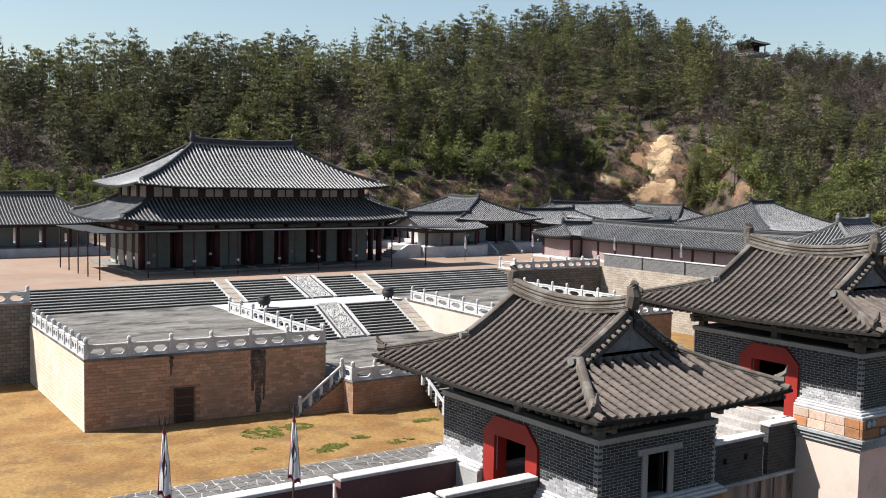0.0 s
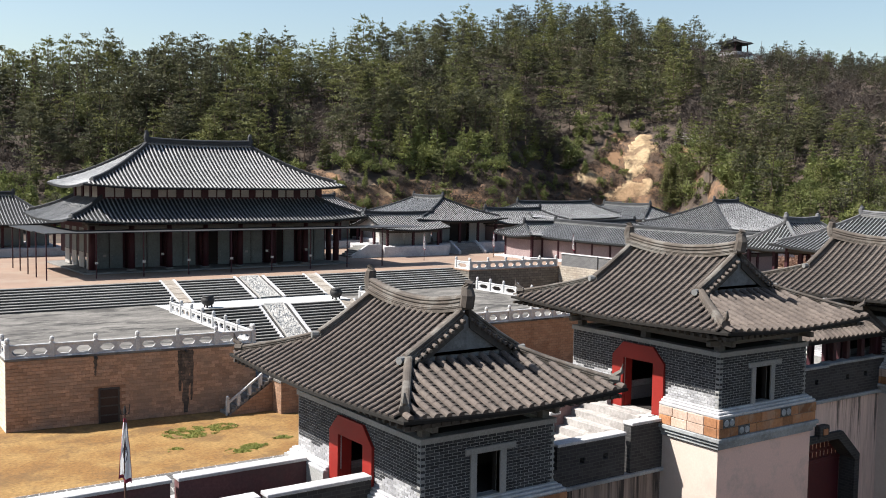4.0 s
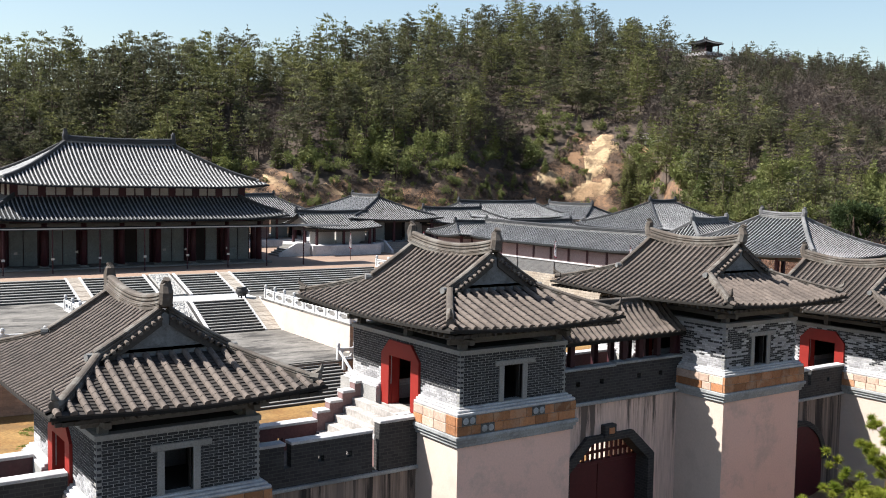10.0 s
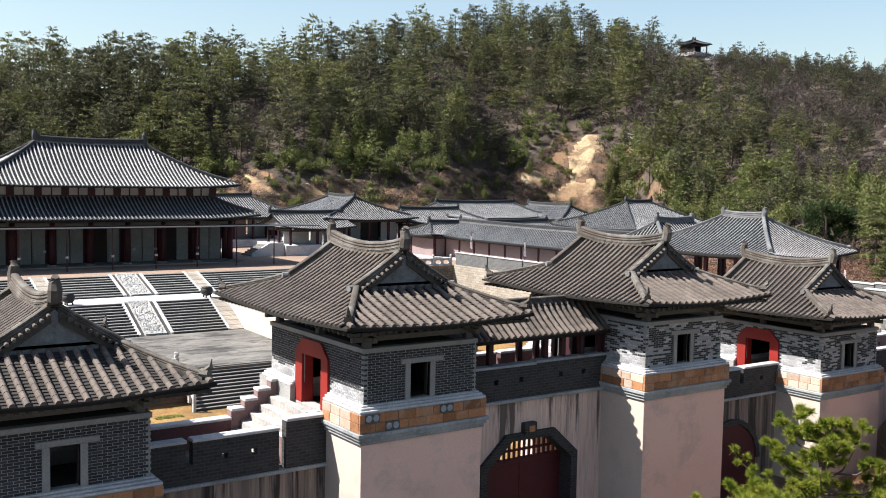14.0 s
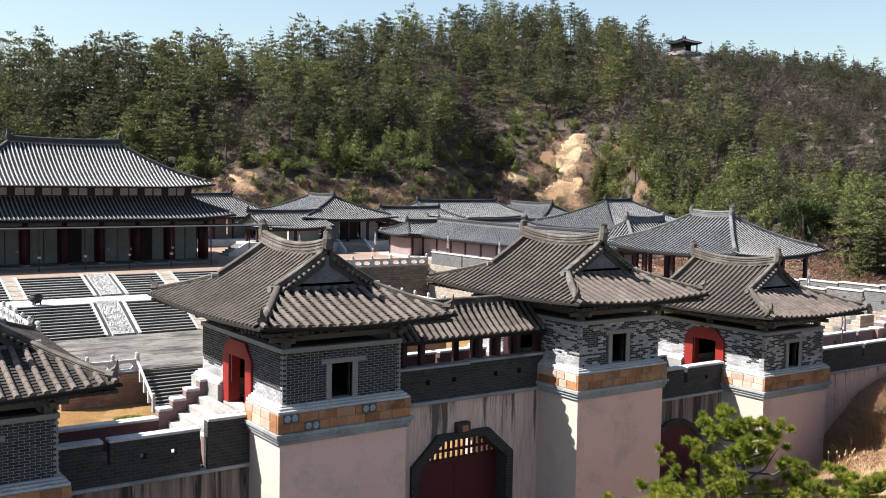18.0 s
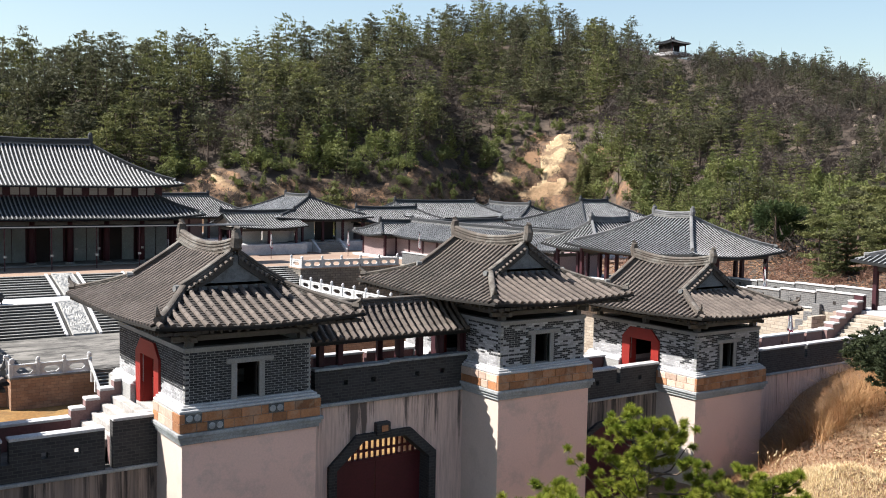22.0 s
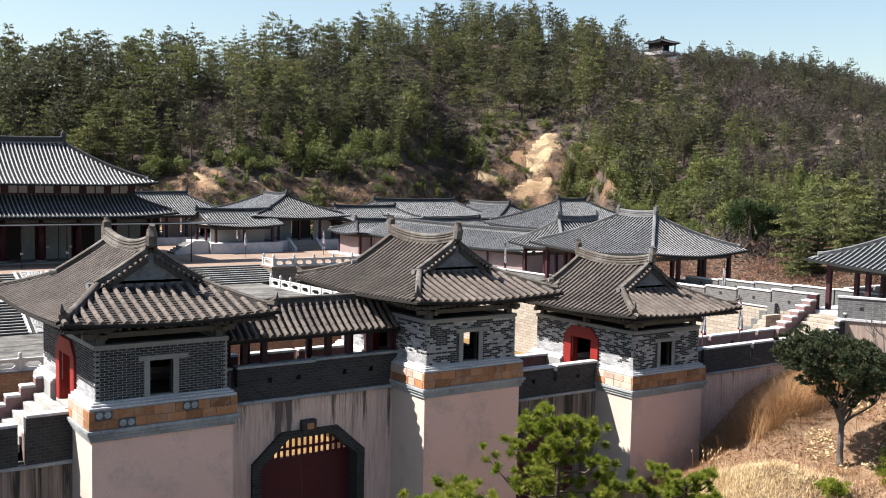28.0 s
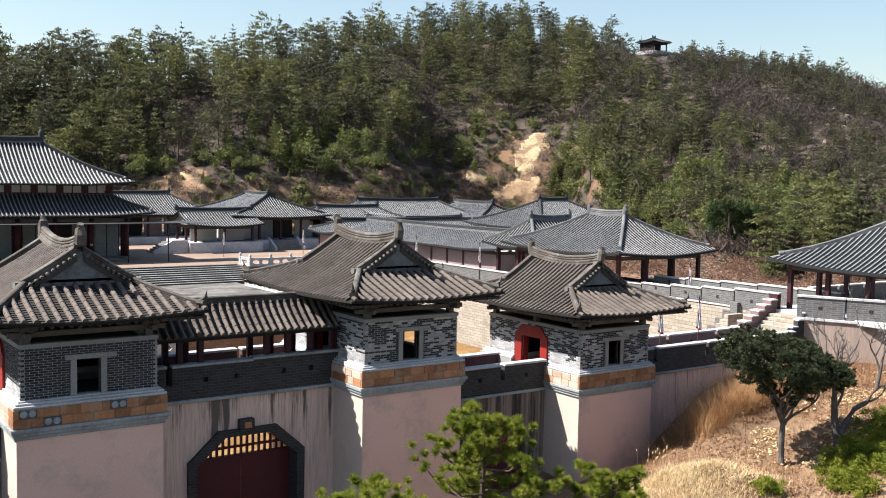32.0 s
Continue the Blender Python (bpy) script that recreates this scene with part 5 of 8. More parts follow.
for i in range(9):
    y = 25.5 + i * 5.65
    part("merlon", Shape().box(75.75, y, 5.7, 76.05, y + 5.45, 6.95), M["parapet_grey"], ep)
    part("cap", Shape().box(75.68, y - 0.03, 6.95, 76.12, y + 5.48, 7.05, 0.015), M["granite"], ep)
# raised wall walk from the east court to the bastion, with parapets on both sides
solid("east_wall_walk", Shape().box(76.02, 23.2, 5.0, 80.2, 37.0, 6.9), M["cream_stone"], "raised cream stone wall walk", "walkway", kind="structure")
solid("east_wall_face", Shape().box(75.72, 23.2, 5.7, 76.02, 37.0, 6.88), M["cream_stone"], "cream stone face of the raised walk", "wall", kind="structure")


def merlons(name, x, y0, y1, z0, tops, label):
    ob = thing(name, label, "parapet", kind="structure")
    n = len(tops)
    for i, zt in enumerate(tops):
        a, b = y0 + (y1 - y0) * i / n, y0 + (y1 - y0) * (i + 1) / n
        part("merlon", Shape().box(x, a + 0.05, z0, x + 0.32, b - 0.05, zt - 0.1), M["parapet_grey"], ob)
        # merlon is solid; a dark patch on its face paints the loophole's shade
        part("loophole", Shape().box(x - 0.012, (a + b) / 2 - 0.1, z0 + 0.55, x, (a + b) / 2 + 0.1, z0 + 0.75), M["dark"], ob, "dark patch standing in for the shade of a loophole")
        part("cap", Shape().box(x - 0.06, a + 0.02, zt - 0.1, x + 0.38, b - 0.02, zt, 0.015), M["granite"], ob, "pale stone cap")
    return ob


merlons("walk_parapet", 75.74, 23.3, 37.0, 6.86, (8.25, 8.1, 7.95, 7.8, 7.7), "grey brick parapet stepping up along the east walk")
merlons("walk_outer_parapet", 79.9, 21.0, 37.0, 6.86, (8.25, 8.2, 8.1, 8.0, 7.9), "grey brick outer parapet of the east walk")
merlons("low_yard_wall", 86.8, 38.5, 44.5, 5.5, (6.75, 6.7), "low grey wall with a pale cap beside the pavilion")
st = thing("court_stair", "cream stone stair against the east wall with stepped merlons", "stairs", kind="structure", at=(73.9, 25.0, 0))
for i in range(20):
    part("step", Shape().box(0, 0.32 * i, -0.1, 1.5, 0.32 * (i + 1) + 0.02, 6.7 - 0.34 * i, 0.01), M["cream_stone"], st)
for i in range(9):
    part("merlon", Shape().box(1.5, 0.5 + 0.6 * i, 3.0, 1.8, 1.08 + 0.6 * i, 7.35 - 0.6 * i, 0.015), M["parapet_grey"], st, "stepped grey merlon")
bs = thing("bastion", "corner bastion with plastered walls and grey brick parapet", "bastion", kind="structure")
A0, A1 = Vector((73.95, 20.05)), Vector((81.6, 4.9))
part("wall_face", Shape().prism([(74.92, 24.2), (74.92, 20.06), (73.93, 20.06), (81.55, 4.9), (95, 4.9), (95, 24.2)], "z", -4, 7.1), M["bastion"], bs)
along = (A1 - A0).normalized()
across = Vector((-along.y, along.x))


def strip(a, b, w0, w1, z0, z1):
    q = [A0 + along * a + across * w0, A0 + along * b + across * w0, A0 + along * b + across * w1, A0 + along * a + across * w1]
    return Shape().prism([(p.x, p.y) for p in q], "z", z0, z1)


part("string_course", strip(0, 17, -0.12, 0.3, 7.1, 7.24), M["granite"], bs)
for i in range(6):
    a = 0.02 + i * 2.75
    part("merlon", strip(a, a + 2.65, 0.0, 0.34, 7.24, 8.44), M["parapet_grey"], bs)
    # loophole shade as a dark patch on the solid merlon
    part("loophole", strip(a + 1.2, a + 1.42, -0.012, 0.0, 7.75, 7.95), M["dark"], bs, "dark patch standing in for the shade of a loophole")
    part("cap", strip(a - 0.03, a + 2.68, -0.06, 0.4, 8.44, 8.54), M["granite"], bs)
parapet("bastion_far_parapet", 80.5, 94, 23.6, 23.9, 7.1, 8.3, M["parapet_grey"], M["granite"], "grey brick parapet behind the corner pavilion", (83.5, 86.5, 90))

# ---- the great hall ----
def tiled(name, roof, parent, label, main, pale, n=5, cover="tile_grey"):
    b = part(name, roof.bed(0.16), M["tile_grey_bed_shade"], parent, label)
    part("tiling", roof.tiles(None, n, 0.9), M[cover], b, "rows of grey roof tiles", kind="stuff")
    return b


hall = thing("great_hall", "large two-tiered hall with grey tiled roofs and dark red columns", "hall", at=(43.1, 89.3, Z3))


def local(roof_args, o=(43.1, 89.3, Z3)):
    x0, x1, y0, y1, ze, zr = roof_args
    return x0 - o[0], x1 - o[0], y0 - o[1], y1 - o[1], ze - o[2], zr - o[2]


up = Roof(*local((29.6, 56.6, 88.6, 102.2, 13.5, 17.75)), "x", 8.1, None, lift=0.35, sag=0.35, pitch=0.4, r=0.082, tile=0.8, deep=0.05)
b = tiled("upper_roof", up, hall, "upper hipped roof of grey tiles", M["ridge_dark"], M["ridge_pale"])
ridged(up, b, M["ridge_dark"], M["ridge_pale"], 0.6, 0.22, 0.55, False, 0.15)
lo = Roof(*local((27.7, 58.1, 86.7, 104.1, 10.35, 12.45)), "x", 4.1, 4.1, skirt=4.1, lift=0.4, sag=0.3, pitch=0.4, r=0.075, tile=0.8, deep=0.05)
# darker tiles here paint in the shadow of the upper eave
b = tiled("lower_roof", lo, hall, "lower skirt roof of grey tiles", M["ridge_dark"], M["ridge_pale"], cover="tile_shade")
for h in lo.hips():
    hr = part("hip_ridge", Shape().sweep(h[1:], 0.18, 0.35, 0.08), M["ridge_dark"], b)
    part("ridge_end", Shape().tube([tuple(Vector(h[1]) + Vector((0, 0, 0.1))), tuple(Vector(h[1]) + (Vector(h[1]) - Vector(h[2])).normalized() * 0.25 + Vector((0, 0, 0.15)))], [0.17, 0.17], 8), M["ridge_pale"], hr)
part("upper_wall", Shape().box(-11.3, 1.6, 6.5, 11.3, 11.0, 8.15), M["white_wall"], hall, "white upper wall between red posts")
for i in range(10):
    x = -11.3 + i * 22.6 / 9
    part("upper_post", Shape().box(x - 0.35, 1.45, 6.6, x + 0.35, 1.62, 8.1), M["dark_red"], hall)
    if i < 9:
        part("upper_rail", Shape().box(x + 1.2, 1.5, 6.7, x + 1.3, 1.61, 8.0), M["dark_red"], hall)
for k in range(4):
    y = 2.0 + k * 2.8
    part("upper_post", Shape().box(-11.45, y - 0.3, 6.6, -11.29, y + 0.3, 8.1), M["dark_red"], hall)
part("upper_sill", Shape().box(-11.45, 1.42, 6.75, 11.45, 1.6, 6.95).box(-11.45, 1.42, 7.9, 11.45, 1.6, 8.2), M["dark_red"], hall)
part("plinth", Shape().box(-13.6, -1.2, 0.0, 13.6, 13.4, 0.16, 0.02), M["tread"], hall, "low stone floor slab")
NB = 7
for i in range(NB + 1):
    x = -12.6 + i * 25.2 / NB
    part("column", Shape().tube([(x, 0, 0.1), (x, 0, 4.6)], [0.33, 0.3], 12), M["dark_red"], hall, smooth=True)
    part("column_base", Shape().lathe(x, 0, [(0.5, 0.1), (0.5, 0.25), (0.4, 0.32)], 12), M["tread"], hall)
    part("inner_column", Shape().tube([(x + 0.5, 2.6, 0.1), (x + 0.5, 2.6, 4.6)], [0.3, 0.28], 12), M["dark_red"], hall, smooth=True)
    part("bracket_set", Shape().box(x - 0.5, -0.5, 4.35, x + 0.5, 0.4, 4.55, 0.05).box(x - 0.8, -0.8, 4.55, x + 0.8, 0.4, 4.75, 0.05), M["beam"], hall, "painted bracket set")
    part("cap_beam", Shape().box(x - 0.15, 0, 4.1, x + 0.15, 2.6, 4.4), M["timber"], hall)
part("beam", Shape().box(-13, -0.16, 4.0, 13, 0.16, 4.35), M["beam"], hall, "long painted beam")
part("beam", Shape().box(-13, -0.2, 4.6, 13, 0.2, 4.85), M["timber"], hall)
part("soffit", Shape().box(-13.2, -1.0, 4.85, 13.2, 12.6, 4.95), M["timber"], hall)
fw = part("front_wall", Shape().box(-12.3, 2.7, 0.1, 12.7, 2.95, 4.8), M["dark_red"], hall, "dark timber front wall with doors")
part("side_wall", Shape().box(-12.4, 0.4, 1.3, -12.2, 12, 4.8), M["dark_red"], hall)
part("side_wall", Shape().box(12.2, 2.9, 0.1, 12.4, 12, 4.8), M["dark_red"], hall)
for k in range(4):
    y = 0.7 + k * 2.6
    part("side_panel", Shape().box(-12.46, y, 0.25, -12.3, y + 1.7, 1.7, 0.01), M["white_wall"], hall, "white side panel")
    part("side_door", Shape().box(-12.44, y + 0.1, 1.75, -12.3, y + 1.6, 4.0, 0.01), M["door_green"], hall, "grey lattice shutter")
for i in range(NB):
    x = -12.6 + 0.5 + i * 25.2 / NB
    openp = i in (3, 5)
    for k in range(2):
        xa = x + 0.55 + k * 1.3
        if openp and k == 0:
            # no real opening: a near-black panel imitates the shade inside
            part("dark_opening", Shape().box(xa, 2.66, 0.15, xa + 1.2, 2.7, 3.9), M["dark"], hall, "dark panel standing in for the shade of an open doorway")
            continue
        d = part("door", Shape().box(xa, 2.58, 0.15, xa + 1.22, 2.69, 3.9, 0.02), M["door_green"], hall, "grey-green timber door")
        for z0, z1 in ((0.35, 1.3), (1.5, 3.7)):
            part("door_panel", Shape().box(xa + 0.12, 2.55, z0, xa + 1.1, 2.59, z1, 0.015), M["door_green"], d)
        for z in (1.0, 1.15, 1.38):
            part("stud", Shape().box(xa + 0.2, 2.53, z, xa + 0.26, 2.56, z + 0.05), M["white_wall"], d)
for x in (-11.7, -6.3, 2.2, 4.4, 8.8):
    part("notice", Shape().box(x, -0.38, 1.5, x + 0.28, -0.35, 1.72), M["white_wall"], hall, "small white notice")

# flat canopy on thin poles in front of the hall
can = thing("canopy", "flat thin canopy on slim dark red poles before the hall", "canopy", at=(25.4, 84.8, Z3))
part("sheet", Shape().box(0, -0.1, 3.95, 38.5, 3.6, 4.02).box(-0.2, 3.6, 3.95, 3.4, 13.5, 4.02), M["ridge_dark"], can)
for i in range(9):
    part("pole", Shape().tube([(0.1 + i * 4.15, 0, 0), (0.1 + i * 4.15, 0, 3.95)], [0.06, 0.06], 6), M["dark_red"], can)
for i in range(4):
    part("pole", Shape().tube([(0, 3.3 + i * 3.2, 0), (0, 3.3 + i * 3.2, 3.95)], [0.06, 0.06], 6), M["dark_red"], can)
for i in range(6):
    part("notice", Shape().box(4.1 + i * 4.15, -0.1, 1.25, 4.4 + i * 4.15, -0.07, 1.45), M["white_wall"], can)


# ---- lesser buildings ----
def house(name, label, x0, x1, y0, y1, z0, ze, zr, along="x", hip=3.0, inset=None, plinth=0.0, front="open", bays=5, wall="pink_wall", over=1.1, lift=0.3, group="side halls", ridge="ridge_dark", pitch=0.34, sides=True, cover="tile_side"):
    """A timber hall: plinth, posts, wall panels, tiled roof. x0..y1 is the line of the eaves."""
    o = ((x0 + x1) / 2, (y0 + y1) / 2, z0)
    h = thing(name, label, "building", group, at=o)
    a0, a1, c0, c1 = x0 - o[0], x1 - o[0], y0 - o[1], y1 - o[1]
    rf = Roof(a0, a1, c0, c1, ze - z0, zr - z0, along, hip, inset, lift=lift, sag=0.3, pitch=pitch, r=pitch * 0.13, tile=0.9, deep=0.06)
    b = tiled("roof", rf, h, "grey tiled roof", M[ridge], M["ridge_pale"], cover=cover)
    ridged(rf, b, M[ridge], M["ridge_pale"], 0.3, 0.17, 0.38, False, 0.12)
    if inset == 0:
        cc, ww = (rf.b0 + rf.b1) / 2, rf.W - 0.6
        for e in (rf.a0 + 0.6, rf.a1 - 0.7):
            tri = [(cc - ww, rf.profile(0.6) - 0.1), (cc, rf.zr - 0.1), (cc + ww, rf.profile(0.6) - 0.1)]
            part("gable", Shape().prism(tri, "x" if along == "x" else "y", e, e + 0.1), M["white_wall"], h)
    w0, w1, v0, v1 = a0 + over, a1 - over, c0 + over, c1 - over
    top = ze - z0 + 0.1
    if plinth:
        part("plinth", Shape().box(a0 + 0.1, c0 + 0.1, -0.1, a1 - 0.1, c1 - 0.1, plinth, 0.03), M["granite"], h, "pale stone plinth")
    nx, ny = max(int((w1 - w0) / 2.6), 1), max(int((v1 - v0) / 2.6), 1)
    for i in range(nx + 1):
        x = w0 + (w1 - w0) * i / nx
        for y in (v0, v1):
            part("post", Shape().box(x - 0.13, y - 0.13, plinth, x + 0.13, y + 0.13, top), M["dark_red"], h)
    for j in range(1, ny):
        y = v0 + (v1 - v0) * j / ny
        for x in (w0, w1):
            part("post", Shape().box(x - 0.13, y - 0.13, plinth, x + 0.13, y + 0.13, top), M["dark_red"], h)
    part("beam", Shape().box(w0, v0 - 0.1, top - 0.5, w1, v0 + 0.1, top - 0.2).box(w0, v1 - 0.1, top - 0.5, w1, v1 + 0.1, top - 0.2).box(w0 - 0.1, v0, top - 0.5, w0 + 0.1, v1, top - 0.2).box(w1 - 0.1, v0, top - 0.5, w1 + 0.1, v1, top - 0.2), M["timber"], h)
    part("ceiling", Shape().box(w0, v0, top - 0.08, w1, v1, top), M["timber"], h)
    if front != "none":
        k = 0.0 if front == "wall" else min(2.0, (v1 - v0) * 0.45)
        for i in range(nx):
            xa, xb = w0 + (w1 - w0) * i / nx + 0.13, w0 + (w1 - w0) * (i + 1) / nx - 0.13
            if front == "doors" or (front == "mixed" and i % 3 == 1):
                part("door", Shape().box(xa, v0 + k, plinth + 0.1, xb, v0 + k + 0.1, top - 0.5), M["door_green"], h, "grey-green door")
            elif front == "mixed" and i % 3 == 2:
                # near-black panel in place of a shaded opening
                part("dark_opening", Shape().box(xa, v0 + k + 0.3, plinth, xb, v0 + k + 0.4, top - 0.5), M["dark"], h)
            else:
                part("wall_panel", Shape().box(xa, v0 + k, plinth, xb, v0 + k + 0.12, top - 0.5), M[wall], h)
        for j in range(ny if sides else 0):
            ya, yb = v0 + (v1 - v0) * j / ny + 0.13, v0 + (v1 - v0) * (j + 1) / ny - 0.13
            part("wall_panel", Shape().box(w0 - 0.06, ya, plinth, w0 + 0.06, yb, top - 0.5), M[wall], h)
    return h


house("side_hall", "grey tiled side hall west of the great hall", 2, 33.6, 110.5, 122, Z3, 9.1, 12.1, "x", 4.5, plinth=0.9, front="doors")
house("side_hall", "long grey tiled hall behind the great hall", 48, 74, 109, 122, Z3, 9.4, 11.9, "x", 4.5, plinth=0.9, front="mixed")
house("small_hall", "small hall with a hipped grey tiled roof", 70.5, 84.0, 95.8, 112.3, Z3, 9.6, 12.2, "y", 5.0, plinth=1.2, front="mixed", wall="white_wall")
house("porch_wing", "low porch wing with a gabled grey roof on red posts", 64.3, 73.6, 93.6, 101.8, Z3, 8.7, 10.35, "x", 1.0, 0, plinth=1.2, front="wall_back", wall="white_wall", sides=False)
house("middle_hall", "low hall with pale pink walls and grey tiled roof", 82.4, 96, 96.5, 106, Z3, 9.0, 10.6, "x", 2.2, plinth=0.8, front="mixed", wall="pink_wall")
house("back_hall", "long grey tiled hall at the foot of the cut bank", 90.5, 108, 98.5, 110, Z3, 9.5, 11.4, "x", 2.0, plinth=0.6, front="wall")
house("back_hall", "grey tiled hall turned sideways beside the long hall", 105.5, 114, 93, 108, Z3, 9.3, 11.2, "y", 3.0, plinth=0.6, front="wall")
house("corner_hall", "hall with a tall hipped grey roof", 100, 117, 73.5, 89.5, Z3, 9.0, 12.2, "x", 6.3, plinth=0.4, front="wall")
house("corridor", "long low corridor with pink walls and grey tiled roof", 79.5, 87.5, 56, 86, Z3, 8.2, 9.7, "y", 2.0, 0, plinth=0.2, front="wall", wall="pink_wall")
house("cross_corridor", "low corridor joining the halls", 78, 100, 84, 91, Z3, 8.2, 9.5, "x", 2.0, plinth=0.2, front="wall", wall="pink_wall")
house("pavilion", "open pavilion with a hipped grey tiled roof on red posts", 74.3, 85.2, 35.2, 49.0, Z3, 9.55, 12.3, "y", 5.0, plinth=0.3, front="none", group="pavilions", ridge="ridge_mid", pitch=0.34, lift=0.35)
house("small_gate_hall", "small tiled gate house behind the pavilion", 76.5, 86, 47, 54.5, Z3, 9.2, 11.5, "x", 2.6, plinth=0.2, front="none", group="pavilions", ridge="ridge_mid")
house("pavilion", "open corner pavilion with a hipped grey tiled roof on red posts", 75.3, 86.5, 8.0, 23.4, 7.1, 10.15, 13.0, "y", 5.2, plinth=0.2, front="none", group="pavilions", ridge="ridge_mid", pitch=0.34, lift=0.35)
rl = thing("pavilion_railing", "low dark timber railing inside the pavilion", "railing", at=(79.75, 42.1, Z3 + 0.3))
for x0, y0, x1, y1 in ((-4.3, -5.75, 4.3, -5.65), (-4.3, 5.65, 4.3, 5.75), (-4.35, -5.7, -4.25, 5.7), (4.25, -5.7, 4.35, 5.7)):
    part("rail_panel", Shape().box(x0, y0, 0, x1, y1, 0.95, 0.01), M["dark_red"], rl)
# the look-out on the hill
house("lookout_pavilion", "small dark look-out pavilion on the hill top", 229.5, 237, 179.3, 186.3, 50.2, 53.5, 54.9, "x", 3.4, plinth=0.8, front="open", group="pavilions", pitch=0.6, cover="ridge_dark", wall="dark")

# ---- balustrades, urns and small court things ----
def panel_shape(w, h, t=0.12, cells=2):
    """A pierced stone panel: six-sided openings in a slab, with a rail on top."""
    s = Shape()
    cw = w / cells
    for c in range(cells):
        x0 = c * cw
        out = [(x0, h * 0.5), (x0, h), (x0 + cw, h), (x0 + cw, h * 0.5), (x0 + cw, 0), (x0, 0)]
        m, k = cw * 0.16, h * 0.2
        inn = [(x0 + m * 0.7, h * 0.5), (x0 + m * 1.7, h - k), (x0 + cw - m * 1.7, h - k), (x0 + cw - m * 0.7, h * 0.5), (x0 + cw - m * 1.7, k), (x0 + m * 1.7, k)]
        vs = [(u, y, v) for y in (0, t) for u, v in out] + [(u, y, v) for y in (0, t) for u, v in inn]
        fs = []
        for i in range(6):
            j = (i + 1) % 6
            fs += [(i, 12 + i, 12 + j, j), (6 + i, 6 + j, 18 + j, 18 + i), (12 + i, 18 + i, 18 + j, 12 + j), (i, j, 6 + j, 6 + i)]
        s.add(vs, fs)
    return s


post_me = {}


def balustrade(p0, p1, z, n, label="white carved stone balustrade with pierced panels", cells=2, h=0.62, z1=None):
    ob = thing("balustrade", label, "balustrade", "terrace balustrades", at=(p0[0], p0[1], z), rz=math.degrees(math.atan2(p1[1] - p0[1], p1[0] - p0[0])))
    L = math.hypot(p1[0] - p0[0], p1[1] - p0[1])
    w = L / n
    if "post" not in post_me:
        s = Shape().box(-0.13, -0.07, 0, 0.13, 0.19, 0.86, 0.02)
        s.lathe(0, 0.06, [(0.09, 0.86), (0.1, 0.9), (0.13, 0.95), (0.135, 1.05), (0.11, 1.15), (0.05, 1.2)], 8)
        post_me["post"] = s.mesh("post", M["balustrade"])
    key = round(w, 2), cells
    if key not in post_me:
        post_me[key] = (panel_shape(w - 0.26, h, 0.12, cells).mesh("panel", M["balustrade"]), Shape().box(0, -0.03, 0, w - 0.26, 0.15, 0.12, 0.025).mesh("top_rail", M["balustrade"]))
    for i in range(n + 1):
        o = part("post", post_me["post"], None, ob)
        o.location = (i * w, 0, 0)
        if i < n:
            for k, dz in ((0, 0.06), (1, h + 0.06)):
                o = part("panel" if k == 0 else "top_rail", post_me[key][k], None, ob)
                o.location = (i * w + 0.13, 0, dz)
    part("base_course", Shape().box(-0.13, -0.08, -0.02, L + 0.13, 0.2, 0.06, 0.02), M["balustrade"], ob)
    return ob


def stair_rail(p0, p1, z0, z1, n, label):
    """A sloping rail on short posts from p0 (low) to p1 (high)."""
    ob = thing("stair_rail", label, "handrail", "stair rails", at=(p0[0], p0[1], z0), rz=math.degrees(math.atan2(p1[1] - p0[1], p1[0] - p0[0])))
    L, d = math.hypot(p1[0] - p0[0], p1[1] - p0[1]), z1 - z0
    for i in range(n + 1):
        x, z = L * i / n, d * i / n
        s = Shape().box(x - 0.1, -0.1, z - 0.1, x + 0.1, 0.1, z + (1.0 if i in (0, n) else 0.7), 0.02)
        if i in (0, n):
            s.lathe(x, 0, [(0.08, z + 1.0), (0.12, z + 1.08), (0.1, z + 1.2), (0.03, z + 1.24)], 8)
        part("post", s, M["balustrade"], ob)
    part("handrail", Shape().prism([(0, 0.68), (0, 0.82), (L, d + 0.82), (L, d + 0.68)], "y", -0.07, 0.07), M["balustrade"], ob)
    return ob


balustrade((16.85, 56.55), (31.25, 55.2), Z2, 6)
balustrade((17.25, 71.9), (16.85, 56.75), Z2, 9, "white carved balustrade along the terrace flank")
balustrade((31.25, 55.4), (31.5, 70.9), Z2, 7, "white carved balustrade beside the stairs")
balustrade((48.05, 70.9), (47.35, 54.9), Z2, 8, "white carved balustrade beside the stairs", 1)
balustrade((47.35, 54.7), (62.5, 54.7), Z2, 7)
balustrade((62.5, 54.9), (62.2, 72.8), Z2, 9, "white carved balustrade at the east terrace edge", 1)
balustrade((64.5, 77.2), (75.6, 76.8), Z3, 5, "white carved balustrade on the upper terrace", 2)
balustrade((64.4, 79.6), (64.45, 77.4), Z3, 1, "short white carved balustrade at the stair head", 1)
balustrade((4, 72.3), (17.1, 72.3), Z3, 5, "white carved balustrade on the upper west wall")
balustrade((32.0, 52.7), (36.8, 52.7), Z1, 3, "white carved balustrade of the middle court", 1)
balustrade((45.3, 52.7), (47.9, 52.7), Z1, 2, "white carved balustrade of the middle court", 1)
balustrade((32.05, 54.3), (32.05, 52.9), Z1, 1, "short white carved balustrade at the side stair", 1)
stair_rail((29.0, 54.0), (31.9, 54.0), 0.0, Z1, 4, "white stone rail of the side stair")
stair_rail((36.75, 49.5), (36.75, 52.8), 0.0, Z1, 4, "white stone rail of the front stairs")
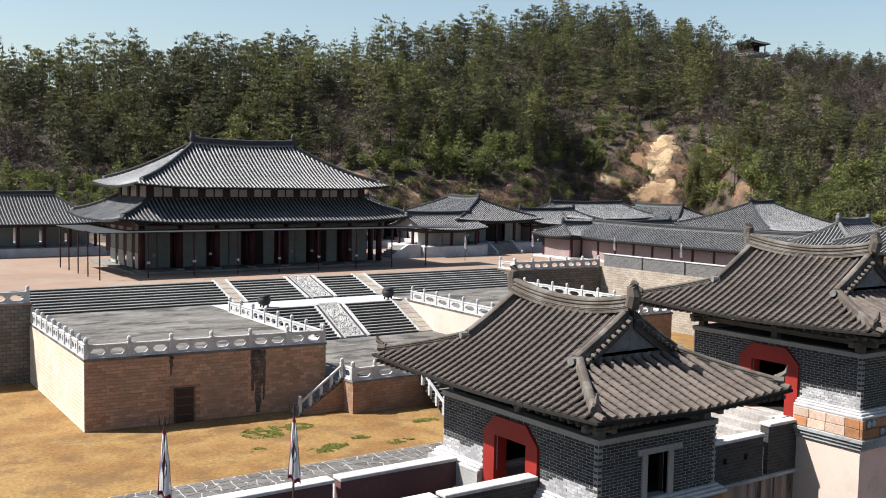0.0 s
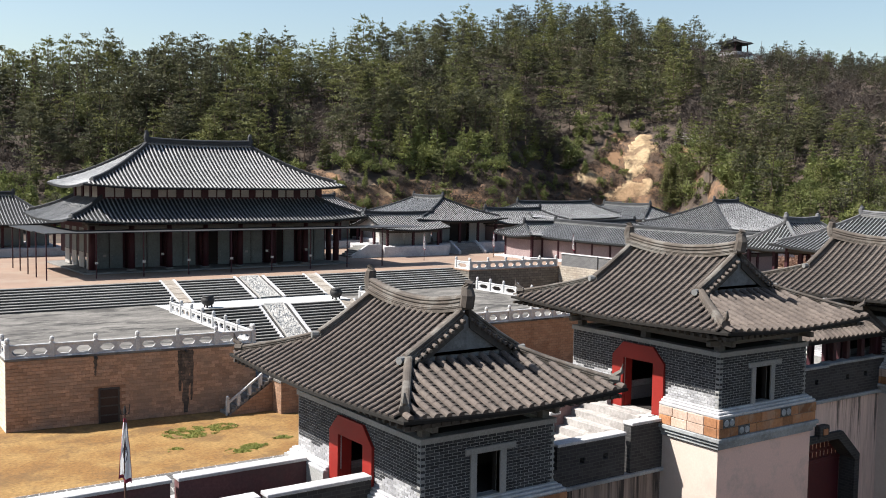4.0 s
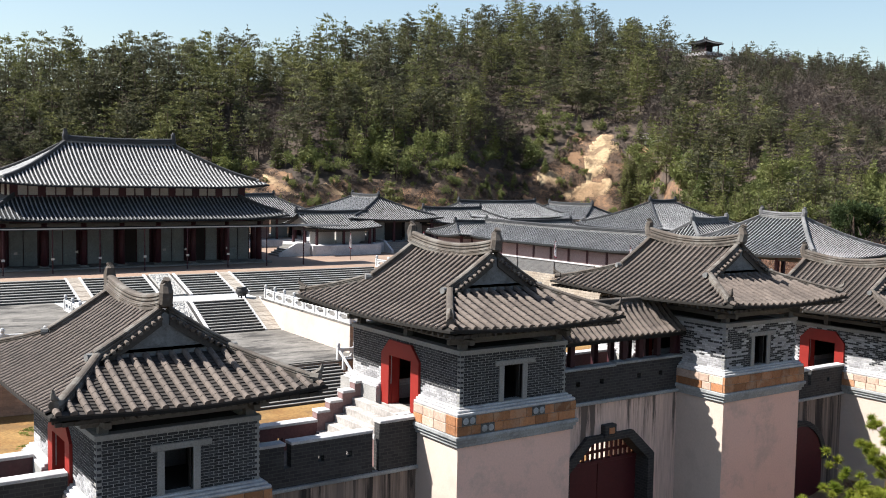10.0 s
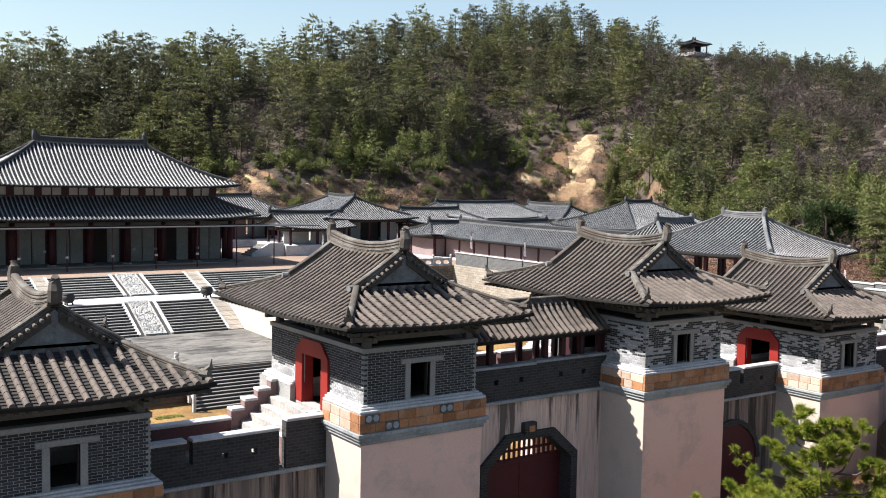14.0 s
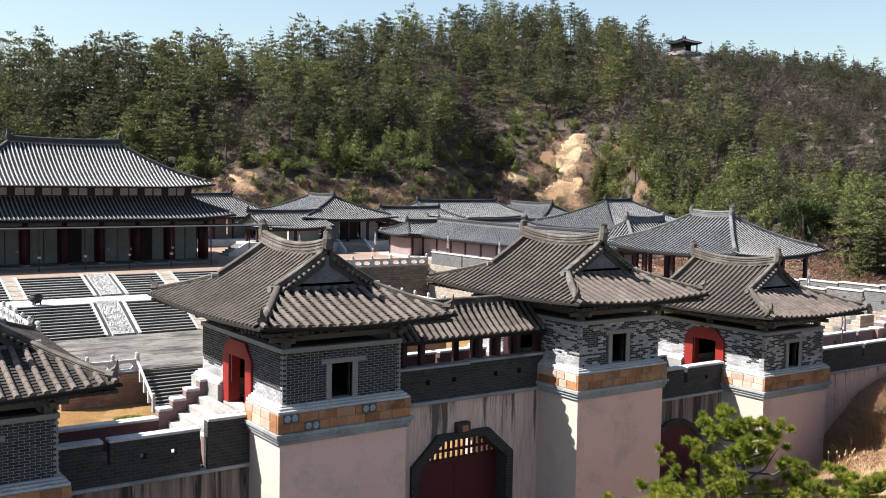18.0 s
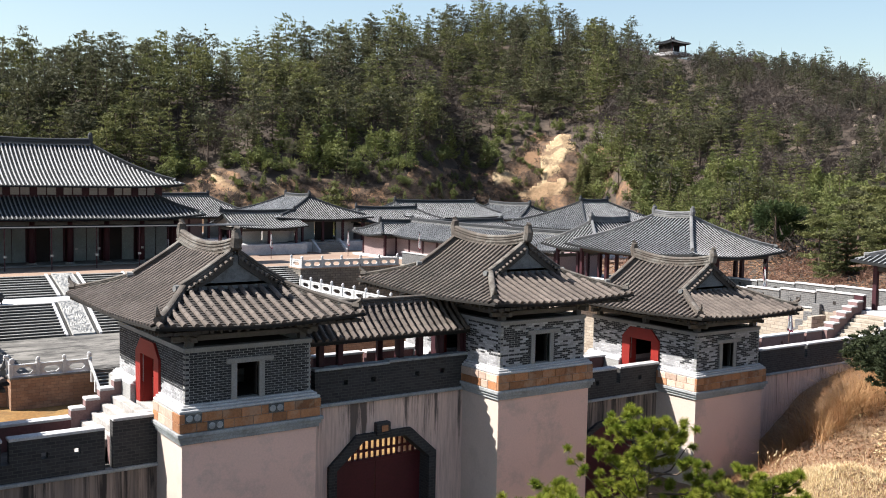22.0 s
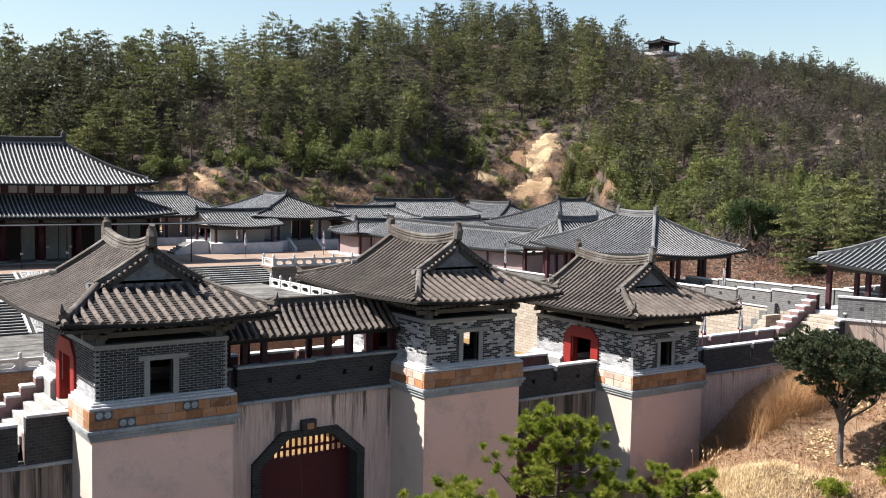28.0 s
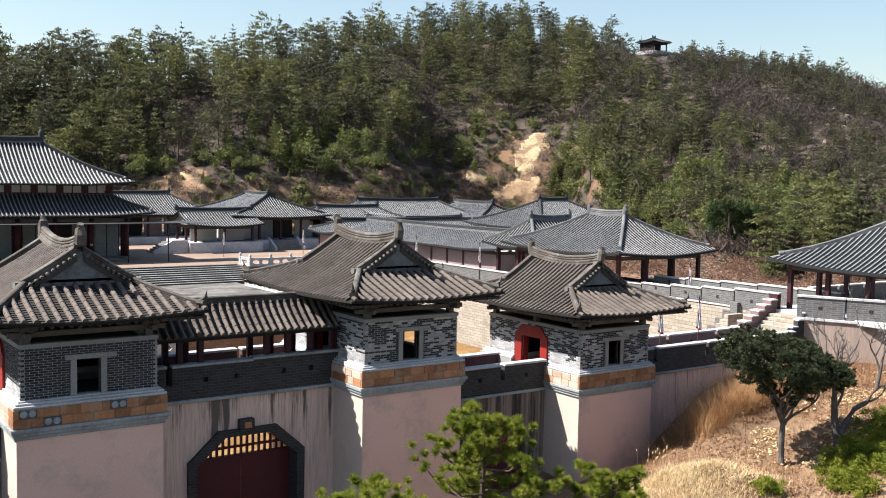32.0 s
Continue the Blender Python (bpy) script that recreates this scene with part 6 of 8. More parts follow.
stair_rail((45.3, 49.5), (45.3, 52.8), 0.0, Z1, 4, "white stone rail of the front stairs")
st = thing("side_stair", "side stair of cream stone steps up to the middle court", "stairs", kind="structure", at=(28.95, 53.9, 0))
for i in range(11):
    part("step", Shape().box(i * 0.273, 0, -0.2, 3.0, 1.2, (i + 1) * Z1 / 11, 0.01), M["tread"], st)
part("stair_flank", Shape().prism([(0.1, -0.2), (3.02, -0.2), (3.02, Z1 - 0.2), (0.1, 0.02)], "y", -0.05, -0.01), M["terrace_brick"], st, "brick flank under the steps")
# door in the terrace wall
td = thing("terrace_door", "dark timber door in the brick terrace wall", "door", kind="structure", at=(21.75, 56.02, 0), rz=-5.5)
part("door_frame", Shape().box(0, -0.05, 0, 1.22, 0.1, 2.12, 0.01), M["timber"], td)
part("leaf", Shape().box(0.1, -0.09, 0.03, 1.12, -0.04, 2.02, 0.01), M["door_brown"], td, "dark brown plank leaf")
for z in (0.45, 1.0, 1.5):
    part("rail", Shape().box(0.12, -0.11, z, 1.1, -0.08, z + 0.08), M["timber"], td)
for x in (21.6, 26.9):
    o = thing("rain_spout", "small dark stone rain spout under the coping", "spout", "rain spouts", at=(x, 56.5 - (x - 16.75) * 0.096, 4.0))
    part("spout", Shape().tube([(0, 0.1, 0), (0, -0.25, -0.03)], [0.1, 0.09], 8), M["iron"], o)
for x, y, z in ((34.9, 72.3, Z2), (46.5, 72.3, Z2)):
    o = thing("bronze_urn", "dark round bronze cauldron on three feet", "urn", "bronze urns", at=(x, y, z))
    part("bowl", Shape().lathe(0, 0, [(0.2, 0.15), (0.45, 0.3), (0.55, 0.55), (0.5, 0.75), (0.42, 0.82), (0.5, 0.9)], 14), M["iron"], o, smooth=True)
    for k in range(3):
        w = 2.1 * k
        part("foot", Shape().tube([(0.35 * math.cos(w), 0.35 * math.sin(w), 0.0), (0.3 * math.cos(w), 0.3 * math.sin(w), 0.35)], [0.06, 0.08], 6), M["iron"], o)
# water stain on the terrace wall below the spout
rw = random.Random(4)
for x, zl, wd in ((26.9, 0.15, 0.34), (26.55, 1.5, 0.16), (27.25, 0.9, 0.14), (21.6, 2.9, 0.12)):
    y = 56.5 - (x - 16.75) * 0.0959 - 0.031
    s, n = Shape(), 15
    edge = [(zl + (4.05 - zl) * i / n, wd * (0.45 + 0.55 * i / n) * rw.uniform(0.65, 1.25), wd * (0.45 + 0.55 * i / n) * rw.uniform(0.65, 1.25)) for i in range(n + 1)]
    for (z0, a0, b0), (z1, a1, b1) in zip(edge, edge[1:]):
        s.add([(x - a0, y + a0 * 0.0959, z0), (x + b0, y - b0 * 0.0959, z0), (x + b1, y - b1 * 0.0959, z1), (x - a1, y + a1 * 0.0959, z1)], [(0, 1, 2, 3)])
    solid("water_stain", s, M["wet_brick"], "dark water stain down the brick terrace wall", "stain", "water stains", "structure")
# stone path inside the wall: flat irregular flags
pth = thing("stone_path", "crazy-paved grey stone path along the inside of the wall", "path", kind="structure")
part("path_bed", Shape().box(-20, 37.5, -0.05, 34, 44.4, 0.012), M["path_bed"], pth)
rs = random.Random(5)
NXS, NYS = 50, 6
grid = {(i, j): (3.0 + i * 0.61 + rs.uniform(-0.2, 0.2), 41.0 + j * 0.56 + (rs.uniform(-0.18, 0.18) if 0 < j < NYS else 0)) for i in range(NXS + 1) for j in range(NYS + 1)}
for i in range(NXS):
    for j in range(NYS):
        q = [grid[i, j], grid[i + 1, j], grid[i + 1, j + 1], grid[i, j + 1]]
        cx_, cy_ = sum(a for a, _ in q) / 4, sum(b for _, b in q) / 4
        if rs.random() < 0.45:
            k = rs.randrange(4)
            a_, b_ = q[k], q[(k + 1) % 4]
            q[k:k + 1] = [(a_[0] * 0.75 + q[k - 1][0] * 0.25, a_[1] * 0.75 + q[k - 1][1] * 0.25), (a_[0] * 0.75 + b_[0] * 0.25, a_[1] * 0.75 + b_[1] * 0.25)]
        part("flagstone", Shape().prism([(cx_ + (a - cx_) * 0.9, cy_ + (b - cy_) * 0.88) for a, b in q], "z", 0.0, 0.03), M["crazy"], pth)


# ---- flags ----
def flag(x, y, z, h, label, turn=0.0):
    """A white war flag with crimson edge hanging slack from a slim pole."""
    o = thing("flag", label, "flag", "flags", at=(x, y, z), rz=turn)
    part("pole", Shape().tube([(0, 0, 0), (0, 0, h)], [0.035, 0.025], 6), M["pole"], o)
    part("pole_tip", Shape().lathe(0, 0, [(0.03, h), (0.05, h + 0.05), (0.01, h + 0.22)], 6), M["iron"], o)
    for k in (-0.13, 0.13):
        part("prong", Shape().tube([(0, 0, h - 0.02), (k * 0.8, 0, h + 0.0), (k, 0, h + 0.26)], [0.016, 0.016, 0.008], 5), M["iron"], o)
    n, m = 8, 12
    top, H = h - 0.1, min(1.6, h * 0.74)

    def cloth(u, v):
        width = 0.07 + 0.27 * v ** 0.8
        return (u - 0.42) * width, -0.04 + 0.06 * math.sin(u * 11 + v * 4 + turn) * (0.3 + v) + 0.02 * math.sin(v * 17), top - v * H - 0.16 * u * v + 0.03 * math.sin(u * 9) * v

    for nm, u0, u1, v0, v1, material in (("cloth", 0.07, 0.93, 0.07, 0.94, M["flag"]), ("crimson_edge", 0.0, 0.07, 0.07, 0.94, M["flag_trim"]), ("crimson_edge", 0.93, 1.0, 0.3, 0.94, M["flag_trim"]), ("blue_edge", 0.93, 1.0, 0.07, 0.3, M["flag_blue"]), ("crimson_top", 0.0, 1.0, 0.0, 0.07, M["flag_trim"]), ("crimson_hem", 0.0, 1.0, 0.94, 1.0, M["flag_trim"])):
        s = Shape()
        vs = [cloth(u0 + (u1 - u0) * i / n, v0 + (v1 - v0) * j / m) for j in range(m + 1) for i in range(n + 1)]
        s.add(vs, [(j * (n + 1) + i, j * (n + 1) + i + 1, (j + 1) * (n + 1) + i + 1, (j + 1) * (n + 1) + i) for j in range(m) for i in range(n)])
        part(nm, s, material, o)
    curl = [cloth(0.5 + 0.24 * math.sin(i * 0.785), 0.55 + 0.13 * math.cos(i * 0.785)) for i in range(9)]
    part("dark_mark", Shape().tube([(x_, y_ - 0.012, z_) for x_, y_, z_ in curl], [0.014] * 9, 5), M["flag_mark"], o, "dark painted mark")
    return o


flag(13.2, 22.65, 6.0, 2.6, "slack white flag with crimson edge on the inner parapet", -30)
flag(9.75, 22.65, 6.0, 2.75, "slack white flag with crimson edge beside the inner parapet", -30)
for x, y, z, hh in ((65.1, 22.6, 5.9, 2.4), (68.3, 22.6, 5.9, 2.4), (77.9, 31.7, Z3, 3.6), (79.5, 78.5, Z3, 3.2), (84, 75.5, Z3, 3.2), (66.2, 88.2, Z3, 3.0), (76.2, 88.6, Z3, 3.0), (81.5, 87.5, Z3, 3.2), (78.5, 68, Z3, 3.2), (79.0, 58, Z3, 3.2)):
    flag(x, y, z, hh, "slack white flag with crimson edge on a slim pole", -42)
sv = thing("north_steps", "short stone steps up to the small hall", "stairs", kind="structure", at=(75.6, 94.3, Z3))
for i in range(6):
    part("step", Shape().box(0, 0 + i * 0.3, 0, 3.4, 2.4, (i + 1) * 0.2, 0.01), M["tread"], sv)
for x in (-0.35, 3.45):
    part("cheek", Shape().prism([(-0.2, 0), (-0.2, 0.35), (1.8, 1.5), (2.4, 1.5), (2.4, 0)], "x", x, x + 0.3), M["granite"], sv)
sv = thing("porch_steps", "short stone steps beside the porch plinth", "stairs", kind="structure", at=(60.6, 94.5, Z3))
for i in range(6):
    part("step", Shape().box(i * 0.35, 0, 0, 3.75, 3.0, (i + 1) * 0.2, 0.01), M["tread"], sv)
part("cheek", Shape().prism([(-0.2, 0), (-0.2, 0.3), (2.0, 1.5), (3.75, 1.5), (3.75, 0)], "y", -0.3, 0.0), M["granite"], sv)

# green patches in the dry court grass
M["fresh"] = leafy("fresh_grass", (0.12, 0.155, 0.03), (0.20, 0.21, 0.045), (0.30, 0.25, 0.09), scale=1.0)
rgp = random.Random(77)
V, F = [], []
for cx_, cy_, rx_, ry_, n_ in ((25.7, 51.3, 1.7, 1.3, 2600), (27.6, 51.6, 1.0, 0.8, 900), (26.7, 46.4, 1.0, 0.6, 900), (27.6, 46.8, 0.8, 0.5, 600), (31.2, 45.8, 0.9, 0.4, 500), (29.7, 47.6, 0.6, 0.4, 400), (35.0, 49.0, 0.9, 0.5, 600), (23.6, 48.3, 0.5, 0.4, 250)):
    for _ in range(n_):
        a, q = rgp.uniform(0, 6.283), rgp.random() ** 0.7
        x, y = cx_ + math.cos(a) * rx_ * q, cy_ + math.sin(a) * ry_ * q
        if noise.noise((x * 1.6, y * 1.6, 3)) < -0.12:
            continue
        k, w, h = len(V), rgp.uniform(0, 6.283), rgp.uniform(0.03, 0.07)
        V += [(x - math.cos(w) * 0.05, y - math.sin(w) * 0.05, 0.0), (x + math.cos(w) * 0.05, y + math.sin(w) * 0.05, 0.0), (x + rgp.uniform(-0.14, 0.14), y + rgp.uniform(-0.14, 0.14), h)]
        F.append((k, k + 1, k + 2))
tagged(new("green_grass", arrays("green_grass", np.array(V), np.array(F), M["fresh"])), "patches of fresh green grass in the dry court", "grass", kind="stuff")

# ---- forest on the hill ----
def leaves(centres, aims, sizes, g, loose):
    """A spray of needles at each centre: two crossed slivers along its aim, face up and tilted at random by loose."""
    n = len(centres)
    d = aims + g.normal(size=(n, 3)) * 0.6
    d /= np.linalg.norm(d, axis=1)[:, None] + 1e-6
    e = np.cross(d, np.array([0, 0, 1.0]) + g.normal(size=(n, 3)) * loose)
    e /= np.linalg.norm(e, axis=1)[:, None] + 1e-6
    s = np.asarray(sizes)[:, None]
    V = np.stack([centres - d * s * 0.45 - e * s * 0.2, centres + d * s * 0.75, centres - d * s * 0.3 + e * s * 0.26], 1).reshape(-1, 3)
    return V.astype(np.float32), np.arange(3 * n, dtype=np.int32).reshape(-1, 3)


def tuft_tree(rnd, height, crown0, spread, n, size, kind):
    """One tree crown: level sprays on open boughs, whorls of a young pine, or a rounded bush."""
    g = np.random.default_rng(rnd.randrange(10 ** 6))
    C, A, S = [], [], []

    def bough(z, w, r, k, rise, wide):
        q = g.uniform(0.12, 1, k) ** 0.8
        S.append(np.where(g.uniform(0, 1, k) < 0.3, 1.7, 0.85) * (1.25 - 0.5 * q))
        v = g.normal(size=k) * wide * (0.5 + 0.5 * q)
        x, y = math.cos(w) * q * r - math.sin(w) * v, math.sin(w) * q * r + math.cos(w) * v
        C.append(np.stack([x, y, z + rise * q * r + 0.1 * g.normal(size=k) - 0.12 * np.abs(v)], 1))
        A.append(np.tile((math.cos(w), math.sin(w), 0.35), (k, 1)))

    if kind == "flat":
        tiers = rnd.randrange(7, 10)
        for i in range(tiers):
            t = i / (tiers - 1)
            for j in range(rnd.randrange(3, 6)):
                r = spread * (0.72 + 0.55 * t - 1.05 * t ** 3) * rnd.uniform(0.5, 1.15) + 0.3
                bough(crown0 + (height - crown0) * (t + rnd.uniform(-0.04, 0.04)), rnd.uniform(0, 6.283), r, int(n * r / (tiers * 4 * spread * 0.7)), rnd.uniform(-0.05, 0.3), 0.3 * r + 0.15)
        bough(height - 0.3, 0, 0.5, 16, 0.6, 0.4)
    elif kind == "cone":
        tiers = 11
        for i in range(tiers):
            t = i / tiers
            for j in range(5):
                r = (spread * (1 - t) ** 0.85 + 0.15) * rnd.uniform(0.65, 1.1)
                bough(crown0 + (height - crown0) * t, i * 0.7 + j * 1.257 + rnd.uniform(-0.25, 0.25), r, max(int(n * (1 - t) / (tiers * 2.5)), 3), rnd.uniform(0.1, 0.35), 0.16 * r + 0.06)
        C.append(np.stack([g.normal(size=10) * 0.07, g.normal(size=10) * 0.07, g.uniform(height - 0.8, height + 0.4, 10)], 1))
        A.append(np.tile((0, 0, 1.0), (10, 1)))
        S.append(np.full(10, 0.8))
    else:
        pads = 16
        for i in range(pads):
            b = np.array([rnd.gauss(0, 1), rnd.gauss(0, 1), rnd.gauss(0.25, 0.8)])
            b *= rnd.uniform(0.45, 0.8) / (np.linalg.norm(b) + 1e-6)
            k = int(n / pads)
            d = g.normal(size=(k, 3))
            d *= (g.uniform(0, 1, k) ** 0.4 / np.linalg.norm(d, axis=1))[:, None] * rnd.uniform(0.2, 0.4)
            c = (b + d) * (spread, spread, (height - crown0) / 2) + (0, 0, (height + crown0) / 2)
            c[:, 2] = np.maximum(c[:, 2], 0.05)
            C.append(c)
            A.append(d / (np.linalg.norm(d, axis=1)[:, None] + 1e-6) + (0, 0, 0.6))
            S.append(np.ones(k))
    C = np.concatenate(C)
    return leaves(C, np.concatenate(A), size * np.concatenate(S) * g.uniform(0.7, 1.3, len(C)), g, 0.75)


def trunk_arrays(rnd, height, r, lean=0.05, top=0.85):
    a, b = rnd.gauss(0, lean), rnd.gauss(0, lean)
    V, F = [], []
    for i in range(4):
        t = i / 3 * top
        for k in range(4):
            w = math.pi / 2 * k
            V.append((a * height * t * t + math.cos(w) * r * (1 - 0.8 * t), b * height * t * t + math.sin(w) * r * (1 - 0.8 * t), height * t - 0.5 * (i == 0)))
    for i in range(3):
        for k in range(4):
            p, q, s, u = i * 4 + k, i * 4 + (k + 1) % 4, (i + 1) * 4 + (k + 1) % 4, (i + 1) * 4 + k
            F += [(p, q, s), (p, s, u)]
    return np.array(V, dtype=np.float32), np.array(F, dtype=np.int32)


def twig_arrays(rnd, height, spread, n):
    """A bare bush: many fine twigs, leaning every way."""
    V, F = [], []
    for i in range(n):
        a, r = rnd.uniform(0, 2 * math.pi), spread * rnd.random() ** 0.5
        c = np.array([math.cos(a) * r, math.sin(a) * r, height * rnd.uniform(0.0, 0.8) * (1.1 - 0.6 * r / spread)])
        d = np.array([rnd.gauss(0, 0.6) + math.cos(a) * 0.5, rnd.gauss(0, 0.6) + math.sin(a) * 0.5, abs(rnd.gauss(0.5, 0.5))])
        d /= np.linalg.norm(d)
        s = np.cross(d, [rnd.gauss(0, 1), rnd.gauss(0, 1), rnd.gauss(0, 1)])
        s *= rnd.uniform(0.05, 0.09) / (np.linalg.norm(s) + 1e-6)
        k = len(V)
        V.extend([c - s, c + s, c + d * rnd.uniform(0.5, 1.1)])
        F.append((k, k + 1, k + 2))
    return np.array(V, dtype=np.float32), np.array(F, dtype=np.int32)


def scatter(name, variants, spots, material, label, category):
    vs, fs, k = [], [], 0
    for x, y, z, s, w, i in spots:
        V, F = variants[i % len(variants)]
        c, q = math.cos(w), math.sin(w)
        R = np.array([[c, q, 0], [-q, c, 0], [0, 0, 1]], dtype=np.float32) * s
        vs.append(V @ R + np.array([x, y, z], dtype=np.float32))
        fs.append(F + k)
        k += len(V)
    me = arrays(name, np.concatenate(vs), np.concatenate(fs), material)
    return tagged(new(name, me), label, category, kind="stuff")


rnd = random.Random(7)
KINDS = ("flat", "cone", "flat", "flat", "flat", "flat", "cone", "flat", "cone", "flat", "flat", "cone")
pines = [tuft_tree(rnd, rnd.uniform(8.0, 10.8), rnd.uniform(2.4, 5.0) if k == "flat" else rnd.uniform(0.8, 2.0), rnd.uniform(2.4, 3.3) if k == "flat" else rnd.uniform(2.0, 2.8), 800, 0.38, k) for k in KINDS]
dwarfs = [tuft_tree(rnd, rnd.uniform(5.5, 7.5), rnd.uniform(1.0, 2.0), rnd.uniform(2.2, 3.0), 560, 0.38, "flat") for _ in range(6)]
pine_trunks = [trunk_arrays(rnd, 10, 0.14, 0.035) for _ in KINDS]
bushes = [tuft_tree(rnd, rnd.uniform(3.0, 4.5), 0.1, rnd.uniform(1.5, 2.1), 700, 0.32, "bush") for _ in range(5)] + [tuft_tree(rnd, rnd.uniform(4.5, 6), 0.2, rnd.uniform(1.5, 1.9), 700, 0.34, "cone") for _ in range(3)]
browns = [twig_arrays(rnd, rnd.uniform(3, 5), rnd.uniform(1.5, 2.4), 165) for _ in range(4)]
pine_spots, light_spots, dark_spots, bush_spots, brown_spots = [], [], [], [], []


def bare(u, d, f, z):
    """The cut bank and its spill, where little grows."""
    n = 4.5 * noise.noise((u * 0.12, d * 0.07, 9)) + 2.2 * noise.noise((u * 0.35, d * 0.2, 19))
    if not -44 < u + n < 40 or d - f > 34:
        return False
    top = lerp_table([(-46, 11), (-40, 13.5), (-34, 14.6), (-27, 13.8), (-20, 13.0), (-10, 13.2), (0, 14.5), (16, 15), (22, 19), (29, 24.5), (38, 24), (40, 20)], u)
    return z < top + 0.8 * n


def lobe(u, z):
    """Where the bank shows fresh cream earth: an upper scar, a slanting lower one and a cliff beside them."""
    w = 0.35 * noise.noise((u * 0.3, z * 0.3, 71)) + 0.3 * noise.noise((u * 0.9, z * 0.9, 72))
    p, q = (u - 31.8) * 0.5 + (z - 19.3) * 0.866, (z - 19.3) * 0.5 - (u - 31.8) * 0.866
    a = math.hypot(p / 6.0, q / 2.7)
    b = math.hypot((u - 29.6) / 5.6, (z - 12.4 - 0.3 * (u - 29.6)) / 1.9)
    c = math.hypot((u - 21.5) / 3.0, (z - 14.5) / 2.6) + 0.15
    e = math.hypot((u + 28.0 + 1.9 * (z - 12.8)) / 1.9, (z - 12.8) / 2.3) + 0.1
    g = math.hypot((u + 18.5 + 1.7 * (z - 11.6)) / 1.8, (z - 11.6) / 1.9) + 0.3
    k = math.hypot((u - 34.6) / 3.4, (z - 22.0) / 2.4)
    return min(a, b, c, e, g, k) + w < 0.95


def on_slope(u, z):
    """The place on the hill at that bearing where the ground reaches the height."""
    f = lerp_table(FOOT, u)
    for i in range(400):
        d = f + i * 0.25
        x, y = ORIGIN[0] + u * VIEW[1] + d * VIEW[0], ORIGIN[1] - u * VIEW[0] + d * VIEW[1]
        h = hill(x, y)
        if h is not None and h >= z:
            break
    return Vector((x, y, z))


# bare earth of the cut bank, finer than the hill under it
for nm, u0, u1, material, label in (("cut_bank", -44, 46, M["earth"], "fresh cream earth scars in the cut bank"), ("brown_bank", -50, 46, M["earth_brown"], "bare brown earth bank at the foot of the hill")):
    us, ds = spaced((u0, u1, 0.5)), spaced((-4, 0, 2), (0, 34, 0.5))
    bv = []
    for dd in ds:
        for uu in us:
            f_ = lerp_table(FOOT, uu)
            d_ = f_ + dd
            x, y = ORIGIN[0] + uu * VIEW[1] + d_ * VIEW[0], ORIGIN[1] - uu * VIEW[0] + d_ * VIEW[1]
            z = hill(x, y)
            z = 5.4 if z is None else z
            gully = 1.0 - abs(noise.noise((uu * 0.3 + 0.4 * noise.noise((uu * 0.2, dd * 0.2, 3)), dd * 0.1, 40))) * 2.6
            rough = 0.6 * noise.noise((uu * 0.8, dd * 0.6, 41)) + 0.4 * noise.noise((uu * 1.9, dd * 1.7, 42))
            up = 0.4 + 0.25 * gully + rough * 0.35
            if nm == "cut_bank":
                up = up + 0.1 + 0.22 * noise.noise((uu * 2.3, z * 2.3, 43)) if lobe(uu, z) else -1.05
            elif not bare(uu, d_, f_, z):
                up = -0.9
            bv.append((x, y, z + up))
    bi = np.arange(len(bv)).reshape(len(ds), len(us))
    me = arrays(nm, np.array(bv), np.stack([bi[:-1, :-1], bi[:-1, 1:], bi[1:, 1:], bi[1:, :-1]], -1).reshape(-1, 4), material)
    me.shade_smooth()
    tagged(new(nm, me), label, "earth bank", kind="structure")

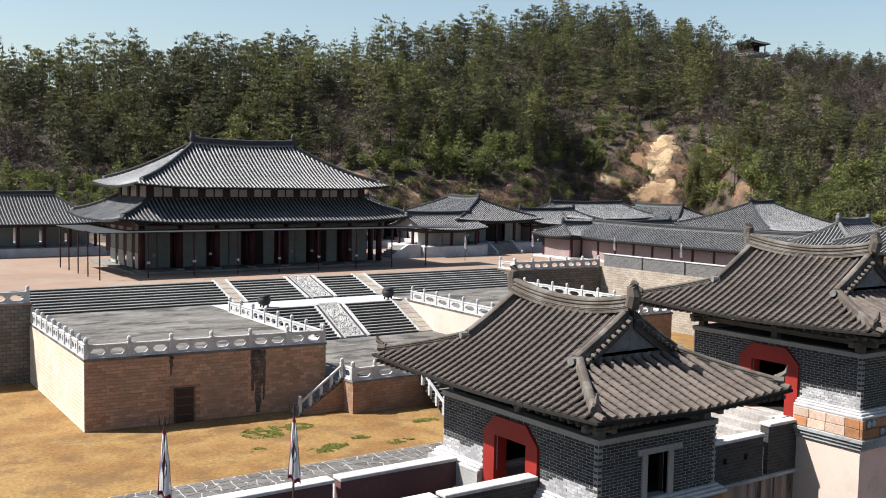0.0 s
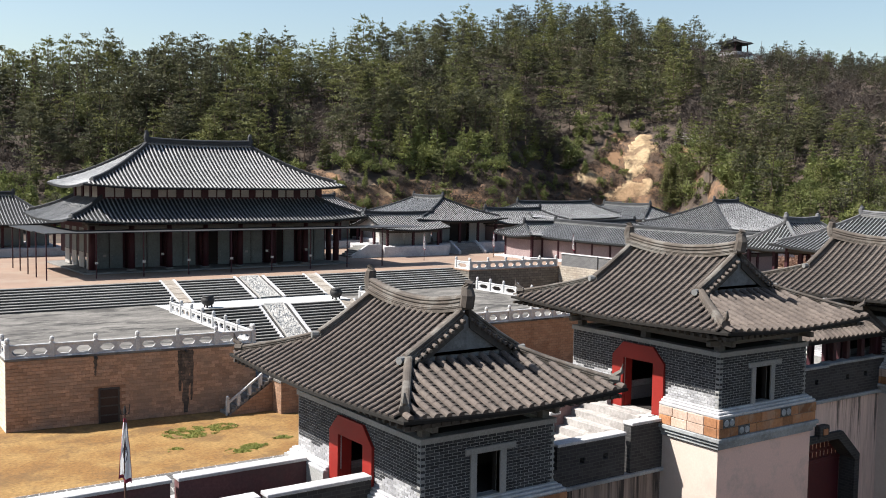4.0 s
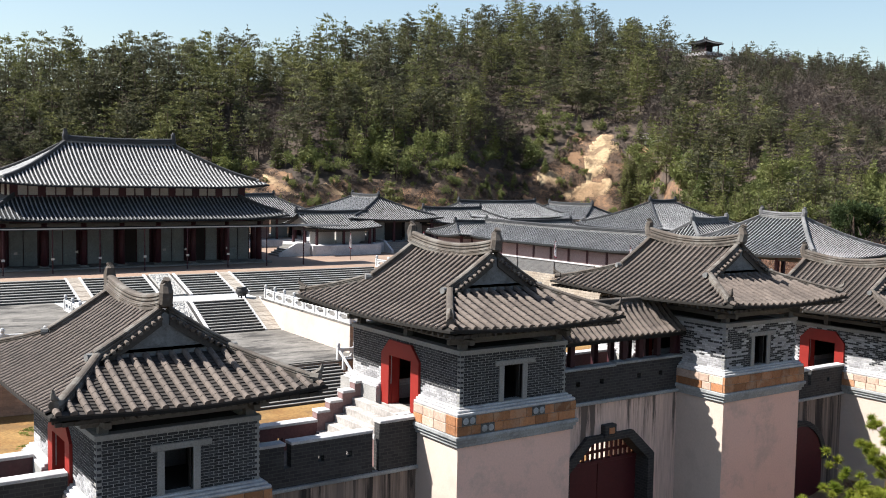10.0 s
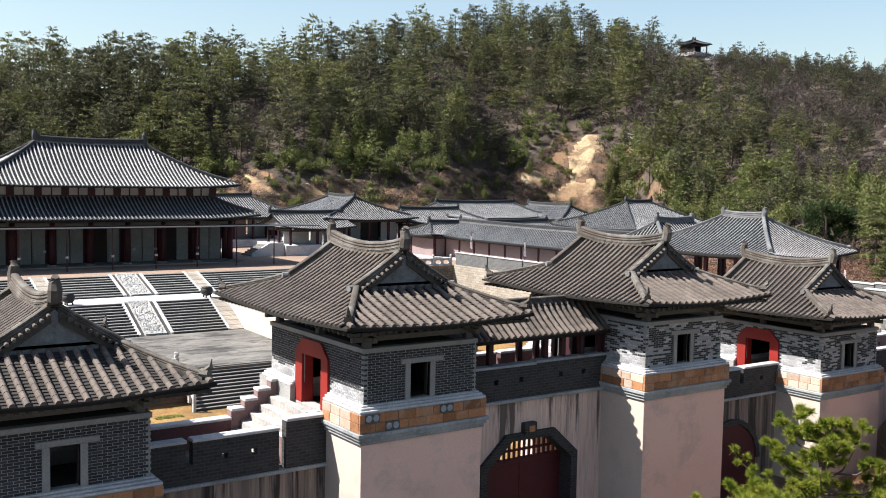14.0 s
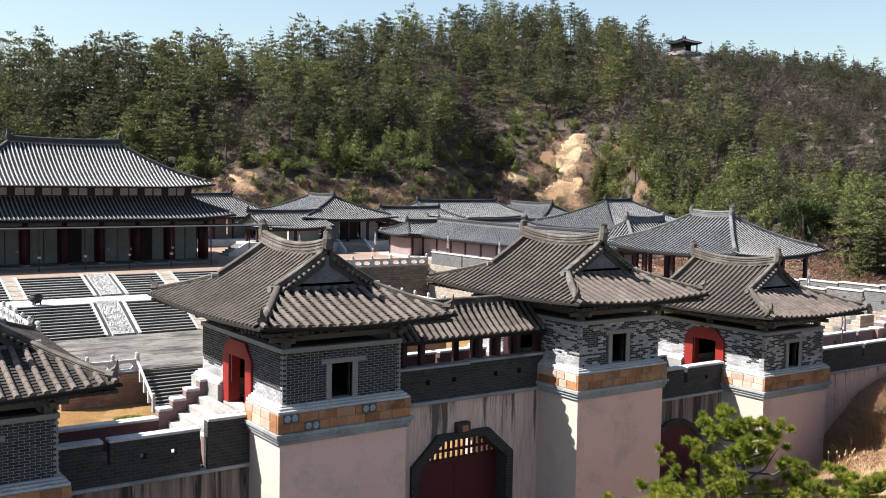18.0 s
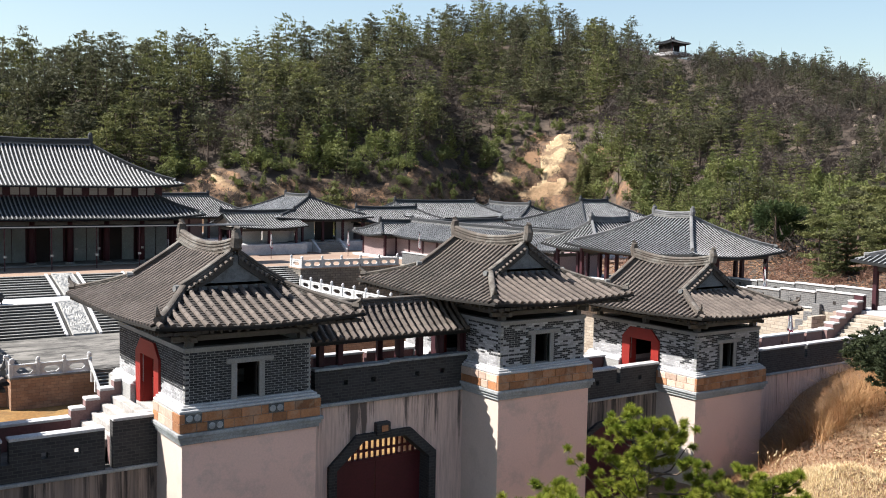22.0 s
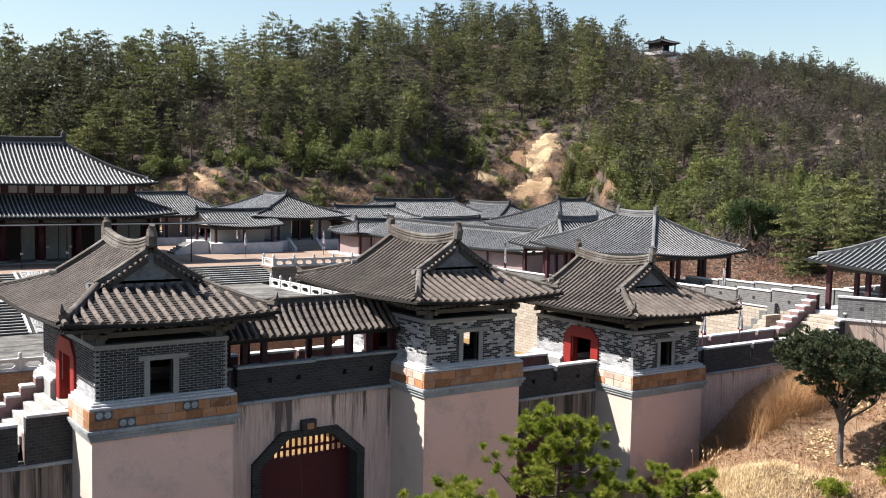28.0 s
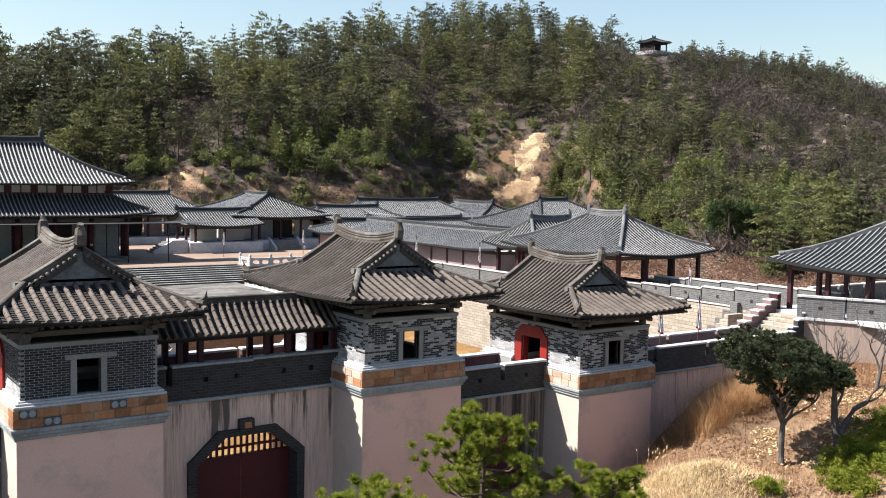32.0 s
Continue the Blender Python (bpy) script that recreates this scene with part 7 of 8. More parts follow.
d = 118.0
while d < 300:
    step = 2.9 + 0.8 * smooth(170, 280, d)
    u = -0.52 * d - 6
    while u < 0.50 * d + 24:
        uu, dd = u + rnd.uniform(-1, 1) * step * 0.48, d + rnd.uniform(-1, 1) * step * 0.48
        u += step
        x = ORIGIN[0] + uu * VIEW[1] + dd * VIEW[0]
        y = ORIGIN[1] - uu * VIEW[0] + dd * VIEW[1]
        f, c = lerp_table(FOOT, uu), lerp_table(CREST_D, uu)
        if dd < f + 2 or dd > c + 7:
            continue
        if abs(x - 233.2) < 7 and abs(y - 182.7) < 7 or (c - 46 < dd < c + 1 and abs(uu - 73 + 0.22 * (c - dd)) < 8):
            if rnd.random() < 0.95:
                brown_spots.append((x, y, (hill(x, y) or 5) - 0.2, rnd.uniform(0.35, 0.7), 1.0, rnd.randrange(4)))
                continue
        z = hill(x, y)
        if z is None:
            continue
        t = (dd - f) / (c - f)
        right = smooth(40, 80, uu)
        patch = noise.noise((x * 0.045, y * 0.045, 20))
        w = rnd.uniform(0, 6.3)
        if bare(uu, dd, f, z):
            strip = noise.noise((uu * 0.2, z * 0.35, 61))
            if lobe(uu, z):
                strip -= 0.14
            if strip > (-0.1 if uu > -8 else -0.02) or rnd.random() < 0.15:
                (bush_spots if rnd.random() < (0.4 if uu > -8 else 0.12) else brown_spots).append((x, y, z + 0.6, rnd.uniform(0.35, 0.75), w, rnd.randrange(8)))
            continue
        if rnd.random() < 0.3 + 0.25 * right:
            brown_spots.append((x + rnd.uniform(-1.5, 1.5), y + rnd.uniform(-1.5, 1.5), z - 0.2, rnd.uniform(0.4, 0.8), w, rnd.randrange(4)))
        if 39 < uu < 66 and t < 0.3 and rnd.random() < 0.25:
            light_spots.append((x, y, z - 0.2, rnd.uniform(0.5, 0.8), w, rnd.choice((1, 6, 8, 11))))
            continue
        if t < 0.3 - 0.1 * right and rnd.random() < 0.75:
            (brown_spots if rnd.random() < 0.45 * right else bush_spots).append((x, y, z, rnd.uniform(0.8, 1.5), w, rnd.randrange(8)))
            continue
        if patch > 0.1 + 0.18 * (1 - right) and rnd.random() < 0.8:
            brown_spots.append((x, y, z, rnd.uniform(0.8, 1.5), w, rnd.randrange(4)))
            continue
        if abs(uu - 88) < 12 and 0.28 < t < 0.62 and rnd.random() < 0.22:
            continue
        sc = rnd.uniform(0.5, 1.24) * (1 - 0.42 * right)
        if rnd.random() < 0.9 * right:
            dark_spots.append((x + rnd.uniform(-2, 2), y + rnd.uniform(-2, 2), z - 0.5, sc * rnd.uniform(0.5, 0.9), w + 2, rnd.randrange(12)))
        (dark_spots if rnd.random() < right * smooth(0.25, 0.45, t) * 0.75 else pine_spots if noise.noise((x * 0.06, y * 0.06, 50)) + rnd.uniform(-0.4, 0.4) < 0.12 + 0.3 * right * smooth(0.3, 0.5, t) else light_spots).append((x, y, z - 0.2, sc, w, rnd.randrange(12)))
    d += step
# brush on the brown parts of the bank
for _ in range(900):
    uu = rnd.uniform(-42, 41)
    p = on_slope(uu, rnd.uniform(6.5, lerp_table([(-44, 11), (-34, 14.6), (-20, 13), (0, 14.5), (16, 15), (22, 19), (29, 24.5), (41, 24)], uu)))
    if not lobe(uu, p.z + 0.3):
        (bush_spots if rnd.random() < 0.22 else brown_spots).append((p.x, p.y, p.z + 0.4, rnd.uniform(0.22, 0.55), rnd.uniform(0, 6.3), rnd.randrange(8)))
for _ in range(26):
    p = on_slope(rnd.uniform(34.8, 40), rnd.uniform(8.5, 17))
    light_spots.append((p.x, p.y, p.z - 0.2, rnd.uniform(0.4, 0.7), rnd.uniform(0, 6.3), rnd.choice((1, 6, 8, 11))))
# bright young pines on the shoulder beside the cut bank, and bare grey-brown trees before it
for _ in range(46):
    uu = rnd.uniform(38.6, 72)
    p = on_slope(uu, rnd.uniform(7, 18.5 if uu < 52 else 15))
    if rnd.random() < 0.55:
        light_spots.append((p.x, p.y, p.z - 0.3, rnd.uniform(0.55, 1.0), rnd.uniform(0, 6.3), rnd.choice((1, 6, 8, 11))))
    else:
        bush_spots.append((p.x, p.y, p.z - 0.3, rnd.uniform(1.0, 1.8), rnd.uniform(0, 6.3), rnd.randrange(5)))
for _ in range(34):
    uu, dd = rnd.uniform(41.5, 66), rnd.uniform(104, 128)
    if uu > 50 and dd > 116 or uu < 47 and dd < 115:
        continue
    brown_spots.append((ORIGIN[0] + uu * VIEW[1] + dd * VIEW[0], ORIGIN[1] - uu * VIEW[0] + dd * VIEW[1], 5.2, rnd.uniform(1.1, 1.7), rnd.uniform(0, 6.3), rnd.randrange(4)))
scatter("pine_wood", pines, pine_spots, M["needle"], "dense dark green pine wood on the hillside", "pine forest")
scatter("dwarf_pine_wood", dwarfs, dark_spots, M["needle_dark"], "small dark pines on the rocky slope", "pine forest")
scatter("light_pine_wood", pines, light_spots, M["needle_light"], "yellow-green pines among the dark wood", "pine forest")
scatter("pine_wood_trunks", pine_trunks, pine_spots + light_spots + dark_spots, M["trunk"], "brown trunks of the pine wood", "tree trunks")
scatter("hillside_scrub", bushes, bush_spots, M["bush"], "bright green scrub along the foot of the hill", "bushes")
scatter("bare_brushwood", browns, brown_spots, M["brown"], "bare brown brushwood between the pines", "bushes")

# a short stair with pale rails climbing the slope beside the scar
hs = thing("hillside_stair", "short wooden stair with pale rails on the wooded slope", "stairs", at=tuple(on_slope(42.7, 22.4)))
lo_, hi_ = on_slope(44.4, 21.4) - hs.location, on_slope(41.0, 23.4) - hs.location
for k in (0.0, 1.1):
    off = Vector((VIEW[0], VIEW[1], 0)) * k
    for zz in (1.0, 1.7):
        part("rail", Shape().tube([tuple(lo_ + off + Vector((0, 0, zz))), tuple(hi_ + off + Vector((0, 0, zz)))], [0.07, 0.07], 6), M["step_stone"], hs)
    for i in range(5):
        p = lo_.lerp(hi_, i / 4) + off
        part("post", Shape().tube([tuple(p - Vector((0, 0, 0.5))), tuple(p + Vector((0, 0, 1.8)))], [0.06, 0.06], 6), M["step_stone"], hs)
for i in range(8):
    p = lo_.lerp(hi_, (i + 0.5) / 8) + Vector((VIEW[0], VIEW[1], 0)) * 0.55 + Vector((0, 0, 0.7))
    part("tread", Shape().box(p.x - 0.5, p.y - 0.5, p.z - 0.06, p.x + 0.5, p.y + 0.5, p.z, 0.01), M["step_stone"], hs)

# pale rocks showing through the brush on the right-hand slope
rr_ = random.Random(91)
V, F = [], []
M["rock"] = mat("pale_hill_rock", (0.29, 0.23, 0.19), (0.17, 0.135, 0.115), 0.9, 0.8, 4, 0.6)
for _ in range(80):
    uu, t_ = rr_.gauss(88, 9), rr_.uniform(0.3, 0.62)
    f, c = lerp_table(FOOT, uu), lerp_table(CREST_D, uu)
    dd = f + (c - f) * t_
    x, y = ORIGIN[0] + uu * VIEW[1] + dd * VIEW[0], ORIGIN[1] - uu * VIEW[0] + dd * VIEW[1]
    z, q, k = hill(x, y), rr_.uniform(0.3, 0.9), len(V)
    ring = [(x + math.cos(i * 1.047) * q * rr_.uniform(0.6, 1.2), y + math.sin(i * 1.047) * q * rr_.uniform(0.6, 1.2)) for i in range(6)]
    V += [(a, b, z - 0.5) for a, b in ring] + [(x + (a - x) * 0.7, y + (b - y) * 0.7, z + q * rr_.uniform(0.15, 0.4)) for a, b in ring] + [(x, y, z + q * 0.45)]
    for i in range(6):
        j = (i + 1) % 6
        F += [(k + i, k + j, k + 6 + j), (k + i, k + 6 + j, k + 6 + i), (k + 6 + i, k + 6 + j, k + 12)]
me = arrays("rock_outcrop", np.array(V), np.array(F), M["rock"])
me.shade_flat()
tagged(new("rock_outcrop", me), "pale weathered rocks among the hillside brush", "rocks", kind="stuff")

# ---- rough slope in front of the gate ----
def blades(name, spots, hmin, hmax, material, label, seed, width=0.016, lean=0.5):
    r = random.Random(seed)
    V, F = [], []
    for x, y, z in spots:
        a, h = r.uniform(0, 6.283), r.uniform(hmin, hmax)
        dx, dy = math.cos(a), math.sin(a)
        k, w = len(V), width * r.uniform(0.7, 1.4)
        b = lean * r.uniform(0.2, 1.2)
        for t in (0, 0.5, 1.0):
            o = b * h * t * t
            zz = z - 0.05 + h * t * (1 - 0.25 * b * t)
            q = w * (1 - t * 0.85)
            V += [(x + dx * o - dy * q, y + dy * o + dx * q, zz), (x + dx * o + dy * q, y + dy * o - dx * q, zz)]
        for i in range(2):
            F.append((k + 2 * i, k + 2 * i + 1, k + 2 * i + 3, k + 2 * i + 2))
    me = arrays(name, np.array(V), np.array(F), material)
    return tagged(new(name, me), label, "dry grass", kind="stuff")


rg = random.Random(12)
tall, short = [], []
while len(tall) < 15000:
    x, y = rg.uniform(54, 74), rg.uniform(4, 19.2)
    if 53.8 < x < 58.6 and y > 16.7:
        continue
    dens = 0.5 + 0.5 * noise.noise((x * 0.5, y * 0.5, 8)) + 0.5 * smooth(12, 17, y)
    if rg.random() < dens - 0.35 + 0.3 * smooth(60, 66, x):
        tall.append((x, y, outside(x, y)))
while len(short) < 40000:
    x, y = rg.uniform(50, 72), rg.uniform(5, 18.5)
    if x < 58.6 and y > 16.8:
        continue
    short.append((x, y, outside(x, y)))
arch, pale = [], []
for _ in range(95):
    cx_ = rg.uniform(57.0, 66.0)
    cy_ = rg.uniform(12.6, 16.6 if cx_ < 61.5 else 15.4)
    for _ in range(60):
        x, y = rg.gauss(cx_, 0.22), rg.gauss(cy_, 0.2)
        arch.append((x, y, outside(x, y)))
while len(pale) < 16000:
    x, y = rg.gauss(51.6, 2.2), rg.gauss(9.6, 2.0)
    pale.append((x, y, outside(x, y) + 0.14))
blades("tall_dry_grass", tall, 0.25, 0.8, M["rust_grass"], "tall rust-brown dry grass along the wall", 3, 0.012, 0.7)
blades("arching_dry_grass", arch, 1.0, 2.3, M["straw"], "long arching straw-brown grass against the wall", 5, 0.014, 1.25)
blades("short_dry_grass", short, 0.15, 0.45, M["straw"], "short rust-coloured grass on the slope", 4, 0.012, 0.8)
blades("pale_grass", pale, 0.12, 0.34, M["straw_pale"], "short pale straw grass covering the mound", 6, 0.014, 0.9)
V, F = [], []
for _ in range(34000):
    x, y = rg.uniform(53, 73.5), rg.uniform(3, 18.6)
    if noise.noise((x * 0.6, y * 0.6, 30)) < -0.25:
        continue
    z, w, q, k = outside(x, y) + 0.16, rg.uniform(0, 6.283), rg.uniform(0.03, 0.07), len(V)
    V += [(x + math.cos(w) * q, y + math.sin(w) * q, z + rg.uniform(-0.03, 0.09)), (x + math.cos(w + 2.2) * q, y + math.sin(w + 2.2) * q, z + rg.uniform(-0.03, 0.09)), (x + math.cos(w + 4) * q, y + math.sin(w + 4) * q, z + rg.uniform(-0.03, 0.09))]
    F.append((k, k + 1, k + 2))
tagged(new("leaf_litter", arrays("leaf_litter", np.array(V), np.array(F), M["litter"])), "fallen rust-brown leaves on the slope", "leaves", kind="stuff")
# bleached leaves and stone chips strewn before the evergreens
V, F = [], []
for _ in range(6500):
    x, y = rg.uniform(57.5, 72), rg.uniform(6, 13.6)
    if noise.noise((x * 0.45, y * 0.45, 33)) + 0.5 * noise.noise((x * 1.4, y * 1.4, 34)) < 0.05:
        continue
    z, w, q, k = outside(x, y) + 0.2, rg.uniform(0, 6.283), rg.uniform(0.04, 0.1), len(V)
    V += [(x + math.cos(w + a_) * q, y + math.sin(w + a_) * q, z + rg.uniform(-0.03, 0.1)) for a_ in (0, 2.1, 4.1)]
    F.append((k, k + 1, k + 2))
tagged(new("bleached_leaves", arrays("bleached_leaves", np.array(V), np.array(F), M["straw_pale"])), "bleached pale leaves strewn over the slope", "leaves", kind="stuff")
# pampas plumes beside the tower
pl = thing("pampas_grass", "pale feathery seed heads on thin dry stalks", "grass", at=(55.7, 14.0, outside(55.7, 14.0)))
st_, hd = Shape(), Shape()
for _ in range(18):
    x, y, h = rg.gauss(0, 0.5), rg.gauss(0, 0.3), rg.uniform(0.3, 0.85)
    st_.tube([(x, y, -0.1), (x * 1.1, y * 1.1, h)], [0.012, 0.008], 4)
    hd.tube([(x * 1.1, y * 1.1, h), (x * 1.12, y * 1.12, h + 0.06), (x * 1.14 + 0.03, y * 1.14, h + 0.13)], [0.012, 0.035, 0.01], 5)
part("stalks", st_, M["straw"], pl, kind="stuff")
part("seed_heads", hd, M["straw_pale"], pl, "cream seed heads", kind="stuff")

M["straw_ground"] = mat("straw_covered_ground", (0.36, 0.24, 0.15), (0.23, 0.14, 0.085), 0.95, 1.3, 13, 0.9, stains=(0.17, 0.105, 0.065), stain_amount=0.6, grain=0.6)
xs, ys = spaced((44, 73.8, 0.5)), spaced((-4, 19.3, 0.5))
verts = np.array([(x, y, outside(x, y) + 0.14) for y in ys for x in xs])
idx = np.arange(len(verts)).reshape(len(ys), len(xs))
me = arrays("straw_slope", verts, np.stack([idx[:-1, :-1], idx[:-1, 1:], idx[1:, 1:], idx[1:, :-1]], -1).reshape(-1, 4), M["straw_ground"])
tagged(new("straw_slope", me), "rough slope covered with dry straw and leaves", "ground", kind="structure")


def clumps(centres, r, n, size, rnd_, flat=0.8, aim=None, wide=0.09):
    """Leaf triangles gathered round the centres; aim: needles stand out from the clump's middle."""
    V, F = [], []
    for cx, cy, cz in centres:
        for _ in range(n):
            d = np.array([rnd_.gauss(0, 1), rnd_.gauss(0, 1), rnd_.gauss(0, flat) + (0.6 if aim else 0)])
            d /= np.linalg.norm(d) + 1e-6
            c = np.array([cx, cy, cz]) + d * r * (rnd_.random() ** 0.5 if not aim else rnd_.uniform(0.05, 0.25))
            e = np.cross(d, [rnd_.gauss(0, 1), rnd_.gauss(0, 1), rnd_.gauss(0, 1)])
            e /= np.linalg.norm(e) + 1e-6
            k, s = len(V), size * rnd_.uniform(0.7, 1.3)
            if aim:
                V += [c - e * s * wide, c + e * s * wide, c + d * s]
            else:
                g = np.array([rnd_.gauss(0, 1), rnd_.gauss(0, 1), rnd_.gauss(0, 1)])
                g /= np.linalg.norm(g)
                V += [c - e * s * 0.3, c + e * s * 0.3, c + g * s]
            F.append((k, k + 1, k + 2))
    return np.array(V), np.array(F)


def limb(s, p, d, L, r, depth, rnd_, tips, up=0.15, split=3):
    q = [Vector(p)]
    dd = Vector(d).normalized()
    for i in range(4):
        dd = (dd + Vector((rnd_.gauss(0, 0.16), rnd_.gauss(0, 0.16), rnd_.gauss(up * 0.4, 0.12)))).normalized()
        q.append(q[-1] + dd * L / 4)
    s.tube([tuple(a) for a in q], [r * (1 - 0.13 * i) for i in range(5)], 6 if r > 0.03 else 4)
    if depth == 0:
        tips.append(tuple(q[-1]))
        tips.append(tuple(q[3]))
        return
    for k in range(split):
        a = q[rnd_.choice((2, 3, 4)) if k else 4]
        nd = (dd + Vector((rnd_.gauss(0, 0.6), rnd_.gauss(0, 0.6), rnd_.gauss(up, 0.3)))).normalized()
        limb(s, a, nd, L * rnd_.uniform(0.55, 0.8), r * 0.58, depth - 1, rnd_, tips, up, split)


# near pine below the side gate
rp = random.Random(21)
PX, PY, PZ = 42.3, 9.0, -2.2
pine = thing("pine_tree", "young pine with bright yellow-green needle tufts", "pine tree", at=(PX, PY, PZ))
ts, tips = Shape(), []
ts.tube([(0, 0, -0.3), (0.1, 0.05, 4.0), (0.0, 0.1, 7.2), (0.1, 0, 9.5)], [0.16, 0.12, 0.08, 0.03], 8)
part("trunk", ts, M["trunk"], pine)
bs_ = Shape()
for i in range(34):
    z = 4.8 + 4.7 * i / 34
    w = 2.4 * i + rp.uniform(-0.4, 0.4)
    L = (3.1 * (1 - (z - 4.8) / 5.4) + 0.5) * rp.uniform(0.7, 1.1)
    base = Vector((0.05, 0.05, z))
    mid = base + Vector((math.cos(w), math.sin(w), 0.15)) * L * 0.6
    end = base + Vector((math.cos(w), math.sin(w), 0.42)) * L
    bs_.tube([tuple(base), tuple(mid), tuple(end)], [0.045, 0.03, 0.012], 5)
    for k in range(10):
        t = rp.uniform(0.3, 1.02)
        c = base.lerp(mid, t / 0.6) if t < 0.6 else mid.lerp(end, (t - 0.6) / 0.4)
        c = c + Vector((rp.gauss(0, 0.2), rp.gauss(0, 0.2), rp.uniform(0.05, 0.36)))
        tips.append(tuple(c))
part("boughs", bs_, M["trunk"], pine, kind="stuff")
V, F = clumps(tips, 0.17, 250, 0.19, rp, 0.75, True, 0.055)
part("needles", arrays("needles", V, F, M["needle_near"]), None, pine, "bright needle tufts", kind="stuff")
copy_thing(pine, pose(37.2, 7.8, -3.4, 0, 0, 130))
copy_thing(pine, pose(46.3, 7.2, -4.2, 0, 0, 40))

# round clipped evergreen
re_ = random.Random(31)
ev = thing("evergreen_tree", "small evergreen with a dense dark flat-domed crown on one stem", "tree", at=(57.7, 9.0, 3.3))
s, tips = Shape(), []
s.tube([(0, 0, -0.2), (0.05, 0.02, 0.6), (-0.02, 0, 1.3), (0.06, 0.03, 2.0), (0.05, 0.05, 2.9)], [0.16, 0.12, 0.125, 0.11, 0.08], 9)
part("trunk", s, M["bark_pale"], ev)
s = Shape()
for k in range(11):
    w = k * 2.4
    limb(s, (0.05, 0.03, 1.85 + 0.08 * k), (math.cos(w), math.sin(w), 1.0), 1.5, 0.07, 1, re_, tips, 0.2, 3)
part("limbs", s, M["bark_pale"], ev, kind="stuff")
cent = []
while len(cent) < 1350:
    e, f, k = re_.uniform(-2.9, 2.7), re_.uniform(-2.3, 2.3), re_.random()
    rr = math.hypot(e / (2.9 if e < 0 else 2.6), f / 2.25) * (1 + 0.3 * noise.noise((e * 0.9, f * 0.9, 4)))
    if rr >= 1:
        continue
    x, y = e * 0.822 + f * 0.57, -e * 0.57 + f * 0.822
    low, high = 2.35 + 1.75 * rr ** 0.8 - 0.12 * e, 4.45 + 1.3 * math.sqrt(1 - rr * rr) - 0.22 * e
    zz = low + (high - low) * k + 0.25 * noise.noise((x * 1.5, y * 1.5, 7))
    if noise.noise((x * 1.3, y * 1.3, zz * 1.7)) > -0.24:
        cent.append((x, y, zz))
V, F = clumps(cent, 0.22, 46, 0.13, re_, 0.7, True, 0.17)
part("crown", arrays("crown", V, F, M["evergreen"]), None, ev, "dense dark green leaves", kind="stuff")

# bare forked tree
rb = random.Random(8)
bt = thing("bare_tree", "leafless forked tree with pale grey branches", "tree", at=(60.1, 8.0, outside(60.1, 8.0)))


def side(r, up, deep=0.0):
    return (0.822 * r + 0.57 * deep, -0.57 * r + 0.822 * deep, up)


s, tips = Shape(), []
s.tube([side(0, -0.3), side(0.02, 0.3), side(-0.08, 0.6)], [0.24, 0.21, 0.2], 9)
part("trunk", s, M["bark_pale"], bt)
s = Shape()
s.tube([side(-0.08, 0.5), side(-0.2, 1.3), side(-0.25, 2.1)], [0.17, 0.14, 0.12], 8)
part("stem", s, M["bark_pale"], bt, "dark short stem")
s = Shape()
s.tube([side(0.02, 0.4), side(0.35, 1.15), side(0.6, 1.6), side(1.1, 1.9), side(1.5, 2.5), side(1.62, 3.3)], [0.16, 0.13, 0.115, 0.1, 0.085, 0.07], 8)
part("stem", s, M["bark_pale"], bt, "long leaning stem")
for o_, d, L, r in ((side(-0.25, 2.0), side(0.7, 0.9, 0.2), 1.5, 0.09), (side(-0.25, 2.0), side(-0.1, 1, -0.3), 1.6, 0.08), (side(-0.22, 1.6), side(0.8, 0.8, 0.3), 1.4, 0.07), (side(1.62, 3.2), side(0.25, 1, 0.1), 1.6, 0.06), (side(1.62, 3.1), side(-0.6, 0.9, 0.3), 1.5, 0.055), (side(1.5, 2.5), side(0.9, 0.5, -0.2), 1.4, 0.05), (side(1.1, 1.9), side(0.9, 0.3, 0.2), 1.1, 0.045)):
    s = Shape()
    limb(s, o_, d, L, r, 3, rb, tips, 0.25, 3)
    part("branch", s, M["bark_pale"], bt, "forking bare branch")

# low green bushes at the right
rq = random.Random(44)
for x, y, r in ((59.0, 6.9, 0.8), (60.1, 7.0, 0.8), (61.3, 6.8, 0.9), (62.6, 6.3, 1.1), (58.2, 6.3, 0.8), (59.5, 6.0, 0.9), (60.8, 5.8, 0.9), (62.2, 5.4, 1.0), (57.5, 5.8, 0.8), (58.8, 5.2, 0.9), (60.2, 4.9, 0.9), (61.6, 4.5, 1.0), (57.0, 5.0, 0.7), (63.8, 6.0, 1.0), (63.4, 4.6, 1.0), (54.3, 7.2, 0.5)):
    b = thing("juniper_bush", "low spreading bright green juniper bush", "bush", "juniper bushes", at=(x, y, outside(x, y)))
    cent = [(rq.gauss(0, r * 0.5), rq.gauss(0, r * 0.5), abs(rq.gauss(0.25, 0.3)) * r) for _ in range(70)]
    V, F = clumps(cent, 0.7, 90, 0.11, rq, 0.9, True, 0.16)
    part("leaves", arrays("leaves", V, F, M["needle_near"]), None, b)
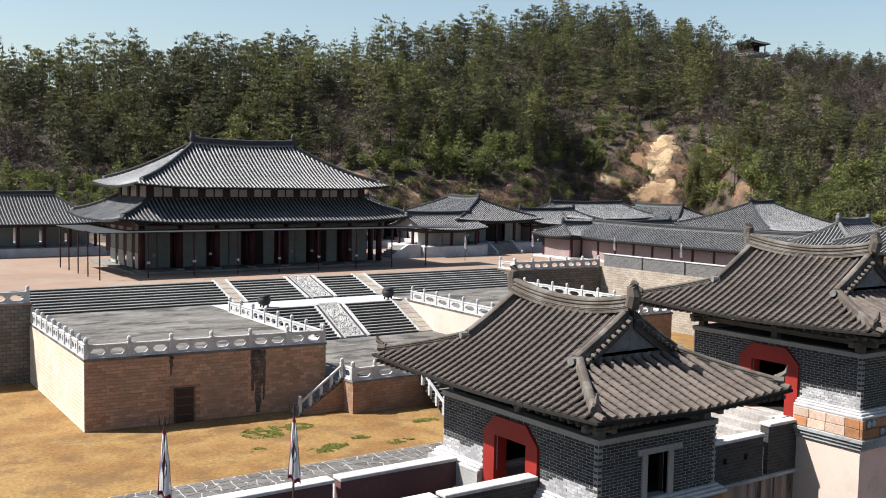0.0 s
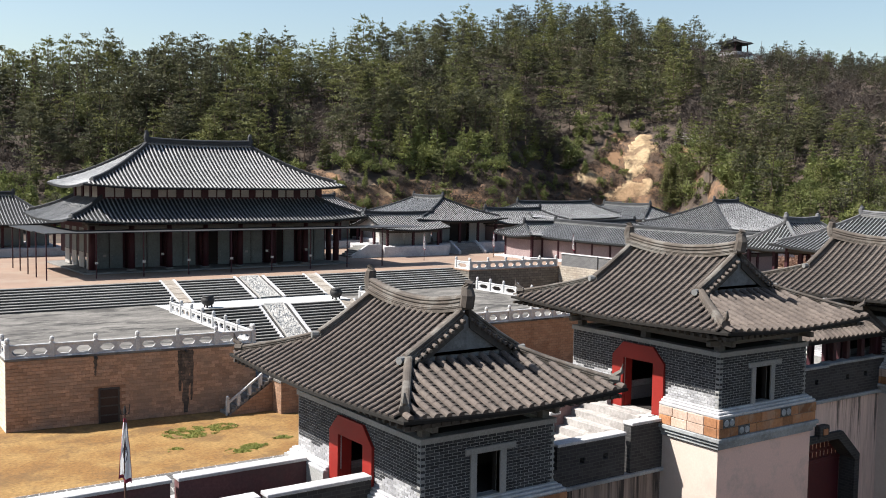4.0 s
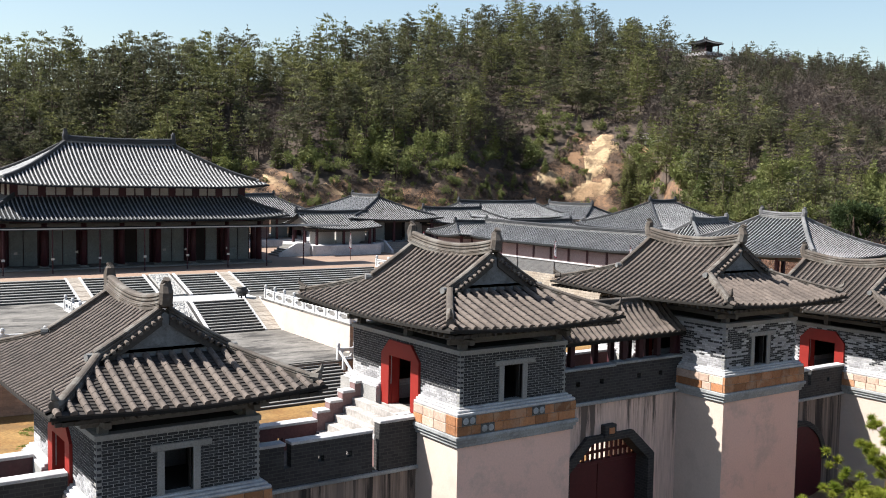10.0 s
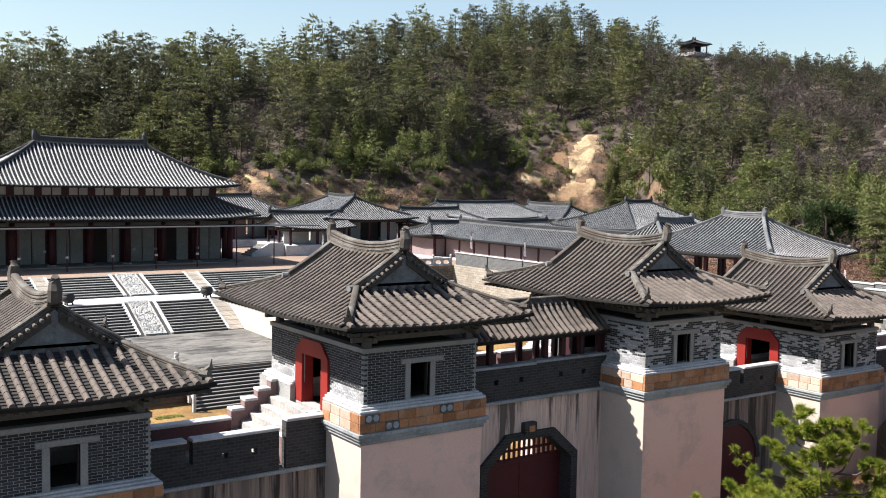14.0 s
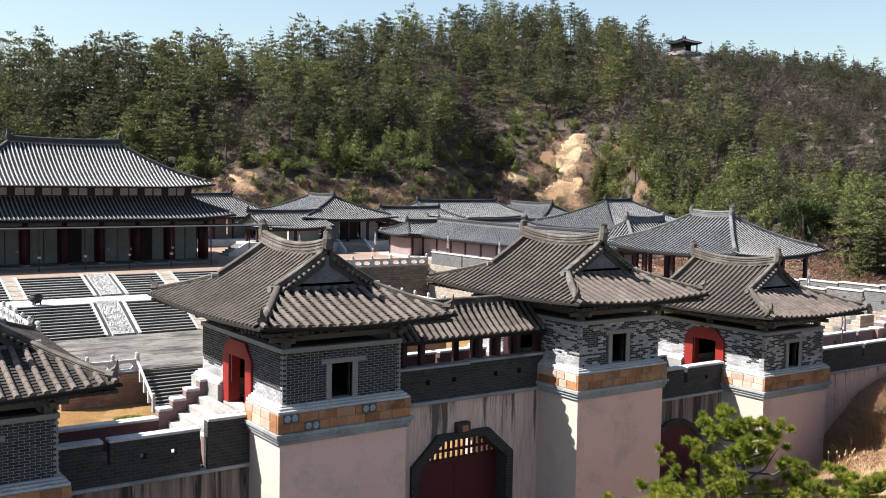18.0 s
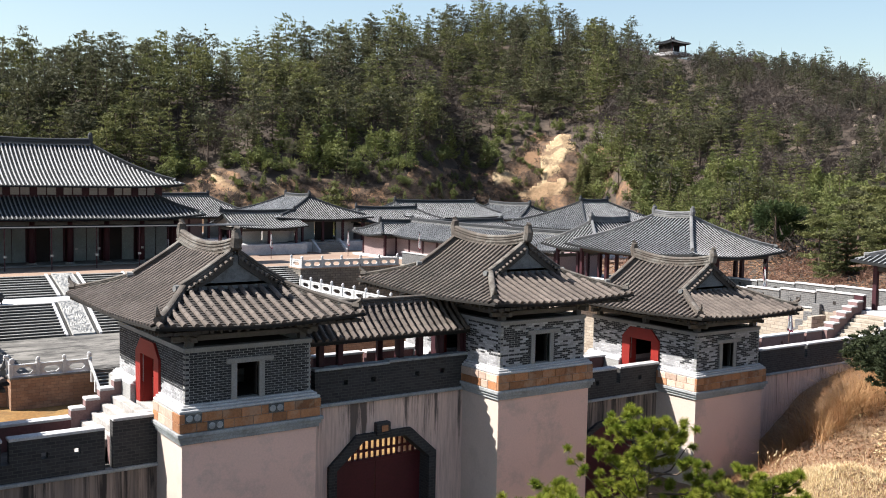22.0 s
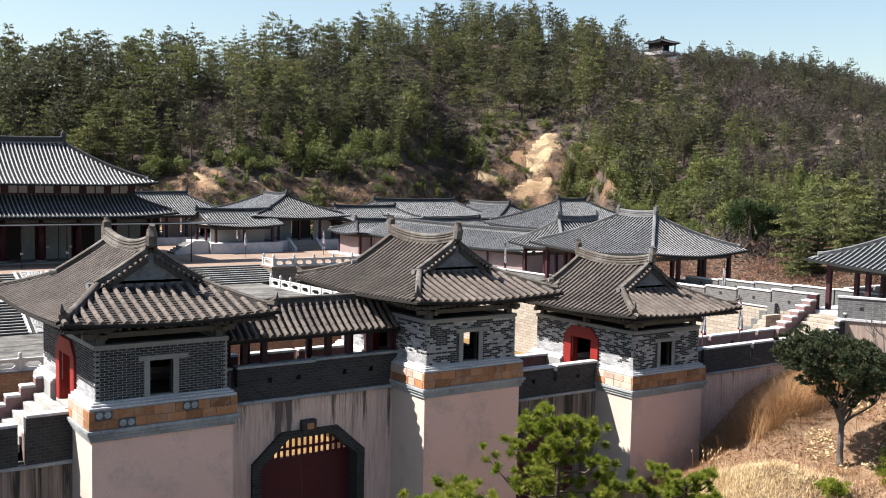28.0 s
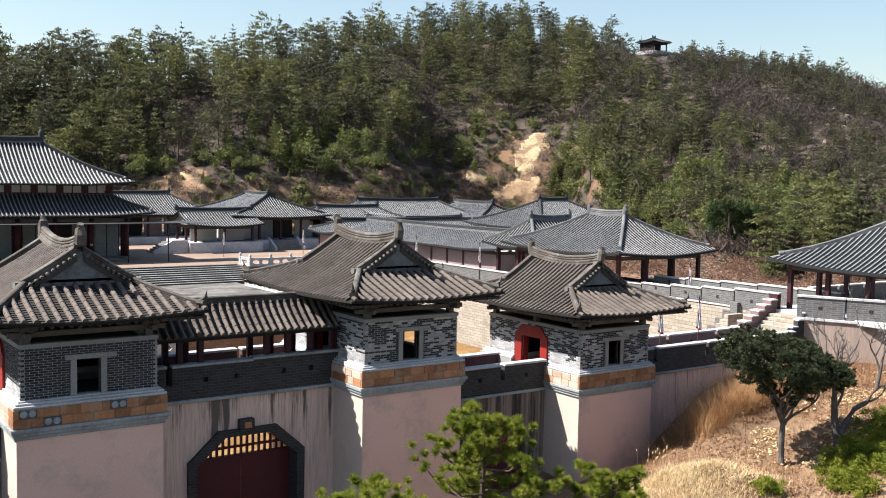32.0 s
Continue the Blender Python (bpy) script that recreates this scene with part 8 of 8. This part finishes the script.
# trees and brush behind the pavilions
far_e = [tuft_tree(rq, 7.5, 1.2, 2.9, 5200, 0.3, "round"), tuft_tree(rq, 8.5, 0.6, 2.8, 4200, 0.3, "cone"), tuft_tree(rq, 9, 1.5, 2.8, 4200, 0.32, "flat")]
M["dark_leaf"] = leafy("dark_tree_leaves", (0.03, 0.05, 0.018), (0.055, 0.08, 0.026), (0.035, 0.05, 0.02), scale=0.5)
fe_me = [arrays("crown", *a, M["needle"]) for a in far_e] + [arrays("crown", *a, M["needle_light"]) for a in far_e] + [arrays("crown", *far_e[0], M["dark_leaf"])]
tr_me = Shape().tube([(0, 0, -1), (0.1, 0, 3), (0, 0.1, 6)], [0.2, 0.15, 0.05], 7).mesh("trunk", M["trunk"])
for x, y, s_, i, nm in ((115, 58.5, 1.0, 6, "dark broad evergreen tree behind the pavilion"), (118.5, 58.5, 0.85, 6, "dark evergreen tree behind the pavilion"), (107, 47.2, 0.8, 5, "yellow-green pine behind the wall"), (105.5, 45, 0.6, 4, "young yellow-green pine behind the wall"), (110, 46, 0.8, 4, "yellow-green pine behind the pavilion"), (113, 43, 0.9, 5, "yellow-green pine behind the corner pavilion"), (117, 47, 0.85, 4, "yellow-green pine behind the corner pavilion"), (121, 50, 1.0, 5, "yellow-green pine on the slope"), (122, 40, 1.0, 4, "yellow-green pine on the slope"), (128, 44, 1.1, 5, "yellow-green pine on the slope"), (126, 55, 1.0, 2, "tall pine on the slope"), (131, 52, 1.1, 1, "green pine on the slope"), (119, 34, 0.6, 3, "low green shrub behind the corner pavilion"), (125, 34, 0.8, 3, "low green shrub behind the corner pavilion"), (108, 38, 0.45, 3, "low green shrub behind the wall"), (94.6, 125.8, 1.75, 4, "tall bright conifer at the foot of the bank"), (89, 131, 0.8, 4, "young conifer at the foot of the bank")):
    o = thing("slope_tree", nm, "tree", "trees behind the pavilions", at=(x, y, ground_z(x, y)), rz=x * 37)
    o.scale = (s_, s_, s_)
    part("crown", fe_me[i], None, o)
    part("trunk", tr_me, None, o)
brush = []
for _ in range(330):
    x, y = rq.uniform(92, 135), rq.uniform(26, 74)
    if x > 97 and y > 68:
        continue
    brush.append((x, y, ground_z(x, y) if x > 96 else 5.58, rq.uniform(0.2, 0.6), rq.uniform(0, 6.3), rq.randrange(4)))
scatter("rust_brush", browns, brush, M["rust_brush"], "rust-brown leafless brush on the earth slope", "bushes")
V, F = [], []
for _ in range(16000):
    x, y = rq.uniform(90, 130), rq.uniform(26, 70)
    z, w, q, k = (ground_z(x, y) if x > 96 else 5.6) + 0.05, rq.uniform(0, 6.283), rq.uniform(0.1, 0.25), len(V)
    V += [(x + math.cos(w + a) * q, y + math.sin(w + a) * q, z + rq.uniform(-0.03, 0.12)) for a in (0, 2.2, 4)]
    F.append((k, k + 1, k + 2))
tagged(new("yard_litter", arrays("yard_litter", np.array(V), np.array(F), M["litter"])), "fallen rust-brown leaves behind the pavilions", "leaves", kind="stuff")

# ---- bricks of the west terrace front ----
warm = (0.50, 0.31, 0.205), (0.38, 0.225, 0.145)
M["court_brick"] = mat("warm_court_brick", *warm, 0.88, 0.4, 9, 0.3, per_object=0.25, stains=(0.30, 0.22, 0.165), stain_amount=0.5)
M["court_brick_joined"] = mat("warm_court_brick_upper", *warm, 0.88, 0.4, 9, 0.3, per_island=0.25, stains=(0.30, 0.22, 0.165), stain_amount=0.5)
court_brick = Shape().box(0, -0.024, 0, 0.44, 0.02, 0.187, 0.008).mesh("brick", M["court_brick"])
face = bpy.data.objects["terrace_west"]
turn_w = math.atan2(-1.4, 14.6)
upper, laid = Shape(), 0
for row in range(20):
    z = 0.02 + row * 0.202
    s_ = 0.0 if row % 2 else -0.227
    while s_ < 14.2:
        a = max(s_, 0.0)
        w = min(0.454 + s_ - a, 14.64 - a)
        door = a + w > 4.95 and a < 6.35 and z < 2.13
        if w > 0.1 and not door:
            x, y = 16.76 + a * math.cos(turn_w), 56.5 + a * math.sin(turn_w)
            if laid < 300:
                b = new("brick", court_brick)
                b.parent = face
                b.matrix_world = pose(x, y, z, 0, 0, math.degrees(turn_w))
                b.scale.x = (w - 0.014) / 0.44
                laid += 1
            else:
                c, d = math.cos(turn_w), math.sin(turn_w)
                one = Shape().box(0, -0.024, 0, w - 0.014, 0.02, 0.187, 0.008)
                upper.add([(x + p * c - q * d, y + p * d + q * c, z + r) for p, q, r in one.v], one.f)
        s_ += 0.454
part("brickwork", upper, M["court_brick_joined"], face, "upper courses of the brick front", kind="stuff")
